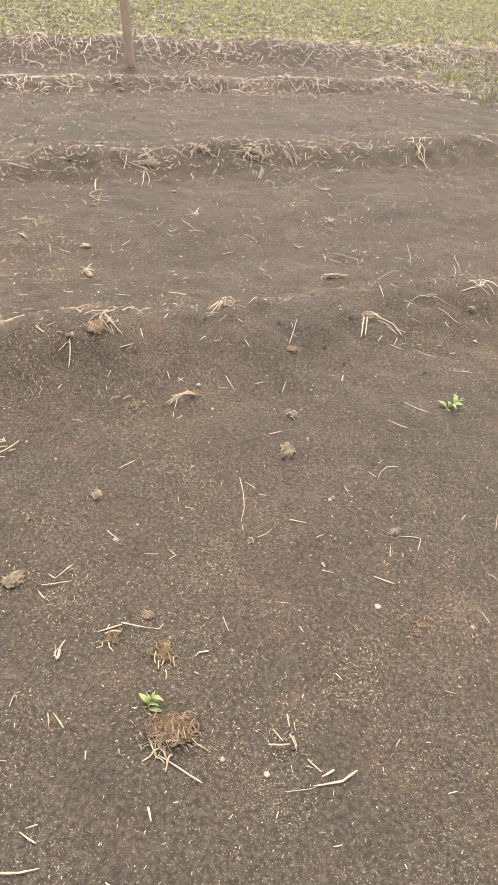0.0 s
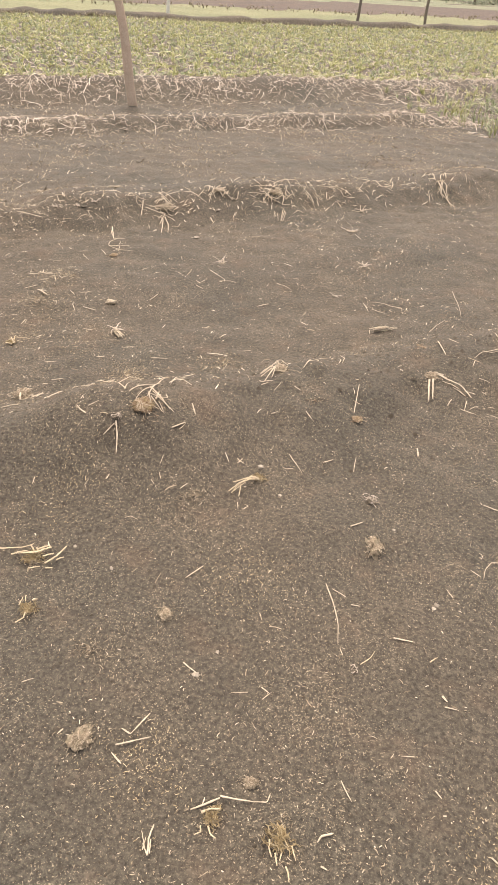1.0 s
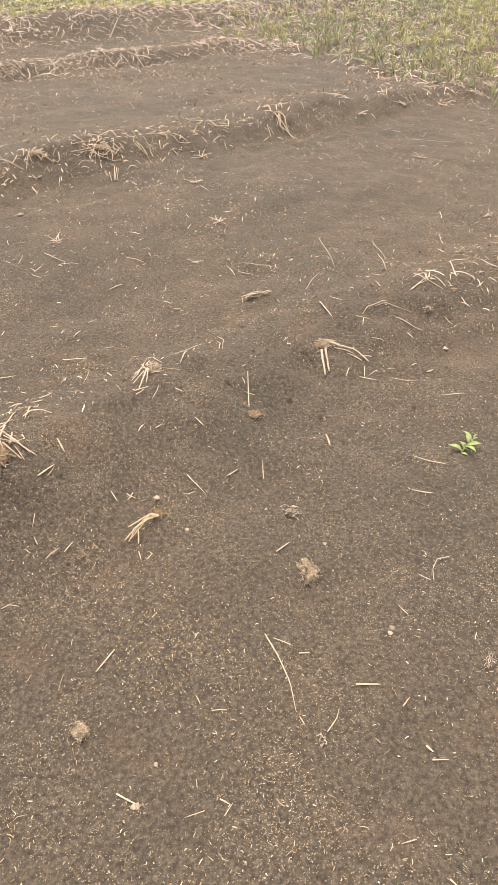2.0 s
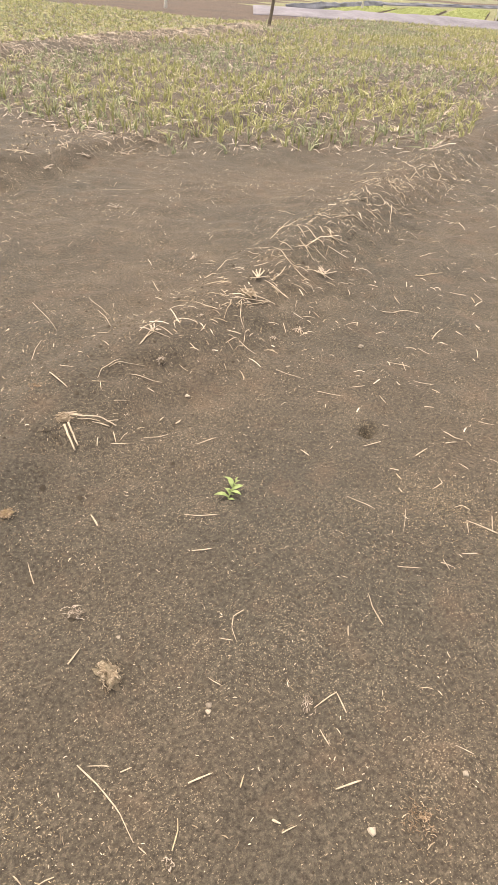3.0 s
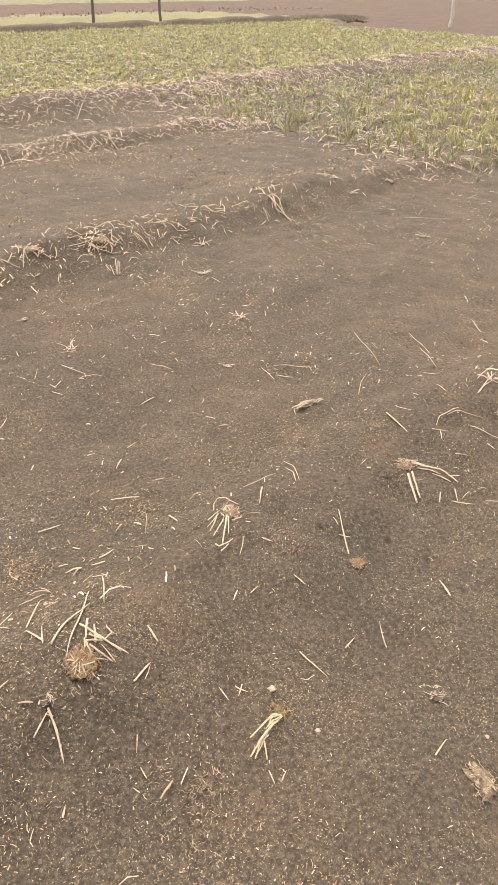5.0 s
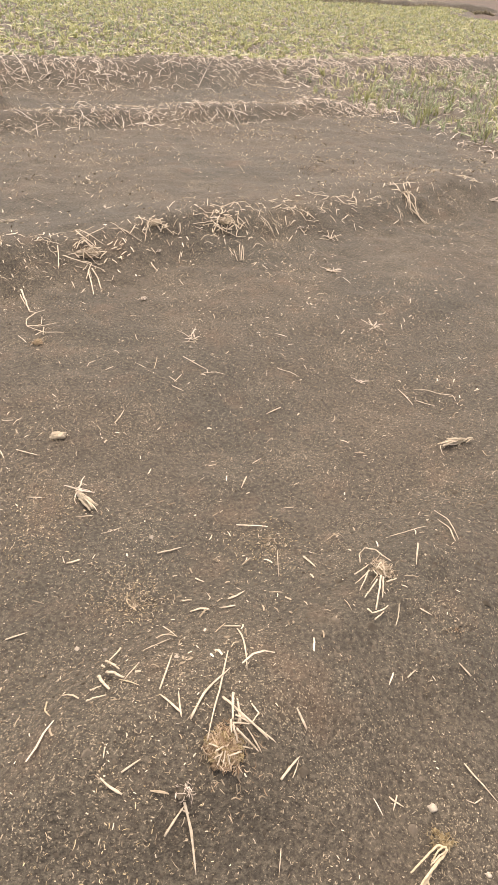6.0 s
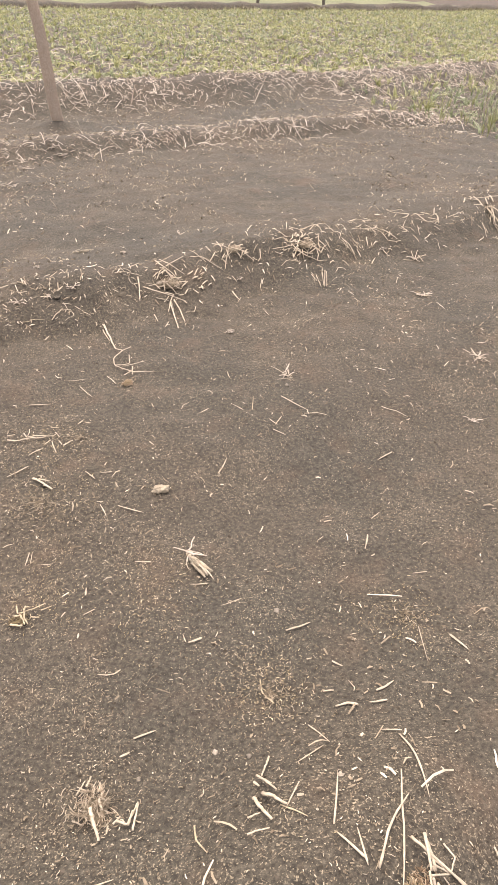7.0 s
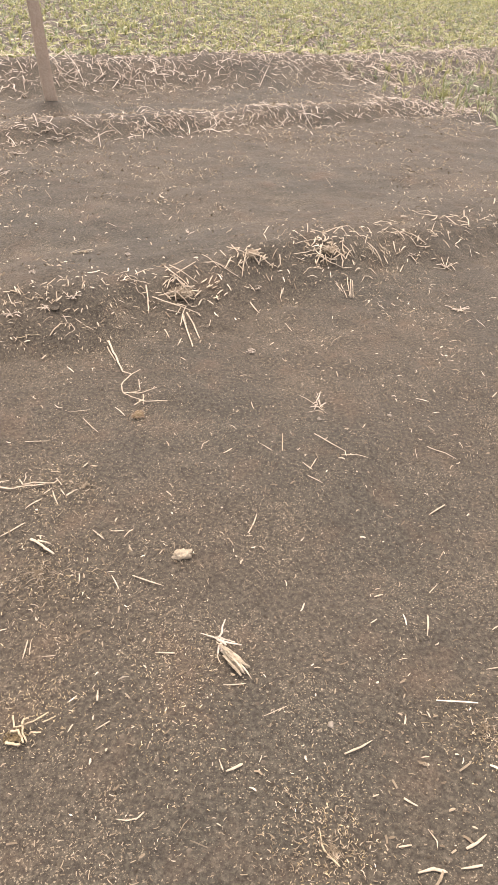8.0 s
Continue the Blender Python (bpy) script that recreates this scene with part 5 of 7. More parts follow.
sprig(2.453, 6.280, 0.049)
root_clump(1.241, 2.743, 0.033, "dark")
root_clump(1.829, 2.830, 0.019, "dark")
root_clump(1.554, 3.016, 0.019, "dark")
sprig(0.413, 5.013, 0.042)
sprig(-0.346, 3.697, 0.037)
sprig(0.467, 3.892, 0.041)
sprig(-0.657, 2.735, 0.037)
sprig(0.329, 3.451, 0.027)
sprig(0.358, 4.506, 0.043)
root_clump(-0.581, 4.019, 0.024, "dark")
root_clump(0.242, 5.024, 0.028, "dark")
sprig(-2.631, 6.498, 0.046)
sprig(-2.056, 6.872, 0.047)
sprig(-2.245, 6.623, 0.040)
sprig(0.370, 8.209, 0.060)

# tufts and heaps of straw
HUSK = soil_material("pale_husk", (0.26, 0.212, 0.16), (0.38, 0.322, 0.25), (0.5, 0.435, 0.35), (0.36, 0.27, 0.16))
straw_heap(-0.88, 4.4, 0.1, 30, 0.055, 0.0034, "heap of broken bleached straw on a ridge", material=STRAW)
straw_heap(-0.56, 4.7, 0.09, 20, 0.045, 0.0034, "broken bleached straw gathered on a ridge", material=STRAW)
straw_heap(-0.2, 4.87, 0.1, 30, 0.05, 0.0036, "heap of broken bleached straw on a ridge", material=STRAW)
straw_heap(0.18, 5.12, 0.12, 9, 0.12, 0.004, "loose heap of straw on a ridge")
straw_heap(0.62, 5.45, 0.14, 10, 0.13, 0.004, "loose heap of straw on a ridge")
straw_heap(1.0, 5.72, 0.13, 10, 0.13, 0.004, "heap of straw trailing down a ridge")
straw_tuft("straw_tuft", 1.0, 5.64, -80, 20, 4, 0.3, 0.0045, 0.03, "stalks hanging down the ridge from a straw heap", root_size=0.03)
straw_heap(1.5, 6.0, 0.12, 10, 0.13, 0.004, "loose heap of straw on a ridge")
straw_heap(-1.35, 4.12, 0.2, 13, 0.05, 0.0028, "scattered short straws on a ridge")
straw_heap(-1.75, 3.9, 0.2, 16, 0.05, 0.0028, "scattered short straws on a ridge")
straw_heap(2.76, 3.8, 0.2, 15, 0.085, 0.0029, "long straws matted on the ridge")
straw_heap(3.3, 4.08, 0.2, 14, 0.075, 0.003, "long straws matted on the ridge")
straw_heap(3.85, 4.35, 0.2, 14, 0.075, 0.003, "straw matted on the end of a ridge")
# stalks and tangles, one by one
held = stalk_group("straw_tangle", (-0.886, 4.383), "tan", 0.055, "tangle of pale dry stalks spilling down a ridge")
held_stalk(held, 0.0032, (-1.027, 4.352, 0.020), (-1.015, 4.307, 0.015), (-1.001, 4.214, 0.006))
held_stalk(held, 0.0026, (-1.077, 4.407, 0.006), (-1.038, 4.470, 0.020), (-1.014, 4.507, 0.010))
held_stalk(held, 0.0024, (-1.126, 4.321, 0.006), (-1.092, 4.347, 0.006), (-1.010, 4.371, 0.015))
held_stalk(held, 0.0034, (-0.966, 4.516, 0.015), (-0.921, 4.427, 0.040), (-0.872, 4.410, 0.035), (-0.832, 4.409, 0.006))
held_stalk(held, 0.0028, (-0.945, 4.505, 0.020), (-0.891, 4.458, 0.035), (-0.818, 4.453, 0.006))
held_stalk(held, 0.0034, (-0.921, 4.427, 0.030), (-0.863, 4.397, 0.030), (-0.824, 4.420, 0.006))
held_stalk(held, 0.0026, (-0.975, 4.330, 0.006), (-0.899, 4.362, 0.030), (-0.859, 4.399, 0.035))
held_stalk(held, 0.0030, (-0.941, 4.343, 0.020), (-0.903, 4.358, 0.035), (-0.866, 4.339, 0.020), (-0.846, 4.329, 0.006))
held_stalk(held, 0.0026, (-0.907, 4.356, 0.030), (-0.900, 4.325, 0.006))
held_stalk(held, 0.0034, (-0.996, 4.310, 0.010), (-0.931, 4.280, 0.030), (-0.876, 4.274, 0.030), (-0.799, 4.288, 0.006))
held_stalk(held, 0.0024, (-0.934, 4.270, 0.006), (-0.876, 4.266, 0.006))
held_stalk(held, 0.0030, (-0.892, 4.280, 0.030), (-0.854, 4.281, 0.035), (-0.867, 4.254, 0.015), (-0.870, 4.193, 0.006))
held_stalk(held, 0.0034, (-0.866, 4.238, 0.025), (-0.840, 4.153, 0.012), (-0.808, 4.019, 0.006))
held_stalk(held, 0.0034, (-0.851, 4.252, 0.030), (-0.818, 4.215, 0.015), (-0.788, 4.106, 0.006))
held_stalk(held, 0.0026, (-0.862, 4.240, 0.030), (-0.849, 4.225, 0.006))
held_stalk(held, 0.0024, (-0.895, 4.450, 0.040), (-0.896, 4.463, 0.006))
held_stalk(held, 0.0024, (-0.886, 4.486, 0.020), (-0.835, 4.574, 0.006))
held_stalk(held, 0.0030, (-0.903, 4.402, 0.045), (-0.862, 4.386, 0.030), (-0.834, 4.388, 0.006))
held_stalk(held, 0.0024, (-0.827, 4.515, 0.006), (-0.813, 4.494, 0.006))
held_stalk(held, 0.0022, (-0.869, 4.379, 0.030), (-0.837, 4.381, 0.006))
held = stalk_group("straw_tangle", (-0.211, 4.867), "tan", 0.045, "crumpled heap of bleached straw and leaf on a ridge")
held_stalk(held, 0.0030, (-0.296, 4.991, 0.006), (-0.232, 4.975, 0.010), (-0.176, 4.998, 0.040), (-0.096, 5.089, 0.020), (-0.065, 5.086, 0.006))
held_stalk(held, 0.0052, (-0.187, 4.964, 0.020), (-0.162, 4.965, 0.050), (-0.131, 4.965, 0.040), (-0.116, 4.971, 0.006))
held_stalk(held, 0.0046, (-0.147, 4.974, 0.050), (-0.121, 4.958, 0.030))
held_stalk(held, 0.0030, (-0.251, 4.876, 0.010), (-0.200, 4.864, 0.020), (-0.155, 4.868, 0.006))
held_stalk(held, 0.0026, (-0.198, 4.902, 0.006), (-0.171, 4.876, 0.020), (-0.154, 4.874, 0.006))
held_stalk(held, 0.0026, (-0.139, 4.918, 0.006), (-0.112, 4.886, 0.020), (-0.081, 4.878, 0.006))
held_stalk(held, 0.0036, (-0.101, 4.919, 0.020), (-0.075, 4.903, 0.006))
held_stalk(held, 0.0030, (-0.387, 4.769, 0.006), (-0.333, 4.796, 0.015), (-0.265, 4.850, 0.006))
held_stalk(held, 0.0022, (-0.379, 4.828, 0.006), (-0.341, 4.858, 0.010), (-0.302, 4.900, 0.015), (-0.244, 4.918, 0.006))
held_stalk(held, 0.0026, (-0.374, 4.756, 0.006), (-0.332, 4.759, 0.006))
held_stalk(held, 0.0046, (-0.261, 4.813, 0.010), (-0.214, 4.776, 0.030), (-0.153, 4.796, 0.006))
held_stalk(held, 0.0060, (-0.257, 4.779, 0.006), (-0.234, 4.777, 0.040), (-0.220, 4.779, 0.010))
held_stalk(held, 0.0036, (-0.213, 4.797, 0.030), (-0.171, 4.820, 0.006))
held_stalk(held, 0.0050, (-0.243, 4.787, 0.040), (-0.243, 4.774, 0.006))
held_stalk(held, 0.0028, (-0.141, 4.829, 0.006), (-0.148, 4.790, 0.006), (-0.094, 4.817, 0.006))
held_stalk(held, 0.0040, (-0.286, 4.828, 0.020), (-0.290, 4.818, 0.010))
held_stalk(held, 0.0024, (-0.334, 4.771, 0.020), (-0.288, 4.794, 0.030), (-0.238, 4.822, 0.006))
held = stalk_group("straw_tangle", (-0.587, 4.702), "tan", 0.04, "matted bunch of bleached straw lying on a ridge")
held_stalk(held, 0.0052, (-0.602, 4.681, 0.020), (-0.550, 4.680, 0.030), (-0.486, 4.683, 0.006))
held_stalk(held, 0.0036, (-0.576, 4.671, 0.020), (-0.557, 4.665, 0.006))
held_stalk(held, 0.0030, (-0.593, 4.714, 0.010), (-0.532, 4.718, 0.015))
held_stalk(held, 0.0030, (-0.456, 4.737, 0.006), (-0.451, 4.696, 0.010), (-0.464, 4.684, 0.006))
held_stalk(held, 0.0034, (-0.703, 4.779, 0.006), (-0.654, 4.682, 0.020), (-0.584, 4.686, 0.006))
held_stalk(held, 0.0028, (-0.682, 4.803, 0.010), (-0.649, 4.684, 0.006))
held_stalk(held, 0.0026, (-0.732, 4.727, 0.006), (-0.704, 4.642, 0.006))
held = stalk_group("straw_sprig", (-0.123, 4.724), "dark", 0.02, "bunch of short cut straws standing in soil")
held_stalk(held, 0.0026, (-0.186, 4.671, 0.006), (-0.160, 4.604, 0.006))
held_stalk(held, 0.0026, (-0.160, 4.679, 0.006), (-0.141, 4.571, 0.006))
held_stalk(held, 0.0030, (-0.114, 4.697, 0.015), (-0.122, 4.580, 0.006))
held_stalk(held, 0.0024, (-0.128, 4.693, 0.010), (-0.126, 4.586, 0.006))
held_stalk(held, 0.0024, (-0.105, 4.698, 0.010), (-0.110, 4.585, 0.006))
held = stalk_group("straw_sprig", (0.426, 5.012), "dark", 0.02, "splayed sprig of bleached straw on soil")
held_stalk(held, 0.0026, (0.348, 4.961, 0.006), (0.399, 4.956, 0.010), (0.450, 5.012, 0.010))
held_stalk(held, 0.0024, (0.404, 5.053, 0.006), (0.408, 4.982, 0.015))
held_stalk(held, 0.0024, (0.442, 5.062, 0.006), (0.413, 4.980, 0.015))
held_stalk(held, 0.0024, (0.455, 4.950, 0.006), (0.440, 5.013, 0.015))
held_stalk(held, 0.0022, (0.484, 5.026, 0.006), (0.422, 4.978, 0.015))
dry_stalk(0.0030, (-0.801, 4.571), (-0.752, 4.585), (-0.692, 4.570), (-0.636, 4.556))
dry_stalk(0.0026, (-1.143, 4.399), (-1.118, 4.461))
dry_stalk(0.0022, (-1.348, 5.241), (-1.294, 5.211))
dry_stalk(0.0028, (-0.930, 4.151), (-0.905, 4.085))
dry_stalk(0.0028, (-0.867, 4.018), (-0.857, 4.090))
dry_stalk(0.0034, (-1.137, 4.020), (-1.116, 3.976), (-1.084, 3.899))
dry_stalk(0.0026, (-0.592, 4.531), (-0.566, 4.503))
dry_stalk(0.0026, (-0.586, 4.436), (-0.545, 4.372))
dry_stalk(0.0022, (-0.792, 4.231), (-0.756, 4.230), (-0.751, 4.268))
dry_stalk(0.0024, (-0.851, 3.937), (-0.824, 3.901))
dry_stalk(0.0036, (-0.005, 4.998), (0.029, 4.967), (0.071, 4.927))
dry_stalk(0.0024, (0.058, 5.018), (0.094, 5.006))
dry_stalk(0.0026, (0.111, 5.319), (0.150, 5.311), (0.150, 5.201), (0.181, 5.201))
dry_stalk(0.0028, (0.092, 5.132), (0.123, 5.149), (0.171, 5.122))
dry_stalk(0.0034, (0.145, 5.076), (0.152, 5.016))
dry_stalk(0.0040, (0.159, 4.880), (0.184, 4.933))
dry_stalk(0.0028, (-0.055, 4.729), (-0.037, 4.779), (-0.011, 4.782), (0.006, 4.763))
dry_stalk(0.0036, (0.472, 5.351), (0.549, 5.358), (0.632, 5.361))
dry_stalk(0.0024, (0.455, 5.350), (0.455, 5.293))
dry_stalk(0.0024, (0.481, 5.320), (0.480, 5.223))
dry_stalk(0.0026, (0.401, 5.298), (0.378, 5.235), (0.411, 5.206))
dry_stalk(0.0026, (0.356, 5.224), (0.402, 5.215))
dry_stalk(0.0026, (0.579, 5.316), (0.619, 5.303))
dry_stalk(0.0026, (0.326, 5.521), (0.364, 5.440), (0.422, 5.440))
dry_stalk(0.0022, (0.328, 5.478), (0.422, 5.557), (0.438, 5.509))
dry_stalk(0.0030, (0.330, 4.516), (0.365, 4.485), (0.405, 4.474))
dry_stalk(0.0022, (0.366, 4.489), (0.418, 4.533))
dry_stalk(0.0026, (-0.592, 4.531), (-0.566, 4.503))
dry_stalk(0.0026, (-0.586, 4.442), (-0.545, 4.372))
held = stalk_group("straw_tuft", (0.173, 2.339), "tan", 0.032, "tuft of old straw stubble fanned from tan roots")
held_stalk(held, 0.0022, (0.127, 2.381, 0.006), (0.131, 2.416, 0.015), (0.145, 2.424, 0.030))
held_stalk(held, 0.0026, (0.147, 2.422, 0.030), (0.165, 2.401, 0.030), (0.175, 2.375, 0.025), (0.197, 2.365, 0.006))
held_stalk(held, 0.0032, (0.152, 2.292, 0.035), (0.142, 2.254, 0.020), (0.126, 2.203, 0.006))
held_stalk(held, 0.0026, (0.142, 2.282, 0.030), (0.122, 2.257, 0.015), (0.108, 2.242, 0.006))
held_stalk(held, 0.0028, (0.156, 2.285, 0.035), (0.149, 2.239, 0.006))
held_stalk(held, 0.0022, (0.131, 2.322, 0.030), (0.117, 2.295, 0.015), (0.100, 2.266, 0.006))
held_stalk(held, 0.0022, (0.133, 2.321, 0.030), (0.110, 2.305, 0.015), (0.097, 2.299, 0.006))
held_stalk(held, 0.0024, (0.103, 2.335, 0.006), (0.130, 2.347, 0.015), (0.142, 2.363, 0.006))
held_stalk(held, 0.0026, (0.165, 2.279, 0.020), (0.196, 2.300, 0.006))
held_stalk(held, 0.0026, (0.108, 2.210, 0.006), (0.116, 2.191, 0.012), (0.141, 2.200, 0.012), (0.157, 2.215, 0.006))
held_stalk(held, 0.0024, (0.119, 2.178, 0.006), (0.143, 2.196, 0.010))
held_stalk(held, 0.0020, (0.146, 2.315, 0.040), (0.159, 2.332, 0.045), (0.164, 2.312, 0.040), (0.167, 2.296, 0.020))
held_stalk(held, 0.0020, (0.150, 2.318, 0.045), (0.157, 2.301, 0.045), (0.167, 2.296, 0.020))
held_stalk(held, 0.0018, (0.139, 2.316, 0.035), (0.147, 2.299, 0.030), (0.134, 2.293, 0.006))
held = stalk_group("straw_tuft", (0.184, 1.756), "yellow", 0.024, "small yellow bundle of dry stalks bent from its roots")
held_stalk(held, 0.0030, (0.187, 1.742, 0.012), (0.170, 1.744, 0.020), (0.149, 1.730, 0.020), (0.109, 1.700, 0.006))
held_stalk(held, 0.0036, (0.188, 1.739, 0.012), (0.161, 1.714, 0.030), (0.132, 1.689, 0.020), (0.104, 1.663, 0.006))
held_stalk(held, 0.0028, (0.165, 1.720, 0.030), (0.136, 1.693, 0.020), (0.122, 1.674, 0.012), (0.112, 1.658, 0.006))
held_stalk(held, 0.0026, (0.137, 1.692, 0.015), (0.137, 1.672, 0.010), (0.137, 1.654, 0.006))
held_stalk(held, 0.0026, (0.183, 1.744, 0.010), (0.162, 1.729, 0.035), (0.151, 1.717, 0.020))
held_stalk(held, 0.0022, (0.149, 1.704, 0.020), (0.128, 1.677, 0.012), (0.119, 1.667, 0.006))
held_stalk(held, 0.0024, (0.182, 1.734, 0.020), (0.162, 1.721, 0.035), (0.145, 1.708, 0.025))
held = stalk_group("straw_tuft", (-0.989, 3.715), None, 0.014, "looped grey stalk with splayed stubble roots")
held_stalk(held, 0.0052, (-1.135, 4.038, 0.006), (-1.093, 3.931, 0.010), (-1.044, 3.806, 0.010))
held_stalk(held, 0.0030, (-1.044, 3.806, 0.010), (-1.005, 3.768, 0.015), (-0.984, 3.829, 0.006))
held_stalk(held, 0.0030, (-1.005, 3.768, 0.015), (-1.032, 3.707, 0.010), (-1.018, 3.655, 0.010), (-0.966, 3.633, 0.012))
held_stalk(held, 0.0022, (-0.978, 3.750, 0.010), (-0.962, 3.670, 0.015), (-1.002, 3.668, 0.006))
held_stalk(held, 0.0024, (-1.015, 3.661, 0.010), (-0.961, 3.652, 0.020), (-0.911, 3.714, 0.006))
held_stalk(held, 0.0028, (-0.967, 3.636, 0.010), (-0.940, 3.616, 0.015), (-0.867, 3.643, 0.006))
held_stalk(held, 0.0030, (-0.973, 3.603, 0.006), (-0.946, 3.630, 0.015))
held_stalk(held, 0.0034, (-0.948, 3.646, 0.020), (-0.944, 3.610, 0.006))
held = stalk_group("straw_tuft", (0.773, 2.507), "tan", 0.032, "broken stump of cut dry stalks on a ridge")
held_stalk(held, 0.0034, (0.787, 2.487, 0.030), (0.831, 2.475, 0.030), (0.883, 2.463, 0.020), (0.929, 2.424, 0.006))
held_stalk(held, 0.0040, (0.755, 2.439, 0.030), (0.757, 2.349, 0.006))
held_stalk(held, 0.0036, (0.770, 2.442, 0.030), (0.773, 2.365, 0.006))
held_stalk(held, 0.0026, (0.786, 2.489, 0.035), (0.830, 2.481, 0.030))
held_stalk(held, 0.0026, (0.775, 2.497, 0.030), (0.819, 2.509, 0.020))
held_stalk(held, 0.0024, (0.902, 2.446, 0.010), (0.947, 2.452, 0.006))
held = stalk_group("straw_sprig", (2.031, 3.306), None, 0.014, "bleached fan of leaf and straw on a ridge")
held_stalk(held, 0.0040, (1.995, 3.252, 0.020), (2.046, 3.389, 0.006))
held_stalk(held, 0.0040, (1.995, 3.252, 0.020), (2.074, 3.398, 0.006))
held_stalk(held, 0.0040, (1.995, 3.252, 0.020), (2.096, 3.390, 0.006))
held_stalk(held, 0.0040, (1.995, 3.252, 0.020), (2.099, 3.357, 0.006))
held_stalk(held, 0.0040, (1.995, 3.252, 0.020), (2.087, 3.300, 0.006))
held_stalk(held, 0.0040, (1.995, 3.252, 0.020), (1.996, 3.326, 0.006))
held = stalk_group("straw_sprig", (2.420, 3.259), None, 0.014, "bleached fan of leaf and straw on a ridge")
held_stalk(held, 0.0040, (2.397, 3.241, 0.020), (2.380, 3.305, 0.006))
held_stalk(held, 0.0040, (2.397, 3.241, 0.020), (2.423, 3.318, 0.006))
held_stalk(held, 0.0040, (2.397, 3.241, 0.020), (2.488, 3.305, 0.006))
held_stalk(held, 0.0040, (2.397, 3.241, 0.020), (2.522, 3.290, 0.006))
held_stalk(held, 0.0040, (2.397, 3.241, 0.020), (2.442, 3.213, 0.006))
held_stalk(held, 0.0040, (2.397, 3.241, 0.020), (2.406, 3.231, 0.006))
held = stalk_group("straw_tuft", (1.878, 3.139), "tan", 0.045, "ochre straw root with splayed stalks on a ridge")
held_stalk(held, 0.0032, (1.880, 3.096, 0.030), (1.928, 3.064, 0.020), (1.970, 3.042, 0.006))
held_stalk(held, 0.0030, (1.771, 3.089, 0.006), (1.848, 3.066, 0.020), (1.960, 3.061, 0.006))
held_stalk(held, 0.0026, (1.859, 3.114, 0.030), (1.899, 3.223, 0.006))
held_stalk(held, 0.0026, (1.834, 3.096, 0.030), (1.865, 3.201, 0.006))
held_stalk(held, 0.0024, (1.870, 3.111, 0.030), (1.943, 3.205, 0.006))
held_stalk(held, 0.0022, (1.798, 3.070, 0.006), (1.762, 3.043, 0.006))
dry_stalk(0.0032, (2.778, 4.135), (2.592, 3.960), (2.418, 3.817))
dry_stalk(0.0028, (2.661, 3.955), (2.525, 3.607))
dry_stalk(0.0036, (2.611, 3.761), (2.577, 3.595), (2.581, 3.496))
dry_stalk(0.0034, (2.724, 3.674), (2.703, 3.586), (2.769, 3.529))
dry_stalk(0.0026, (2.700, 3.595), (2.749, 3.538))
dry_stalk(0.0032, (2.525, 3.523), (2.526, 3.467), (2.539, 3.405))
dry_stalk(0.0034, (2.216, 3.746), (2.250, 3.672), (2.303, 3.619))
dry_stalk(0.0028, (2.203, 3.698), (2.190, 3.543))
dry_stalk(0.0036, (2.367, 3.643), (2.358, 3.488))
dry_stalk(0.0030, (2.309, 3.616), (2.288, 3.467), (2.288, 3.377))
dry_stalk(0.0030, (2.089, 3.444), (2.166, 3.424))
dry_stalk(0.0040, (2.037, 3.262), (2.054, 3.170), (2.079, 3.089))
dry_stalk(0.0034, (2.064, 3.253), (2.155, 3.295), (2.226, 3.344))
dry_stalk(0.0036, (2.266, 3.323), (2.281, 3.257), (2.305, 3.220))
dry_stalk(0.0040, (1.595, 3.133), (1.620, 3.080), (1.654, 3.032))
dry_stalk(0.0036, (2.907, 4.481), (2.907, 4.378), (2.901, 4.313))
dry_stalk(0.0030, (2.949, 3.819), (3.031, 3.823), (3.089, 3.769), (3.123, 3.734))
dry_stalk(0.0036, (2.496, 2.868), (2.544, 2.838), (2.632, 2.822), (2.672, 2.765))
dry_stalk(0.0030, (3.174, 3.324), (3.297, 3.372), (3.347, 3.364))
dry_stalk(0.0030, (2.968, 3.138), (3.043, 3.116), (3.153, 3.107))
dry_stalk(0.0026, (2.218, 2.793), (2.256, 2.794), (2.284, 2.785))
dry_stalk(0.0042, (4.693, 5.224), (4.425, 4.816), (4.227, 4.488))
dry_stalk(0.0036, (4.383, 4.581), (4.462, 4.559), (4.529, 4.482))
dry_stalk(0.0036, (3.804, 4.788), (3.898, 4.754), (3.702, 4.391))
dry_stalk(0.0032, (3.553, 4.351), (3.407, 4.114))
dry_stalk(0.0030, (3.284, 4.186), (3.285, 4.058))
dry_stalk(0.0028, (3.185, 4.166), (3.265, 4.059))
dry_stalk(0.0030, (4.252, 5.204), (4.436, 5.292))
dry_stalk(0.0030, (4.111, 5.069), (4.268, 5.063))
dry_stalk(0.0026, (2.230, 3.207), (2.266, 3.161))
dry_stalk(0.0026, (1.940, 2.920), (1.914, 2.853))
dry_stalk(0.0030, (2.000, 2.868), (1.982, 2.824))
dry_stalk(0.0026, (2.478, 3.194), (2.517, 3.175))
dry_stalk(0.0026, (2.629, 3.139), (2.650, 3.082))
dry_stalk(0.0034, (1.854, 3.566), (1.912, 3.581), (1.925, 3.501))
dry_stalk(0.0028, (1.961, 3.616), (2.063, 3.702), (2.130, 3.682))
dry_stalk(0.0024, (1.781, 3.044), (1.733, 2.958), (1.708, 2.887))
dry_stalk(0.0030, (1.744, 3.185), (1.735, 3.106))
dry_stalk(0.0026, (1.959, 3.758), (2.010, 3.742))
held = stalk_group("straw_tuft", (-0.384, 1.293), "yellow", 0.032, "fan of thick yellow stubble on tan roots")
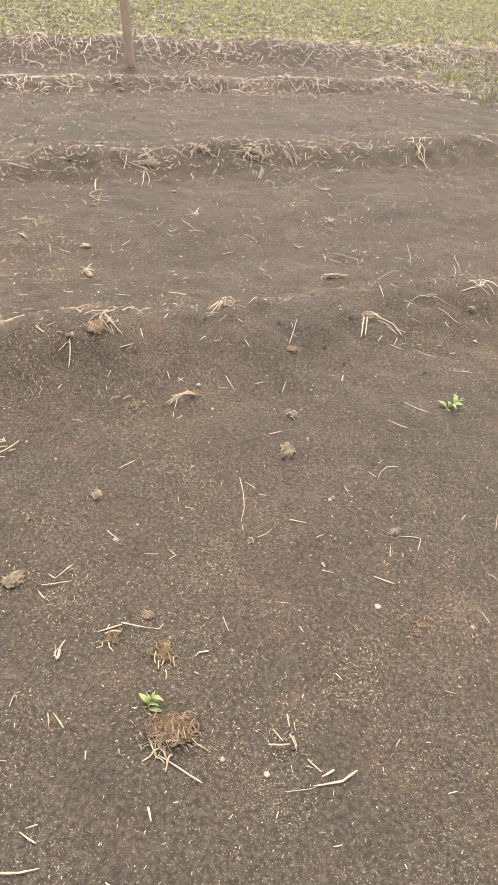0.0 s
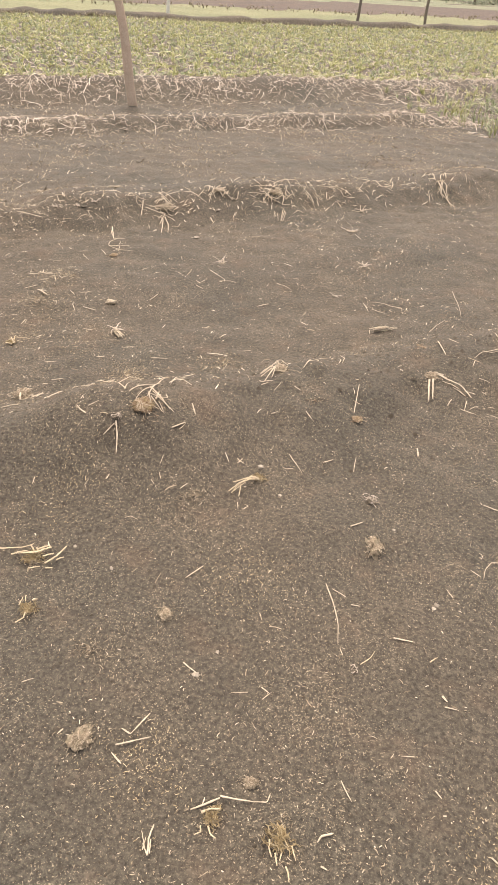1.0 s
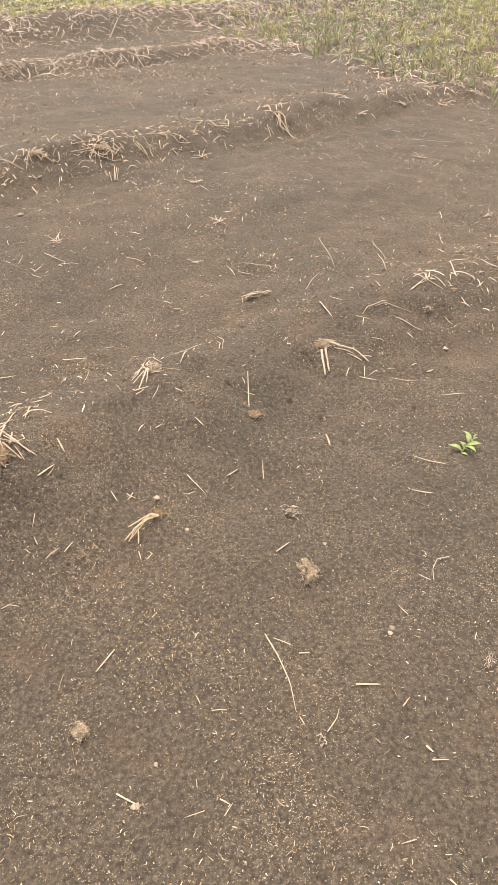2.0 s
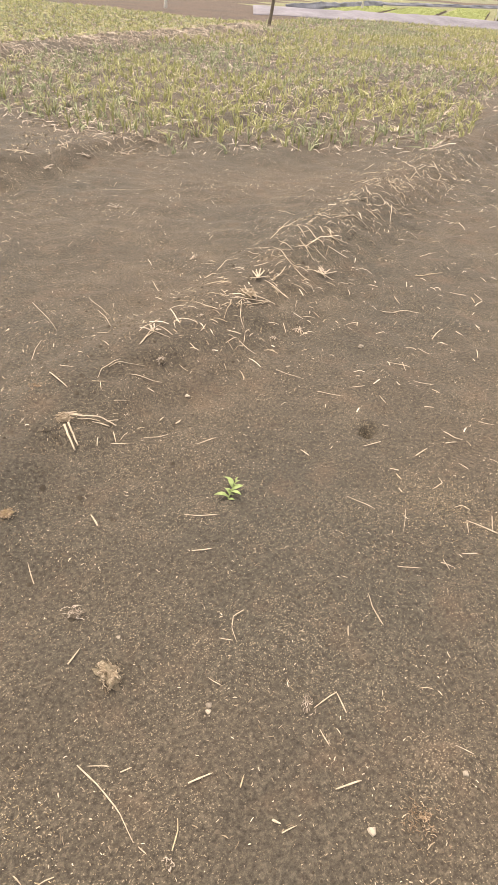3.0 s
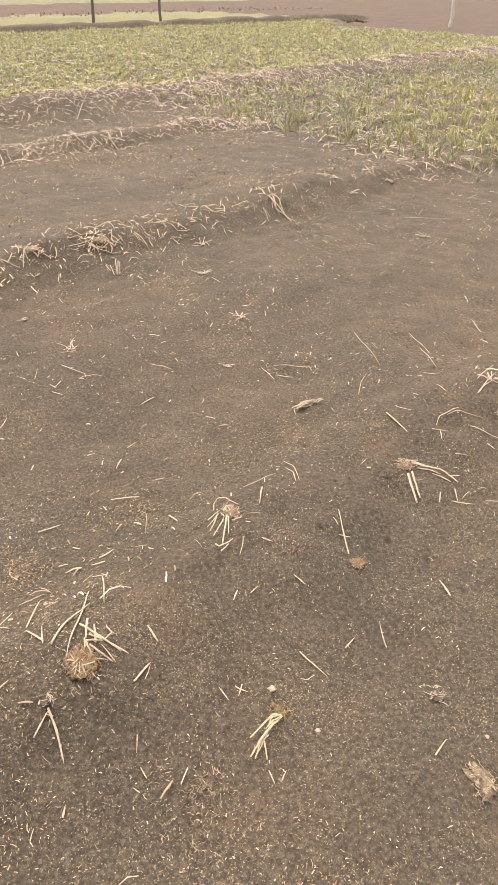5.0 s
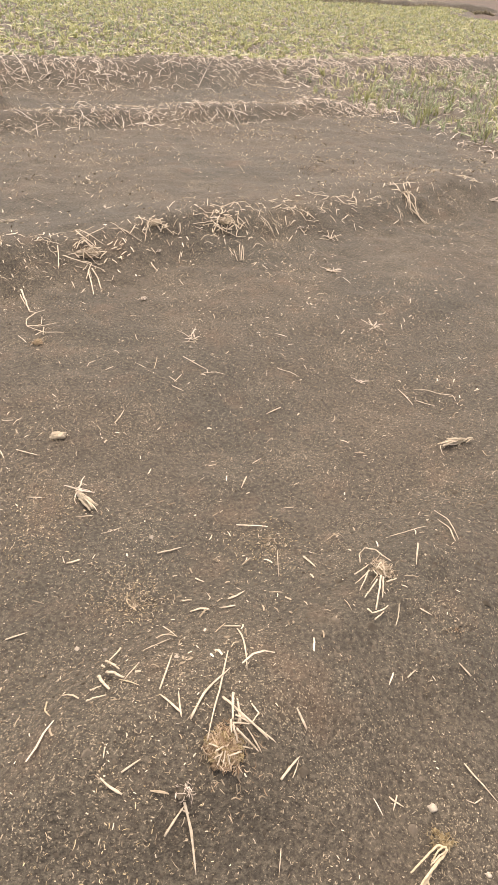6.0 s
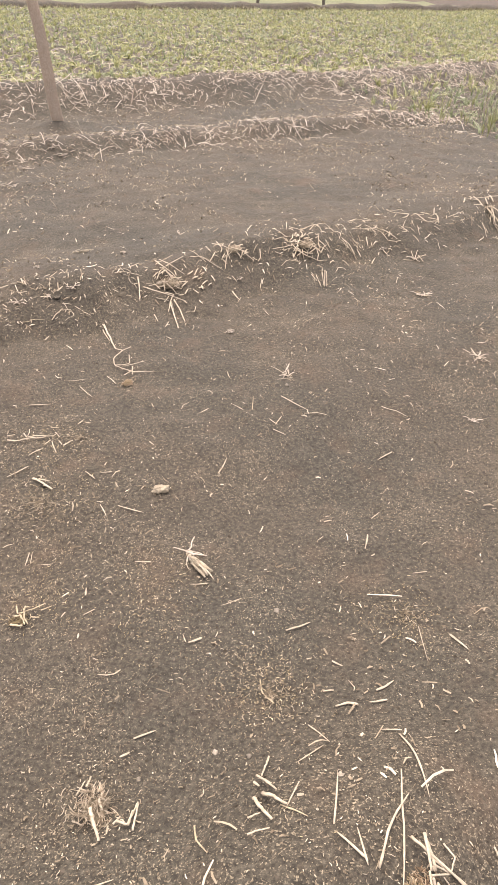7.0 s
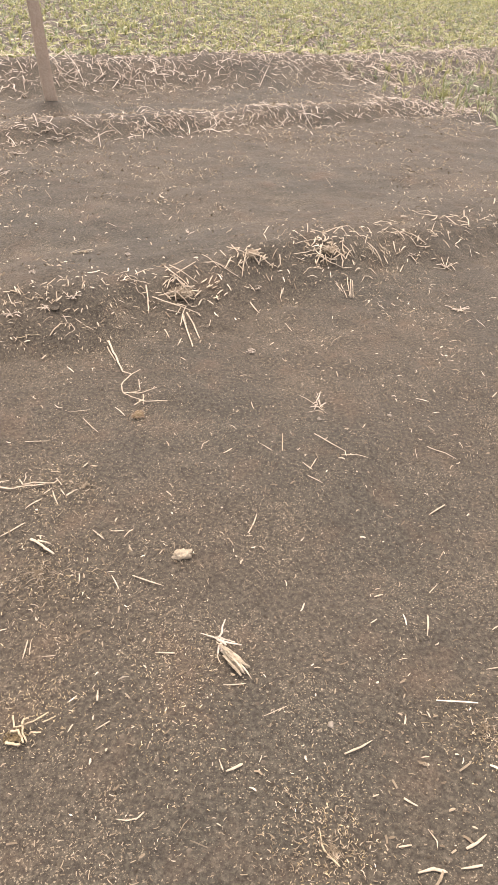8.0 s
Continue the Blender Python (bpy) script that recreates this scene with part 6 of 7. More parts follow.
held_stalk(held, 0.0026, (-0.487, 1.298, 0.006), (-0.420, 1.315, 0.015), (-0.396, 1.327, 0.020))
held_stalk(held, 0.0042, (-0.377, 1.296, 0.020), (-0.363, 1.300, 0.025), (-0.342, 1.326, 0.012))
held_stalk(held, 0.0040, (-0.376, 1.306, 0.020), (-0.359, 1.320, 0.020), (-0.348, 1.331, 0.010))
held_stalk(held, 0.0032, (-0.352, 1.290, 0.015), (-0.328, 1.310, 0.006))
held_stalk(held, 0.0036, (-0.337, 1.269, 0.012), (-0.315, 1.295, 0.012), (-0.303, 1.339, 0.006))
held_stalk(held, 0.0030, (-0.313, 1.289, 0.006), (-0.295, 1.302, 0.006))
held_stalk(held, 0.0030, (-0.449, 1.289, 0.006), (-0.415, 1.303, 0.015), (-0.377, 1.298, 0.020))
held_stalk(held, 0.0026, (-0.375, 1.239, 0.006), (-0.375, 1.244, 0.015), (-0.346, 1.257, 0.012))
held_stalk(held, 0.0030, (-0.424, 1.298, 0.010), (-0.381, 1.295, 0.020))
held_stalk(held, 0.0026, (-0.406, 1.327, 0.015), (-0.382, 1.301, 0.020))
held_stalk(held, 0.0034, (-0.379, 1.311, 0.025), (-0.369, 1.298, 0.015))
held_stalk(held, 0.0030, (-0.331, 1.259, 0.006), (-0.312, 1.261, 0.006))
held = stalk_group("straw_tuft", (-0.316, 1.116), "yellow", 0.026, "small yellow root clump with a few bent strands")
held_stalk(held, 0.0024, (-0.328, 1.069, 0.006), (-0.311, 1.083, 0.010), (-0.312, 1.097, 0.015))
held_stalk(held, 0.0020, (-0.340, 1.157, 0.006), (-0.331, 1.135, 0.010))
held_stalk(held, 0.0020, (-0.345, 1.124, 0.006), (-0.344, 1.149, 0.008))
held_stalk(held, 0.0022, (-0.315, 1.143, 0.006), (-0.305, 1.150, 0.006))
held = stalk_group("straw_sprig", (0.150, 0.647), None, 0.02, "small upright sprig of bleached stems")
held_stalk(held, 0.0026, (0.156, 0.626, 0.006), (0.151, 0.653, 0.010), (0.152, 0.682, 0.006))
held_stalk(held, 0.0018, (0.156, 0.626, 0.006), (0.141, 0.646, 0.006))
held_stalk(held, 0.0018, (0.159, 0.630, 0.006), (0.155, 0.654, 0.010))
held_stalk(held, 0.0014, (0.149, 0.635, 0.006), (0.132, 0.668, 0.006))
held = stalk_group("straw_tuft", (0.263, 0.718), "yellow", 0.022, "small yellow root knot with two bent straws")
held_stalk(held, 0.0020, (0.243, 0.697, 0.010), (0.246, 0.687, 0.006), (0.234, 0.680, 0.006))
held_stalk(held, 0.0022, (0.258, 0.698, 0.010), (0.265, 0.686, 0.006), (0.277, 0.680, 0.006))
held_stalk(held, 0.0026, (0.239, 0.722, 0.006), (0.257, 0.729, 0.012), (0.275, 0.734, 0.006))
held = stalk_group("straw_tuft", (0.399, 0.697), "yellow", 0.032, "yellow root clump with short hanging strands")
held_stalk(held, 0.0022, (0.381, 0.691, 0.012), (0.383, 0.675, 0.008), (0.389, 0.663, 0.006))
held_stalk(held, 0.0024, (0.395, 0.670, 0.010), (0.401, 0.649, 0.006))
held_stalk(held, 0.0020, (0.407, 0.672, 0.010), (0.405, 0.659, 0.006))
held_stalk(held, 0.0016, (0.425, 0.689, 0.008), (0.435, 0.665, 0.006))
held_stalk(held, 0.0022, (0.417, 0.651, 0.006), (0.423, 0.642, 0.006), (0.427, 0.625, 0.006))
dry_stalk(0.0030, (0.473, 0.708), (0.479, 0.721), (0.503, 0.731))
dry_stalk(0.0022, (0.483, 0.668), (0.496, 0.663))
dry_stalk(0.0030, (2.989, 2.884), (3.027, 2.806))
dry_stalk(0.0032, (3.104, 2.818), (3.074, 2.730))
dry_stalk(0.0028, (3.051, 2.789), (3.012, 2.726))
dry_stalk(0.0030, (2.973, 1.997), (3.110, 2.071))
dry_stalk(0.0036, (2.688, 2.534), (2.686, 2.489))
dry_stalk(0.0032, (2.533, 2.472), (2.553, 2.449))
dry_stalk(0.0028, (2.948, 2.066), (2.993, 2.025))
dry_stalk(0.0028, (2.817, 2.533), (2.791, 2.476))
dry_stalk(0.0026, (4.100, 3.576), (4.031, 3.573))
dry_stalk(0.0036, (4.968, 3.515), (5.107, 3.550))
dry_stalk(0.0026, (3.686, 3.202), (3.860, 3.262))
dry_stalk(0.0020, (1.205, 3.384), (1.208, 3.301), (1.188, 3.170))
dry_stalk(0.0026, (1.117, 3.145), (1.149, 3.091))
dry_stalk(0.0026, (1.068, 2.926), (1.067, 2.852))
dry_stalk(0.0034, (1.188, 2.832), (1.233, 2.874), (1.286, 2.903))
dry_stalk(0.0028, (1.120, 2.599), (1.138, 2.575))
dry_stalk(0.0024, (0.923, 2.642), (0.977, 2.639))
dry_stalk(0.0024, (0.951, 2.634), (0.938, 2.589))
dry_stalk(0.0028, (0.817, 2.497), (0.854, 2.489), (0.884, 2.464))
dry_stalk(0.0030, (0.859, 2.470), (0.906, 2.430))
dry_stalk(0.0026, (0.848, 2.382), (0.831, 2.346))
dry_stalk(0.0028, (1.088, 2.417), (1.113, 2.433))
dry_stalk(0.0040, (1.141, 2.396), (1.170, 2.410))
dry_stalk(0.0030, (1.568, 2.804), (1.638, 2.833))
dry_stalk(0.0028, (1.485, 2.877), (1.530, 2.919))
dry_stalk(0.0020, (1.661, 2.804), (1.698, 2.861), (1.752, 2.898))
dry_stalk(0.0028, (2.005, 1.919), (2.013, 1.874), (2.038, 1.850))
dry_stalk(0.0026, (1.963, 1.865), (2.010, 1.851))
dry_stalk(0.0028, (2.057, 2.080), (2.075, 2.050))
dry_stalk(0.0030, (1.688, 1.850), (1.711, 1.828))
dry_stalk(0.0028, (1.691, 1.820), (1.686, 1.787))
dry_stalk(0.0026, (1.647, 1.755), (1.642, 1.732))
held = stalk_group("straw_tuft", (-0.772, 2.044), "tan", 0.045, "thick cut stem stubs with split pale sheaths")
held_stalk(held, 0.0046, (-0.777, 2.032, 0.012), (-0.763, 2.005, 0.012), (-0.751, 1.982, 0.004))
held_stalk(held, 0.0053, (-0.782, 2.042, 0.016), (-0.773, 2.025, 0.014))
held_stalk(held, 0.0036, (-0.768, 2.057, 0.020), (-0.756, 2.037, 0.012))
held_stalk(held, 0.0028, (-0.801, 2.091, 0.006), (-0.795, 2.111, 0.006))
held_stalk(held, 0.0020, (-0.817, 2.074, 0.006), (-0.806, 2.104, 0.006))
held_stalk(held, 0.0024, (-0.731, 2.010, 0.006), (-0.719, 2.023, 0.010))
held_stalk(held, 0.0028, (-0.726, 2.015, 0.010), (-0.704, 2.005, 0.008), (-0.692, 2.053, 0.006))
held_stalk(held, 0.0028, (-0.692, 1.994, 0.006), (-0.690, 2.045, 0.012))
held_stalk(held, 0.0024, (-0.702, 2.005, 0.006), (-0.699, 2.033, 0.010))
held_stalk(held, 0.0022, (-0.772, 2.092, 0.015), (-0.761, 2.061, 0.020))
held_stalk(held, 0.0022, (-0.814, 2.048, 0.006), (-0.813, 2.064, 0.006))
held_stalk(held, 0.0022, (-0.812, 2.025, 0.006), (-0.791, 2.015, 0.006))
held = stalk_group("straw_tangle", (-0.462, 2.026), None, 0.02, "little heap of broken straws and leaf on soil")
held_stalk(held, 0.0026, (-0.448, 2.118, 0.006), (-0.457, 2.092, 0.008), (-0.464, 2.067, 0.012))
held_stalk(held, 0.0028, (-0.473, 2.073, 0.010), (-0.457, 2.051, 0.015), (-0.439, 2.035, 0.006))
held_stalk(held, 0.0040, (-0.464, 2.029, 0.010), (-0.451, 2.022, 0.012), (-0.424, 1.999, 0.006))
held_stalk(held, 0.0044, (-0.480, 2.024, 0.008), (-0.465, 1.999, 0.008), (-0.450, 1.976, 0.006))
held_stalk(held, 0.0030, (-0.478, 2.056, 0.010), (-0.470, 2.044, 0.012))
held_stalk(held, 0.0026, (-0.467, 2.062, 0.012), (-0.448, 2.048, 0.010))
held_stalk(held, 0.0020, (-0.490, 1.952, 0.006), (-0.473, 1.958, 0.008), (-0.453, 1.960, 0.006))
held_stalk(held, 0.0022, (-0.489, 1.986, 0.006), (-0.468, 1.993, 0.008))
held = stalk_group("straw_tangle", (-1.182, 3.199), None, 0.02, "long dry stalk with short side shoots on soil")
held_stalk(held, 0.0024, (-1.304, 3.222, 0.006), (-1.275, 3.218, 0.010))
held_stalk(held, 0.0034, (-1.297, 3.199, 0.006), (-1.261, 3.187, 0.006), (-1.224, 3.192, 0.010), (-1.171, 3.209, 0.006))
held_stalk(held, 0.0028, (-1.248, 3.227, 0.006), (-1.228, 3.197, 0.012), (-1.203, 3.212, 0.010), (-1.145, 3.211, 0.008), (-1.138, 3.229, 0.006))
held_stalk(held, 0.0026, (-1.119, 3.183, 0.006), (-1.104, 3.162, 0.008))
held_stalk(held, 0.0034, (-1.099, 3.161, 0.006), (-1.074, 3.185, 0.012))
held_stalk(held, 0.0024, (-1.164, 3.171, 0.006), (-1.147, 3.188, 0.010))
held_stalk(held, 0.0022, (-1.143, 3.230, 0.010), (-1.122, 3.205, 0.006))
held = stalk_group("leaf_sheath", (-1.116, 2.977), None, 0.02, "split dry leaf sheath lying on soil")
held_stalk(held, 0.0050, (-1.156, 3.001, 0.004), (-1.127, 2.983, 0.006), (-1.085, 2.950, 0.006))
held_stalk(held, 0.0034, (-1.137, 2.995, 0.006), (-1.100, 2.983, 0.008))
held_stalk(held, 0.0026, (-1.114, 2.970, 0.006), (-1.091, 2.955, 0.008))
held = stalk_group("straw_tuft", (-1.056, 2.499), "yellow", 0.02, "small yellow tuft of curled straw on soil")
held_stalk(held, 0.0024, (-1.074, 2.539, 0.006), (-1.061, 2.510, 0.012), (-1.025, 2.522, 0.015), (-1.002, 2.547, 0.006))
held_stalk(held, 0.0034, (-1.068, 2.502, 0.012), (-1.051, 2.503, 0.015), (-1.035, 2.481, 0.006))
held_stalk(held, 0.0030, (-1.045, 2.518, 0.015), (-1.043, 2.501, 0.012), (-1.030, 2.483, 0.006))
held_stalk(held, 0.0030, (-1.045, 2.512, 0.020), (-1.044, 2.524, 0.020), (-1.037, 2.529, 0.012))
held_stalk(held, 0.0040, (-1.073, 2.482, 0.006), (-1.041, 2.477, 0.006))
held_stalk(held, 0.0026, (-1.029, 2.500, 0.006), (-1.025, 2.502, 0.010), (-1.007, 2.503, 0.006))
held_stalk(held, 0.0020, (-1.008, 2.525, 0.006), (-0.985, 2.539, 0.006))
held = stalk_group("straw_sprig", (0.738, 0.551), "dark", 0.018, "splayed stub of pale split sheaths on soil")
held_stalk(held, 0.0026, (0.713, 0.611, 0.006), (0.722, 0.581, 0.010))
held_stalk(held, 0.0015, (0.730, 0.599, 0.006), (0.737, 0.579, 0.006))
held_stalk(held, 0.0021, (0.688, 0.570, 0.006), (0.713, 0.549, 0.010))
held_stalk(held, 0.0023, (0.684, 0.536, 0.006), (0.706, 0.539, 0.008), (0.729, 0.547, 0.010))
held_stalk(held, 0.0026, (0.725, 0.566, 0.012), (0.737, 0.552, 0.014), (0.745, 0.540, 0.006))
held_stalk(held, 0.0015, (0.734, 0.563, 0.014), (0.745, 0.546, 0.010))
dry_stalk(0.0020, (-0.582, 1.997), (-0.576, 1.963), (-0.555, 1.930))
dry_stalk(0.0028, (-1.081, 3.291), (-1.070, 3.311))
dry_stalk(0.0034, (-0.907, 2.575), (-0.910, 2.599))
dry_stalk(0.0016, (-0.263, 2.330), (-0.254, 2.307), (-0.258, 2.293))
husk_chunk(-0.668, 2.722, -0.583, 2.634, 0.0085, 12, "frayed chunk of dry stem on soil")
husk_chunk(0.65, 3.03, 0.51, 2.98, 0.009, 14, "short frayed log of dry stem on soil")
husk_chunk(-1.45, 4.76, -1.34, 4.84, 0.006, 7, "broad dry leaf lying above the ridge")
nut = part("husk_lump", lumpy(0.019, 0.55, 4.4, 3, 0.5), HUSK)
nut.matrix_basis = pose(-0.762, 2.975, float(land(-0.762, 2.975)) + 0.008, 0, 0, 20) @ Matrix.Diagonal((1.35, 0.8, 1, 1))
tagged(nut, "pale lumpy piece of dry husk on soil", "husk")
held = stalk_group("straw_tuft", (-0.231, 1.841), "yellow", 0.03, "old stubble with crossed stalks on a golden root")
held_stalk(held, 0.0036, (-0.213, 1.938, 0.030), (-0.215, 1.906, 0.030), (-0.215, 1.883, 0.030))
held_stalk(held, 0.0030, (-0.232, 1.937, 0.012), (-0.220, 1.922, 0.020), (-0.181, 1.889, 0.025), (-0.146, 1.873, 0.008))
held_stalk(held, 0.0020, (-0.176, 1.937, 0.006), (-0.164, 1.915, 0.012), (-0.178, 1.891, 0.020))
held_stalk(held, 0.0022, (-0.215, 1.878, 0.030), (-0.180, 1.888, 0.020))
held_stalk(held, 0.0022, (-0.209, 1.893, 0.030), (-0.182, 1.889, 0.020))
held_stalk(held, 0.0026, (-0.218, 1.884, 0.030), (-0.217, 1.862, 0.030))
held_stalk(held, 0.0028, (-0.207, 1.869, 0.030), (-0.176, 1.856, 0.012), (-0.165, 1.852, 0.006))
held_stalk(held, 0.0022, (-0.205, 1.849, 0.015), (-0.177, 1.852, 0.010))
held_stalk(held, 0.0028, (-0.215, 1.873, 0.035), (-0.205, 1.853, 0.020))
held_stalk(held, 0.0022, (-0.244, 1.835, 0.020), (-0.231, 1.838, 0.030))
held_stalk(held, 0.0020, (-0.242, 1.812, 0.012), (-0.233, 1.829, 0.030))
held_stalk(held, 0.0022, (-0.231, 1.814, 0.015), (-0.228, 1.831, 0.030))
held_stalk(held, 0.0020, (-0.217, 1.811, 0.012), (-0.224, 1.826, 0.030))
held_stalk(held, 0.0022, (-0.199, 1.838, 0.020), (-0.221, 1.823, 0.030))
held_stalk(held, 0.0018, (-0.256, 1.850, 0.012), (-0.240, 1.840, 0.025))
held_stalk(held, 0.0018, (-0.247, 1.827, 0.012), (-0.235, 1.828, 0.025))

# the post at the bank, and the poles of the plots behind
pole(-2.26, 7.97, 2.5, 0.05, -0.3, -0.1, WOOD, "weathered wooden post at the foot of the bank", "wooden_post", 0.35)


# the seedlings nearest the bare soil, each a plant of its own
def seedling_thing(height, blades, material, seed):
    r = random.Random(seed)
    ob = strand_part("seedling", np.array([[[0, 0, -0.02], [0, 0, 0.01], [0.002, 0, 0.03]]]), np.array([[0.006, 0.006, 0.004]]), material)
    for i in range(blades):
        a, out, h = r.uniform(0, 6.3), abs(r.gauss(0, 0.6)), height * r.uniform(0.6, 1.1)
        s = np.linspace(0, 1, 5)
        p = np.stack([h * math.cos(a) * out * s ** 2, h * math.sin(a) * out * s ** 2, 0.01 + h * (s - 0.25 * out * s ** 2)], -1)
        strand_part("blade", p[None], np.array([[0.0035, 0.0045, 0.0045, 0.003, 0.0008]]), material, ob, sides=3, flat=0.3)
    return tagged(ob, "young grassy green seedling in straw mulch", "seedling", "seedlings at the plot's edge")


kinds = [seedling_thing(0.24, 9, CROP_LIT, 1), seedling_thing(0.2, 8, CROP_LIT, 2), seedling_thing(0.17, 8, CROP, 3), seedling_thing(0.26, 10, CROP_LIT, 4)]
edge = random.Random(11)
spots = []
for i in range(150):
    v = edge.uniform(-0.6, 7.6)
    u = float(plot_edge(v)) + abs(edge.gauss(0.05, 0.7))
    if abs(v - 1.75) > 0.3:
        spots.append(to_xy(u, v))
for i, (x, y) in enumerate(spots):
    m = pose(x, y, float(land(x, y)), 0, 0, edge.uniform(0, 360))
    if i < 4:
        kinds[i].matrix_basis = m
    else:
        copy_thing(kinds[i % 4], m @ Matrix.Scale(edge.uniform(0.5, 0.9), 4))

# strands still holding to the nearer root clumps
straw_tuft("straw_tuft", 0.476, 0.505, -100, 50, 7, 0.06, 0.003, 0.014, "rusty root tuft with short dry stalks", root="rusty", root_size=0.05, material=BROWN_STALK)

# ---------------------------------------------------------------- distance
pole(11.6, 18.7, 2.4, 0.045, 0.25, -0.1, POLE, "dark leaning wooden pole at the corner of the plot")
pole(12.0, 26.5, 2.2, 0.06, 0.03, 0.0, PALE_POLE, "pale upright pole in the brown field")
pole(-7.5, 27.8, 2.3, 0.06, 0.0, 0.0, PALE_POLE, "pale upright pole behind the higher plot")
pole(-0.5, 25.2, 2.2, 0.045, 0.25, 0.0, POLE, "dark leaning pole behind the higher plot")
pole(1.9, 29.0, 2.6, 0.05, 0.02, 0.0, POLE, "dark upright pole behind the higher plot")
pole(23.8, 29.9, 1.5, 0.05, 0.03, 0.0, PALE_POLE, "thin pale stake by the seed beds")
pole(28.2, 25.5, 0.9, 0.04, 0.02, 0.0, PALE_POLE, "thin pale stake by the seed beds")
pole(35.7, 51.6, 2.6, 0.09, 0.05, 0.0, PALE_POLE, "pale pole by the far track")
pole(33.9, 64.5, 2.8, 0.1, 0.05, 0.0, PALE_POLE, "pale pole by the far track")
pole(53.2, 68.3, 3.6, 0.13, 0.3, 0.0, PALE_POLE, "pale leaning pole by the far track")
pole(57.5, 61.4, 3.0, 0.12, 0.05, 0.0, PALE_POLE, "pale pole by the far track")
pole(55.9, 52.3, 3.4, 0.12, 0.25, 0.0, POLE, "grey leaning pole by the far track")


def along(p, q):
    """Place in the seed-bed frame: p away along the beds, q across them."""
    return 0.749 * p - 0.663 * q, 0.663 * p + 0.749 * q


def sheet_strip(name, a, b, foot, top, lean, material, label, seed):
    """A creased plastic sheet held up along a line from a to b."""
    n, m = 90, 7
    verts, faces = [], []
    dx, dy = b[0] - a[0], b[1] - a[1]
    ln = math.hypot(dx, dy)
    ox, oy = -dy / ln, dx / ln
    for i in range(n + 1):
        s = i / n
        x, y = a[0] + dx * s, a[1] + dy * s
        hh = top * (0.8 + 0.4 * float(lattice(s * ln * 0.45, 0.5, seed)))
        for j in range(m + 1):
            t = j / m
            w = 0.1 * (float(lattice(s * ln * 1.7, t * 2.5, seed + 1)) - 0.5)
            back = lean * t + w
            gx, gy = x + ox * back, y + oy * back
            verts.append((gx, gy, float(land(gx, gy)) + foot + hh * (t ** 0.8) + 0.05 * (float(lattice(s * ln * 2.3, t * 3, seed + 2)) - 0.5) * (1 if j else 0)))
    for i in range(n):
        for j in range(m):
            k = i * (m + 1) + j
            faces.append([k, k + m + 1, k + m + 2, k + 1])
    ob = mesh_object(name, verts, faces, material, smooth=True)
    md = ob.modifiers.new("thickness", "SOLIDIFY")
    md.thickness = 0.01
    return tagged(ob, label, "plastic sheet")


sheet_strip("plastic_sheet", (14.6, 24.6), (29.0, 16.5), 0.01, 0.27, 1.2, SHEET, "creased grey plastic sheet around the seed beds", 61)
sheet_strip("plastic_sheet", (17.4, 26.6), (28.5, 33.9), 0.01, 0.3, 0.12, DARK_SHEET, "dark plastic fence along the seed beds", 64)
sheet_strip("plastic_sheet", (30.0, 36.9), (56.0, 40.0), 0.01, 0.16, 0.12, DARK_SHEET, "dark plastic fence behind the seed beds", 67)


def seed_bed(p0, p1, q0, q1):
    """A raised bed thick with seedlings."""
    c = along((p0 + p1) / 2, (q0 + q1) / 2)
    bm = bmesh.new()
    bmesh.ops.create_cube(bm, size=1)
    for v in bm.verts:
        k = 0.96 if v.co.z > 0 else 1.0
        x, y = along((p0 + p1) / 2 + v.co.x * (p1 - p0) * k, (q0 + q1) / 2 + v.co.y * (q1 - q0) * k)
        v.co = Vector((x - c[0], y - c[1], (v.co.z + 0.5) * 0.11))
    bed = part("seed_bed", bm, FAR_SOIL)
    bed.location = (*c, float(land(*c)) - 0.03)
    n = int((p1 - p0) * (q1 - q0) * 260)
    pp, qq = rng.uniform(p0 + 0.1, p1 - 0.1, n), rng.uniform(q0 + 0.08, q1 - 0.08, n)
    x, y = along(pp, qq)
    h, a, lean = rng.uniform(0.05, 0.07, n), rng.uniform(0, 6.3, n), rng.uniform(0.03, 0.13, n)
    s = np.array([0, 0.55, 1.0])
    px = x[:, None] - c[0] + (lean * np.cos(a))[:, None] * s ** 2
    py = y[:, None] - c[1] + (lean * np.sin(a))[:, None] * s ** 2
    pz = 0.09 + h[:, None] * s
    v, f = ribbon_mesh(np.stack([px, py, pz], -1), 0.032 * np.ones((n, 1)) * np.array([0.9, 1, 0.3]), rng.uniform(-0.8, 0.8, n))
    mesh_object("foliage", v, f, NURSERY, bed, "dense bright green seedlings")
    return tagged(bed, "raised seed bed thick with bright green seedlings", "seed bed", "seed beds")


for p0, p1, q0, q1 in ((31.0, 42, 5.4, 7.6), (32.2, 45, 3.1, 5.2), (34.5, 49.5, 0.85, 2.8), (38.0, 55, -2.1, 0.5), (39.3, 60, -4.85, -2.4), (40.0, 63, -7.6, -5.1)):
    seed_bed(p0, p1, q0, q1)


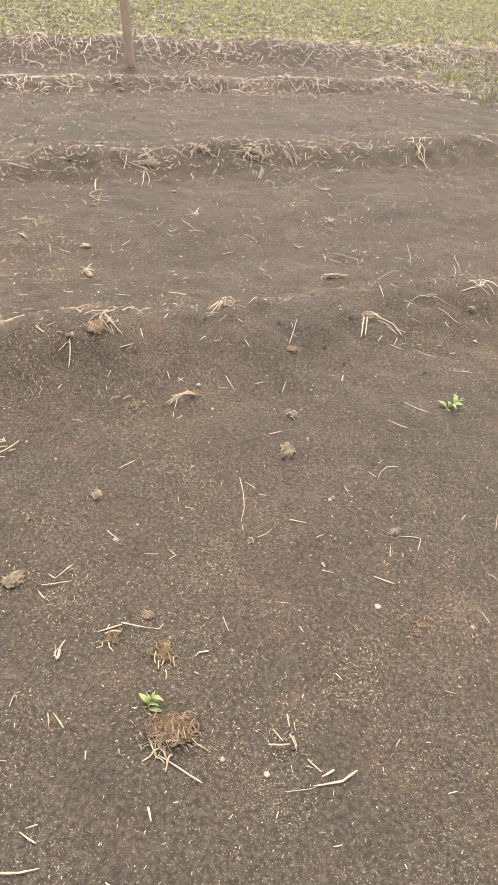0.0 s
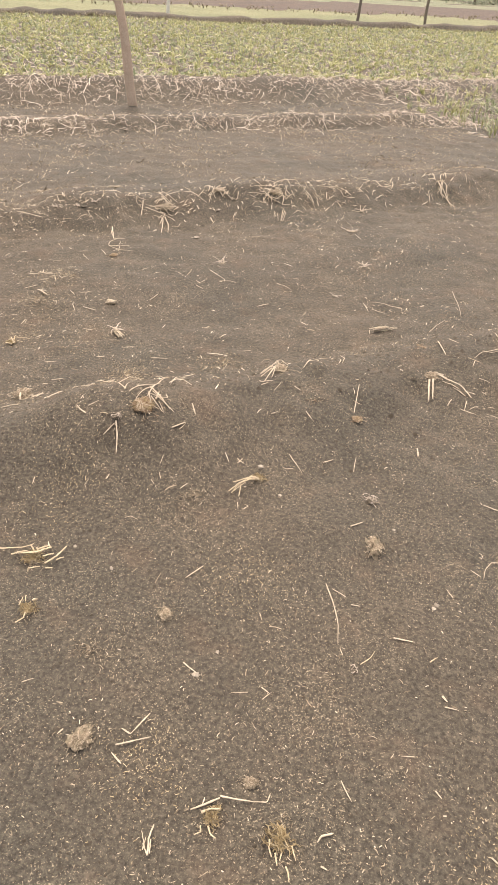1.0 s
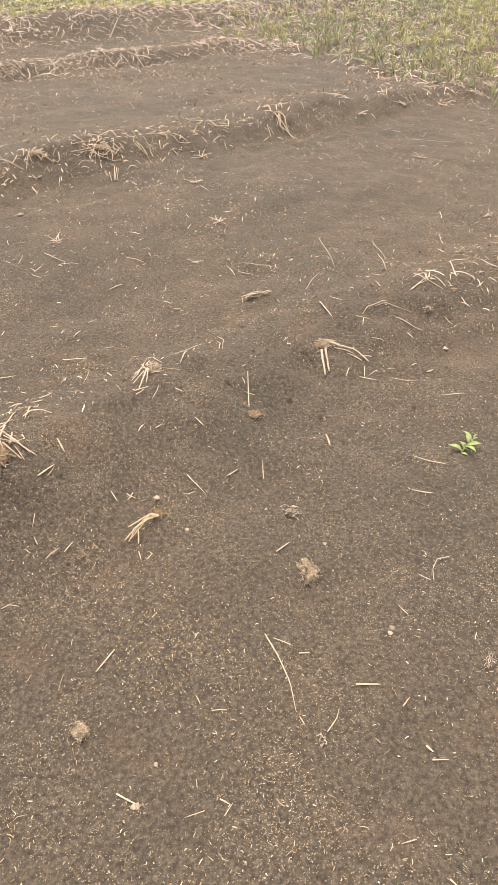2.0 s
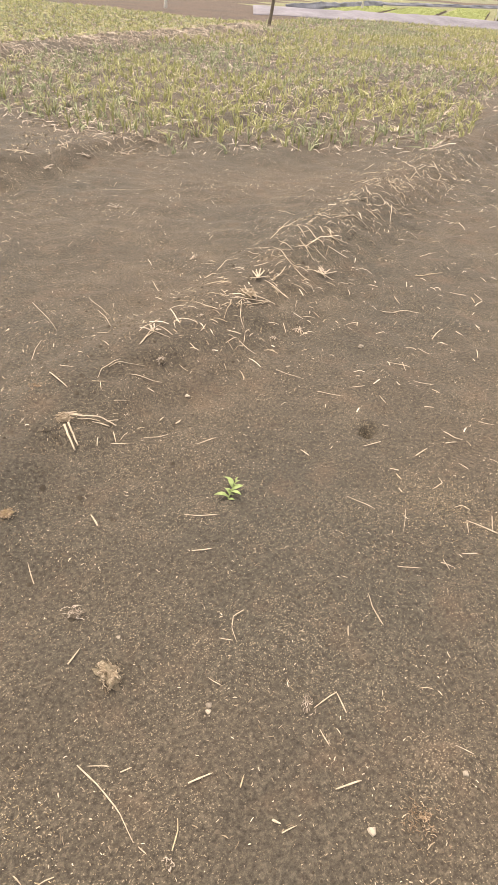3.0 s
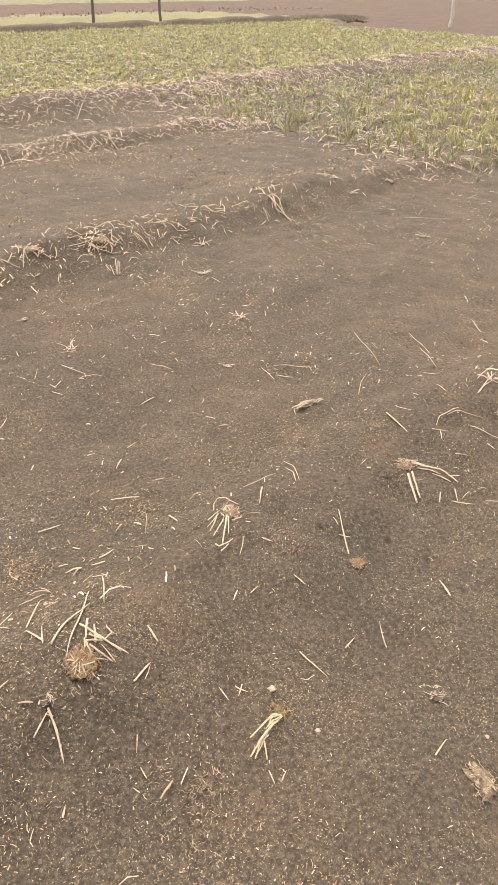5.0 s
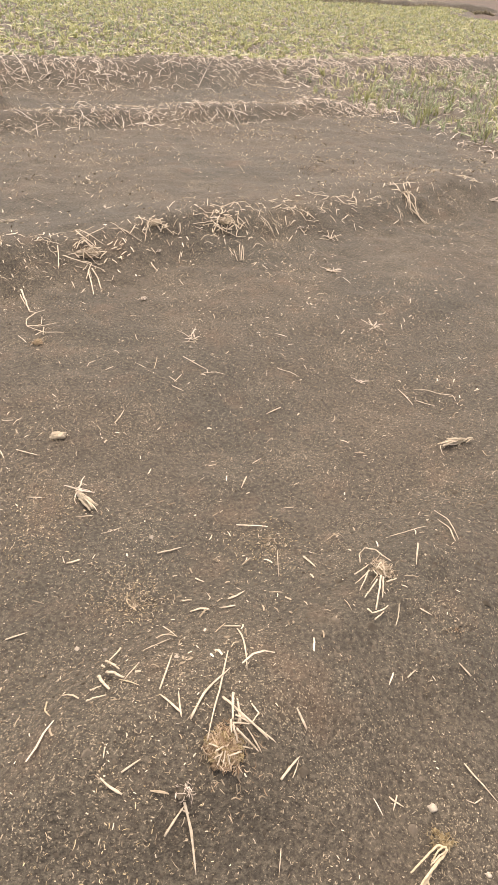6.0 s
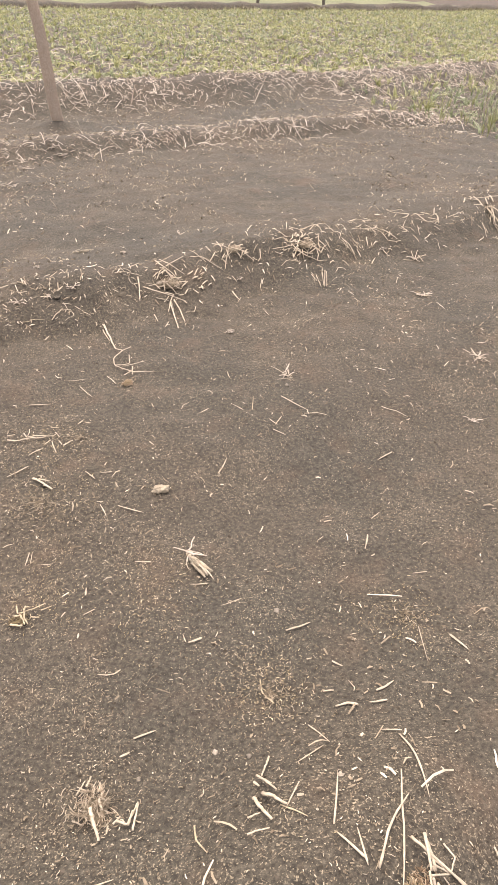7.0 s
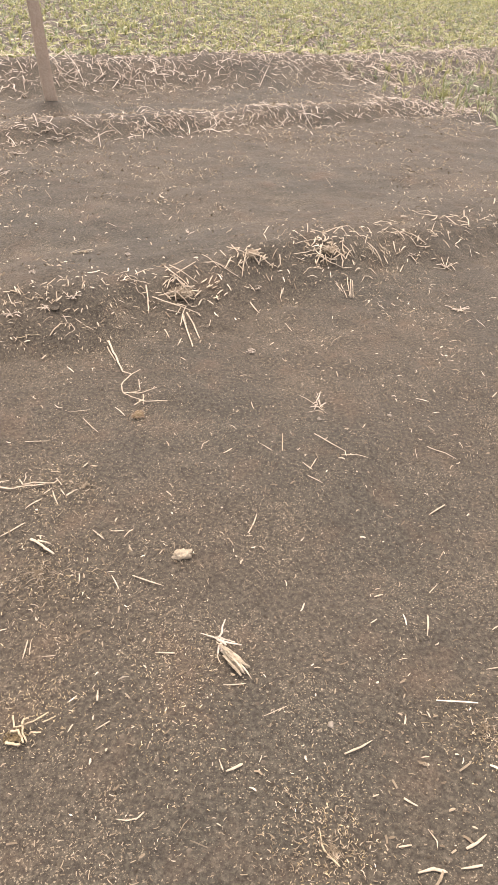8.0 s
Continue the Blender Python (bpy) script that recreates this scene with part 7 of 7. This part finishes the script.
def tree_thing(height, seed):
    """A tapered trunk with limbs and a crown of many small leaf clumps."""
    r = random.Random(seed)
    n = 10
    path = [(0.04 * height * math.sin(i * 0.5 + seed), 0.03 * height * math.cos(i * 0.4 + seed), height * 0.72 * i / n) for i in range(n + 1)]
    tree = part("tree", rough_log(path, [0.028 * height * (1.1 - 0.85 * i / n) for i in range(n + 1)], 8, 0.1, seed), BARK)
    tips = []
    for i in range(9):
        b = path[3 + i * 7 // 9]
        a, out, up = r.uniform(0, 6.3), height * r.uniform(0.14, 0.26), height * r.uniform(0.08, 0.24)
        pts = np.array([[b[0] + out * math.cos(a) * s, b[1] + out * math.sin(a) * s, b[2] + up * s ** 1.4] for s in np.linspace(0, 1, 5)])
        strand_part("limb", pts[None], np.array([[0.012, 0.009, 0.007, 0.005, 0.003]]) * height, BARK, tree, sides=5)
        tips.append(pts[-1])
        tips.append(pts[3])
    tips.append(np.array(path[-1]))
    v, f = [], []
    for tp in tips:
        blob = height * r.uniform(0.07, 0.13)
        for _ in range(70):
            d = Vector((r.gauss(0, 1), r.gauss(0, 1), r.gauss(0, 0.75)))
            d = d.normalized() * blob * r.uniform(0.35, 1.1)
            c = Vector(tp) + d
            ax = Vector((r.gauss(0, 1), r.gauss(0, 1), r.gauss(0, 1))).normalized()
            ay = ax.orthogonal().normalized()
            az = ax.cross(ay)
            w = height * r.uniform(0.012, 0.026)
            k = len(v)
            v += [c - ax * w, c + ay * w * 0.6 + az * w * 0.2, c + ax * w, c - ay * w * 0.6 + az * w * 0.2]
            f.append([k, k + 1, k + 2, k + 3])
    mesh_object("crown", v, f, TREE_LEAF, tree, "grey-green uneven leafy crown")
    return tagged(tree, "tall thin tree with uneven grey-green crown", "tree", "far row of trees")


trees = [tree_thing(9.0, 1), tree_thing(11.0, 2), tree_thing(7.5, 5)]
for ob, (x, y) in zip(trees, ((55, 78), (74, 84), (99, 79))):
    ob.location = (x, y, float(land(x, y)) - 0.1)
tr = random.Random(5)
for i in range(26):
    az = radians(-28 + i * 3.3 + tr.uniform(-0.8, 0.8))
    d = tr.uniform(105, 150)
    x, y = d * math.sin(az), d * math.cos(az)
    sc = tr.uniform(0.5, 0.9) if az < radians(43) else tr.uniform(0.26, 0.42)
    if abs(math.degrees(az) + 12.7) > 5 and not 50.5 < math.degrees(az) < 62:
        copy_thing(trees[i % 3], pose(x, y, float(land(x, y)) - 0.1, 0, 0, tr.uniform(0, 360)) @ Matrix.Scale(sc, 4))


def bush_thing(size, seed):
    r = random.Random(seed)
    bush = part("bush", rough_log([(0, 0, 0), (0.02, 0, size * 0.25), (0, 0.03, size * 0.5)], [size * 0.06, size * 0.05, size * 0.03], 6, 0.1, seed), BARK)
    v, f = [], []
    for _ in range(520):
        d = Vector((r.gauss(0, 0.5), r.gauss(0, 0.5), abs(r.gauss(0.3, 0.3)))) * size
        ax = Vector((r.gauss(0, 1), r.gauss(0, 1), r.gauss(0, 1))).normalized()
        ay = ax.orthogonal().normalized()
        w = size * r.uniform(0.04, 0.09)
        k = len(v)
        v += [d - ax * w, d + ay * w * 0.5, d + ax * w, d - ay * w * 0.5]
        f.append([k, k + 1, k + 2, k + 3])
    mesh_object("foliage", v, f, TREE_LEAF, bush, "dull green leaves")
    return tagged(bush, "low dull green bush at the field's end", "bush", "far bushes")


bushes = [bush_thing(2.2, 3), bush_thing(1.6, 4)]
for ob, (x, y) in zip(bushes, ((54, 70), (-3, 112))):
    ob.location = (x, y, float(land(x, y)))
for i in range(60):
    az = radians(-27 + i * 1.38 + tr.uniform(-0.7, 0.7))
    d = tr.uniform(92, 122) if az < radians(37) else tr.uniform(80, 94) + 5 * max(0, math.degrees(az) - 39)
    if math.degrees(az) > 51:
        continue
    x, y = d * math.sin(az), d * math.cos(az)
    copy_thing(bushes[i % 2], pose(x, y, float(land(x, y)), 0, 0, tr.uniform(0, 360)) @ Matrix.Scale(tr.uniform(0.7, 1.7), 4))


def house(x, y, turn, w, d, h, label, roof):
    """A plain single-storey building with a pitched tin roof, windows and a door."""
    t = 0.2
    base = new("house")
    base.matrix_basis = pose(x, y, float(land(x, y)) - 0.1, 0, 0, turn)

    def box(name, x0, x1, y0, y1, z0, z1, mat, parent, lab=""):
        bm = bmesh.new()
        bmesh.ops.create_cube(bm, size=1)
        for v in bm.verts:
            v.co = Vector((x0 + (v.co.x + 0.5) * (x1 - x0), y0 + (v.co.y + 0.5) * (y1 - y0), z0 + (v.co.z + 0.5) * (z1 - z0)))
        bmesh.ops.bevel(bm, geom=list(bm.edges), offset=0.01, segments=1, affect="EDGES")
        return part(name, bm, mat, parent, lab)

    # the front, with its openings left free
    gaps = [(-w * 0.36, -w * 0.2, 0.9), (-w * 0.06, w * 0.06, 0.0), (w * 0.2, w * 0.36, 0.9)]
    left = -w / 2
    for x0, x1, sill in gaps:
        box("wall", left, x0, -d / 2, -d / 2 + t, 0, h, WALL, base)
        box("wall", x0, x1, -d / 2, -d / 2 + t, 2.1, h, WALL, base)
        if sill:
            box("wall", x0, x1, -d / 2, -d / 2 + t, 0, sill, WALL, base)
            win = box("window", x0, x1, -d / 2 + 0.1, -d / 2 + 0.13, sill, 2.1, GLASS_DARK, base)
            box("frame", (x0 + x1) / 2 - 0.04, (x0 + x1) / 2 + 0.04, -d / 2 + 0.06, -d / 2 + 0.1, sill, 2.1, WALL, win)
        else:
            box("door", x0, x1, -d / 2 + 0.08, -d / 2 + 0.13, 0, 2.1, POLE, base)
        left = x1
    box("wall", left, w / 2, -d / 2, -d / 2 + t, 0, h, WALL, base)
    box("wall", -w / 2, w / 2, d / 2 - t, d / 2, 0, h, WALL, base)
    for sx in (-1, 1):
        box("wall", *sorted((sx * w / 2, sx * (w / 2 - t))), -d / 2 + t, d / 2 - t, 0, h, WALL, base)
    for sy in (-1, 1):
        bm = bmesh.new()
        e, rise = 0.5, d * 0.22
        pts = [(-w / 2 - e, sy * (d / 2 + e), h - 0.05), (w / 2 + e, sy * (d / 2 + e), h - 0.05), (w / 2 + e, 0, h + rise), (-w / 2 - e, 0, h + rise)]
        lo, hi = [bm.verts.new(p) for p in pts], [bm.verts.new((p[0], p[1], p[2] + 0.08)) for p in pts]
        bm.faces.new(lo[::-1])
        bm.faces.new(hi)
        for i in range(4):
            bm.faces.new((lo[i], lo[(i + 1) % 4], hi[(i + 1) % 4], hi[i]))
        part("roof", bm, roof, base, "red tin roof" if roof is RED_ROOF else "grey tin roof")
    return tagged(base, label, "house")


house(114.3, 72.9, -40, 20, 9, 4.3, "white walled building with a red tin roof", RED_ROOF)
house(-29, 131, 12.7, 18, 8, 3.4, "low white building with a tin roof beyond the fields", ROOF)


def tin_fence(x, y, turn, length, height):
    """Upright corrugated sheets between posts."""
    base = new("tin_fence")
    base.matrix_basis = pose(x, y, float(land(x, y)) - 0.05, 0, 0, turn)
    n = int(length / 2)
    for i in range(n):
        bm = bmesh.new()
        cols = [[bm.verts.new((i * 2 + 1.94 * k / 24, 0.035 * math.sin(k * math.pi / 2), z)) for z in (0.05, height + 0.06 * math.sin(i * 2.1))] for k in range(25)]
        for a, b in zip(cols, cols[1:]):
            bm.faces.new((a[0], b[0], b[1], a[1]))
        ret = bmesh.ops.extrude_face_region(bm, geom=list(bm.faces))
        for g in ret["geom"]:
            if isinstance(g, bmesh.types.BMVert):
                g.co.y += 0.01
        part("sheet", bm, GREEN_TIN, base)
        part("post", rough_log([(0, 0, 0), (0, 0, height * 0.5), (0, 0, height + 0.1)], [0.06, 0.06, 0.05], 8, 0.05, i), POLE, base).location = (i * 2 - 0.03, 0.1, 0)
    return tagged(base, "pale green corrugated tin fence beyond the fields", "fence")


tin_fence(-43.5, 110, 15, 12, 2.6)


# the woods at the edge of sight: a glowing strip, haze painted into its colour
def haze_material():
    m = bpy.data.materials.new("glowing_haze_woods")
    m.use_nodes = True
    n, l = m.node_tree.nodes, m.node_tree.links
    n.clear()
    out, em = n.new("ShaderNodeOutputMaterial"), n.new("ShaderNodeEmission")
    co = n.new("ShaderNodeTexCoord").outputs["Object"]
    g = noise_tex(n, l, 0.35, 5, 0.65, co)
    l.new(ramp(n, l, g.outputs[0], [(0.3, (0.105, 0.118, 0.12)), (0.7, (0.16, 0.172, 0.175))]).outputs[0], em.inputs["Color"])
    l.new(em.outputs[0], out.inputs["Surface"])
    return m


def far_woods():
    n = 900
    az = np.radians(np.linspace(-60, 100, n))
    deg = np.degrees(az)
    tall = np.where(deg < 43, 11.0, np.where(deg < 50.5, 4.0, 8.0))
    tall = np.convolve(np.pad(tall, 6, mode="edge"), np.ones(13) / 13, "valid")
    h = tall * (0.55 + 0.5 * lattice(deg * 0.5, 0.2, 91) + 0.35 * lattice(deg * 2.1, 0.4, 92) + 0.25 * lattice(deg * 6.0, 0.4, 93))
    x, y = 330 * np.sin(az), 330 * np.cos(az)
    verts = np.concatenate([np.stack([x, y, 0 * x - 3], -1), np.stack([x, y, h * 1.5], -1)])
    i = np.arange(n - 1)
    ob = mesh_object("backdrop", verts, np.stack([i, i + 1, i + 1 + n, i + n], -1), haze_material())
    return tagged(ob, "glowing strip of far woods with painted grey haze", "backdrop", kind="structure")


far_woods()
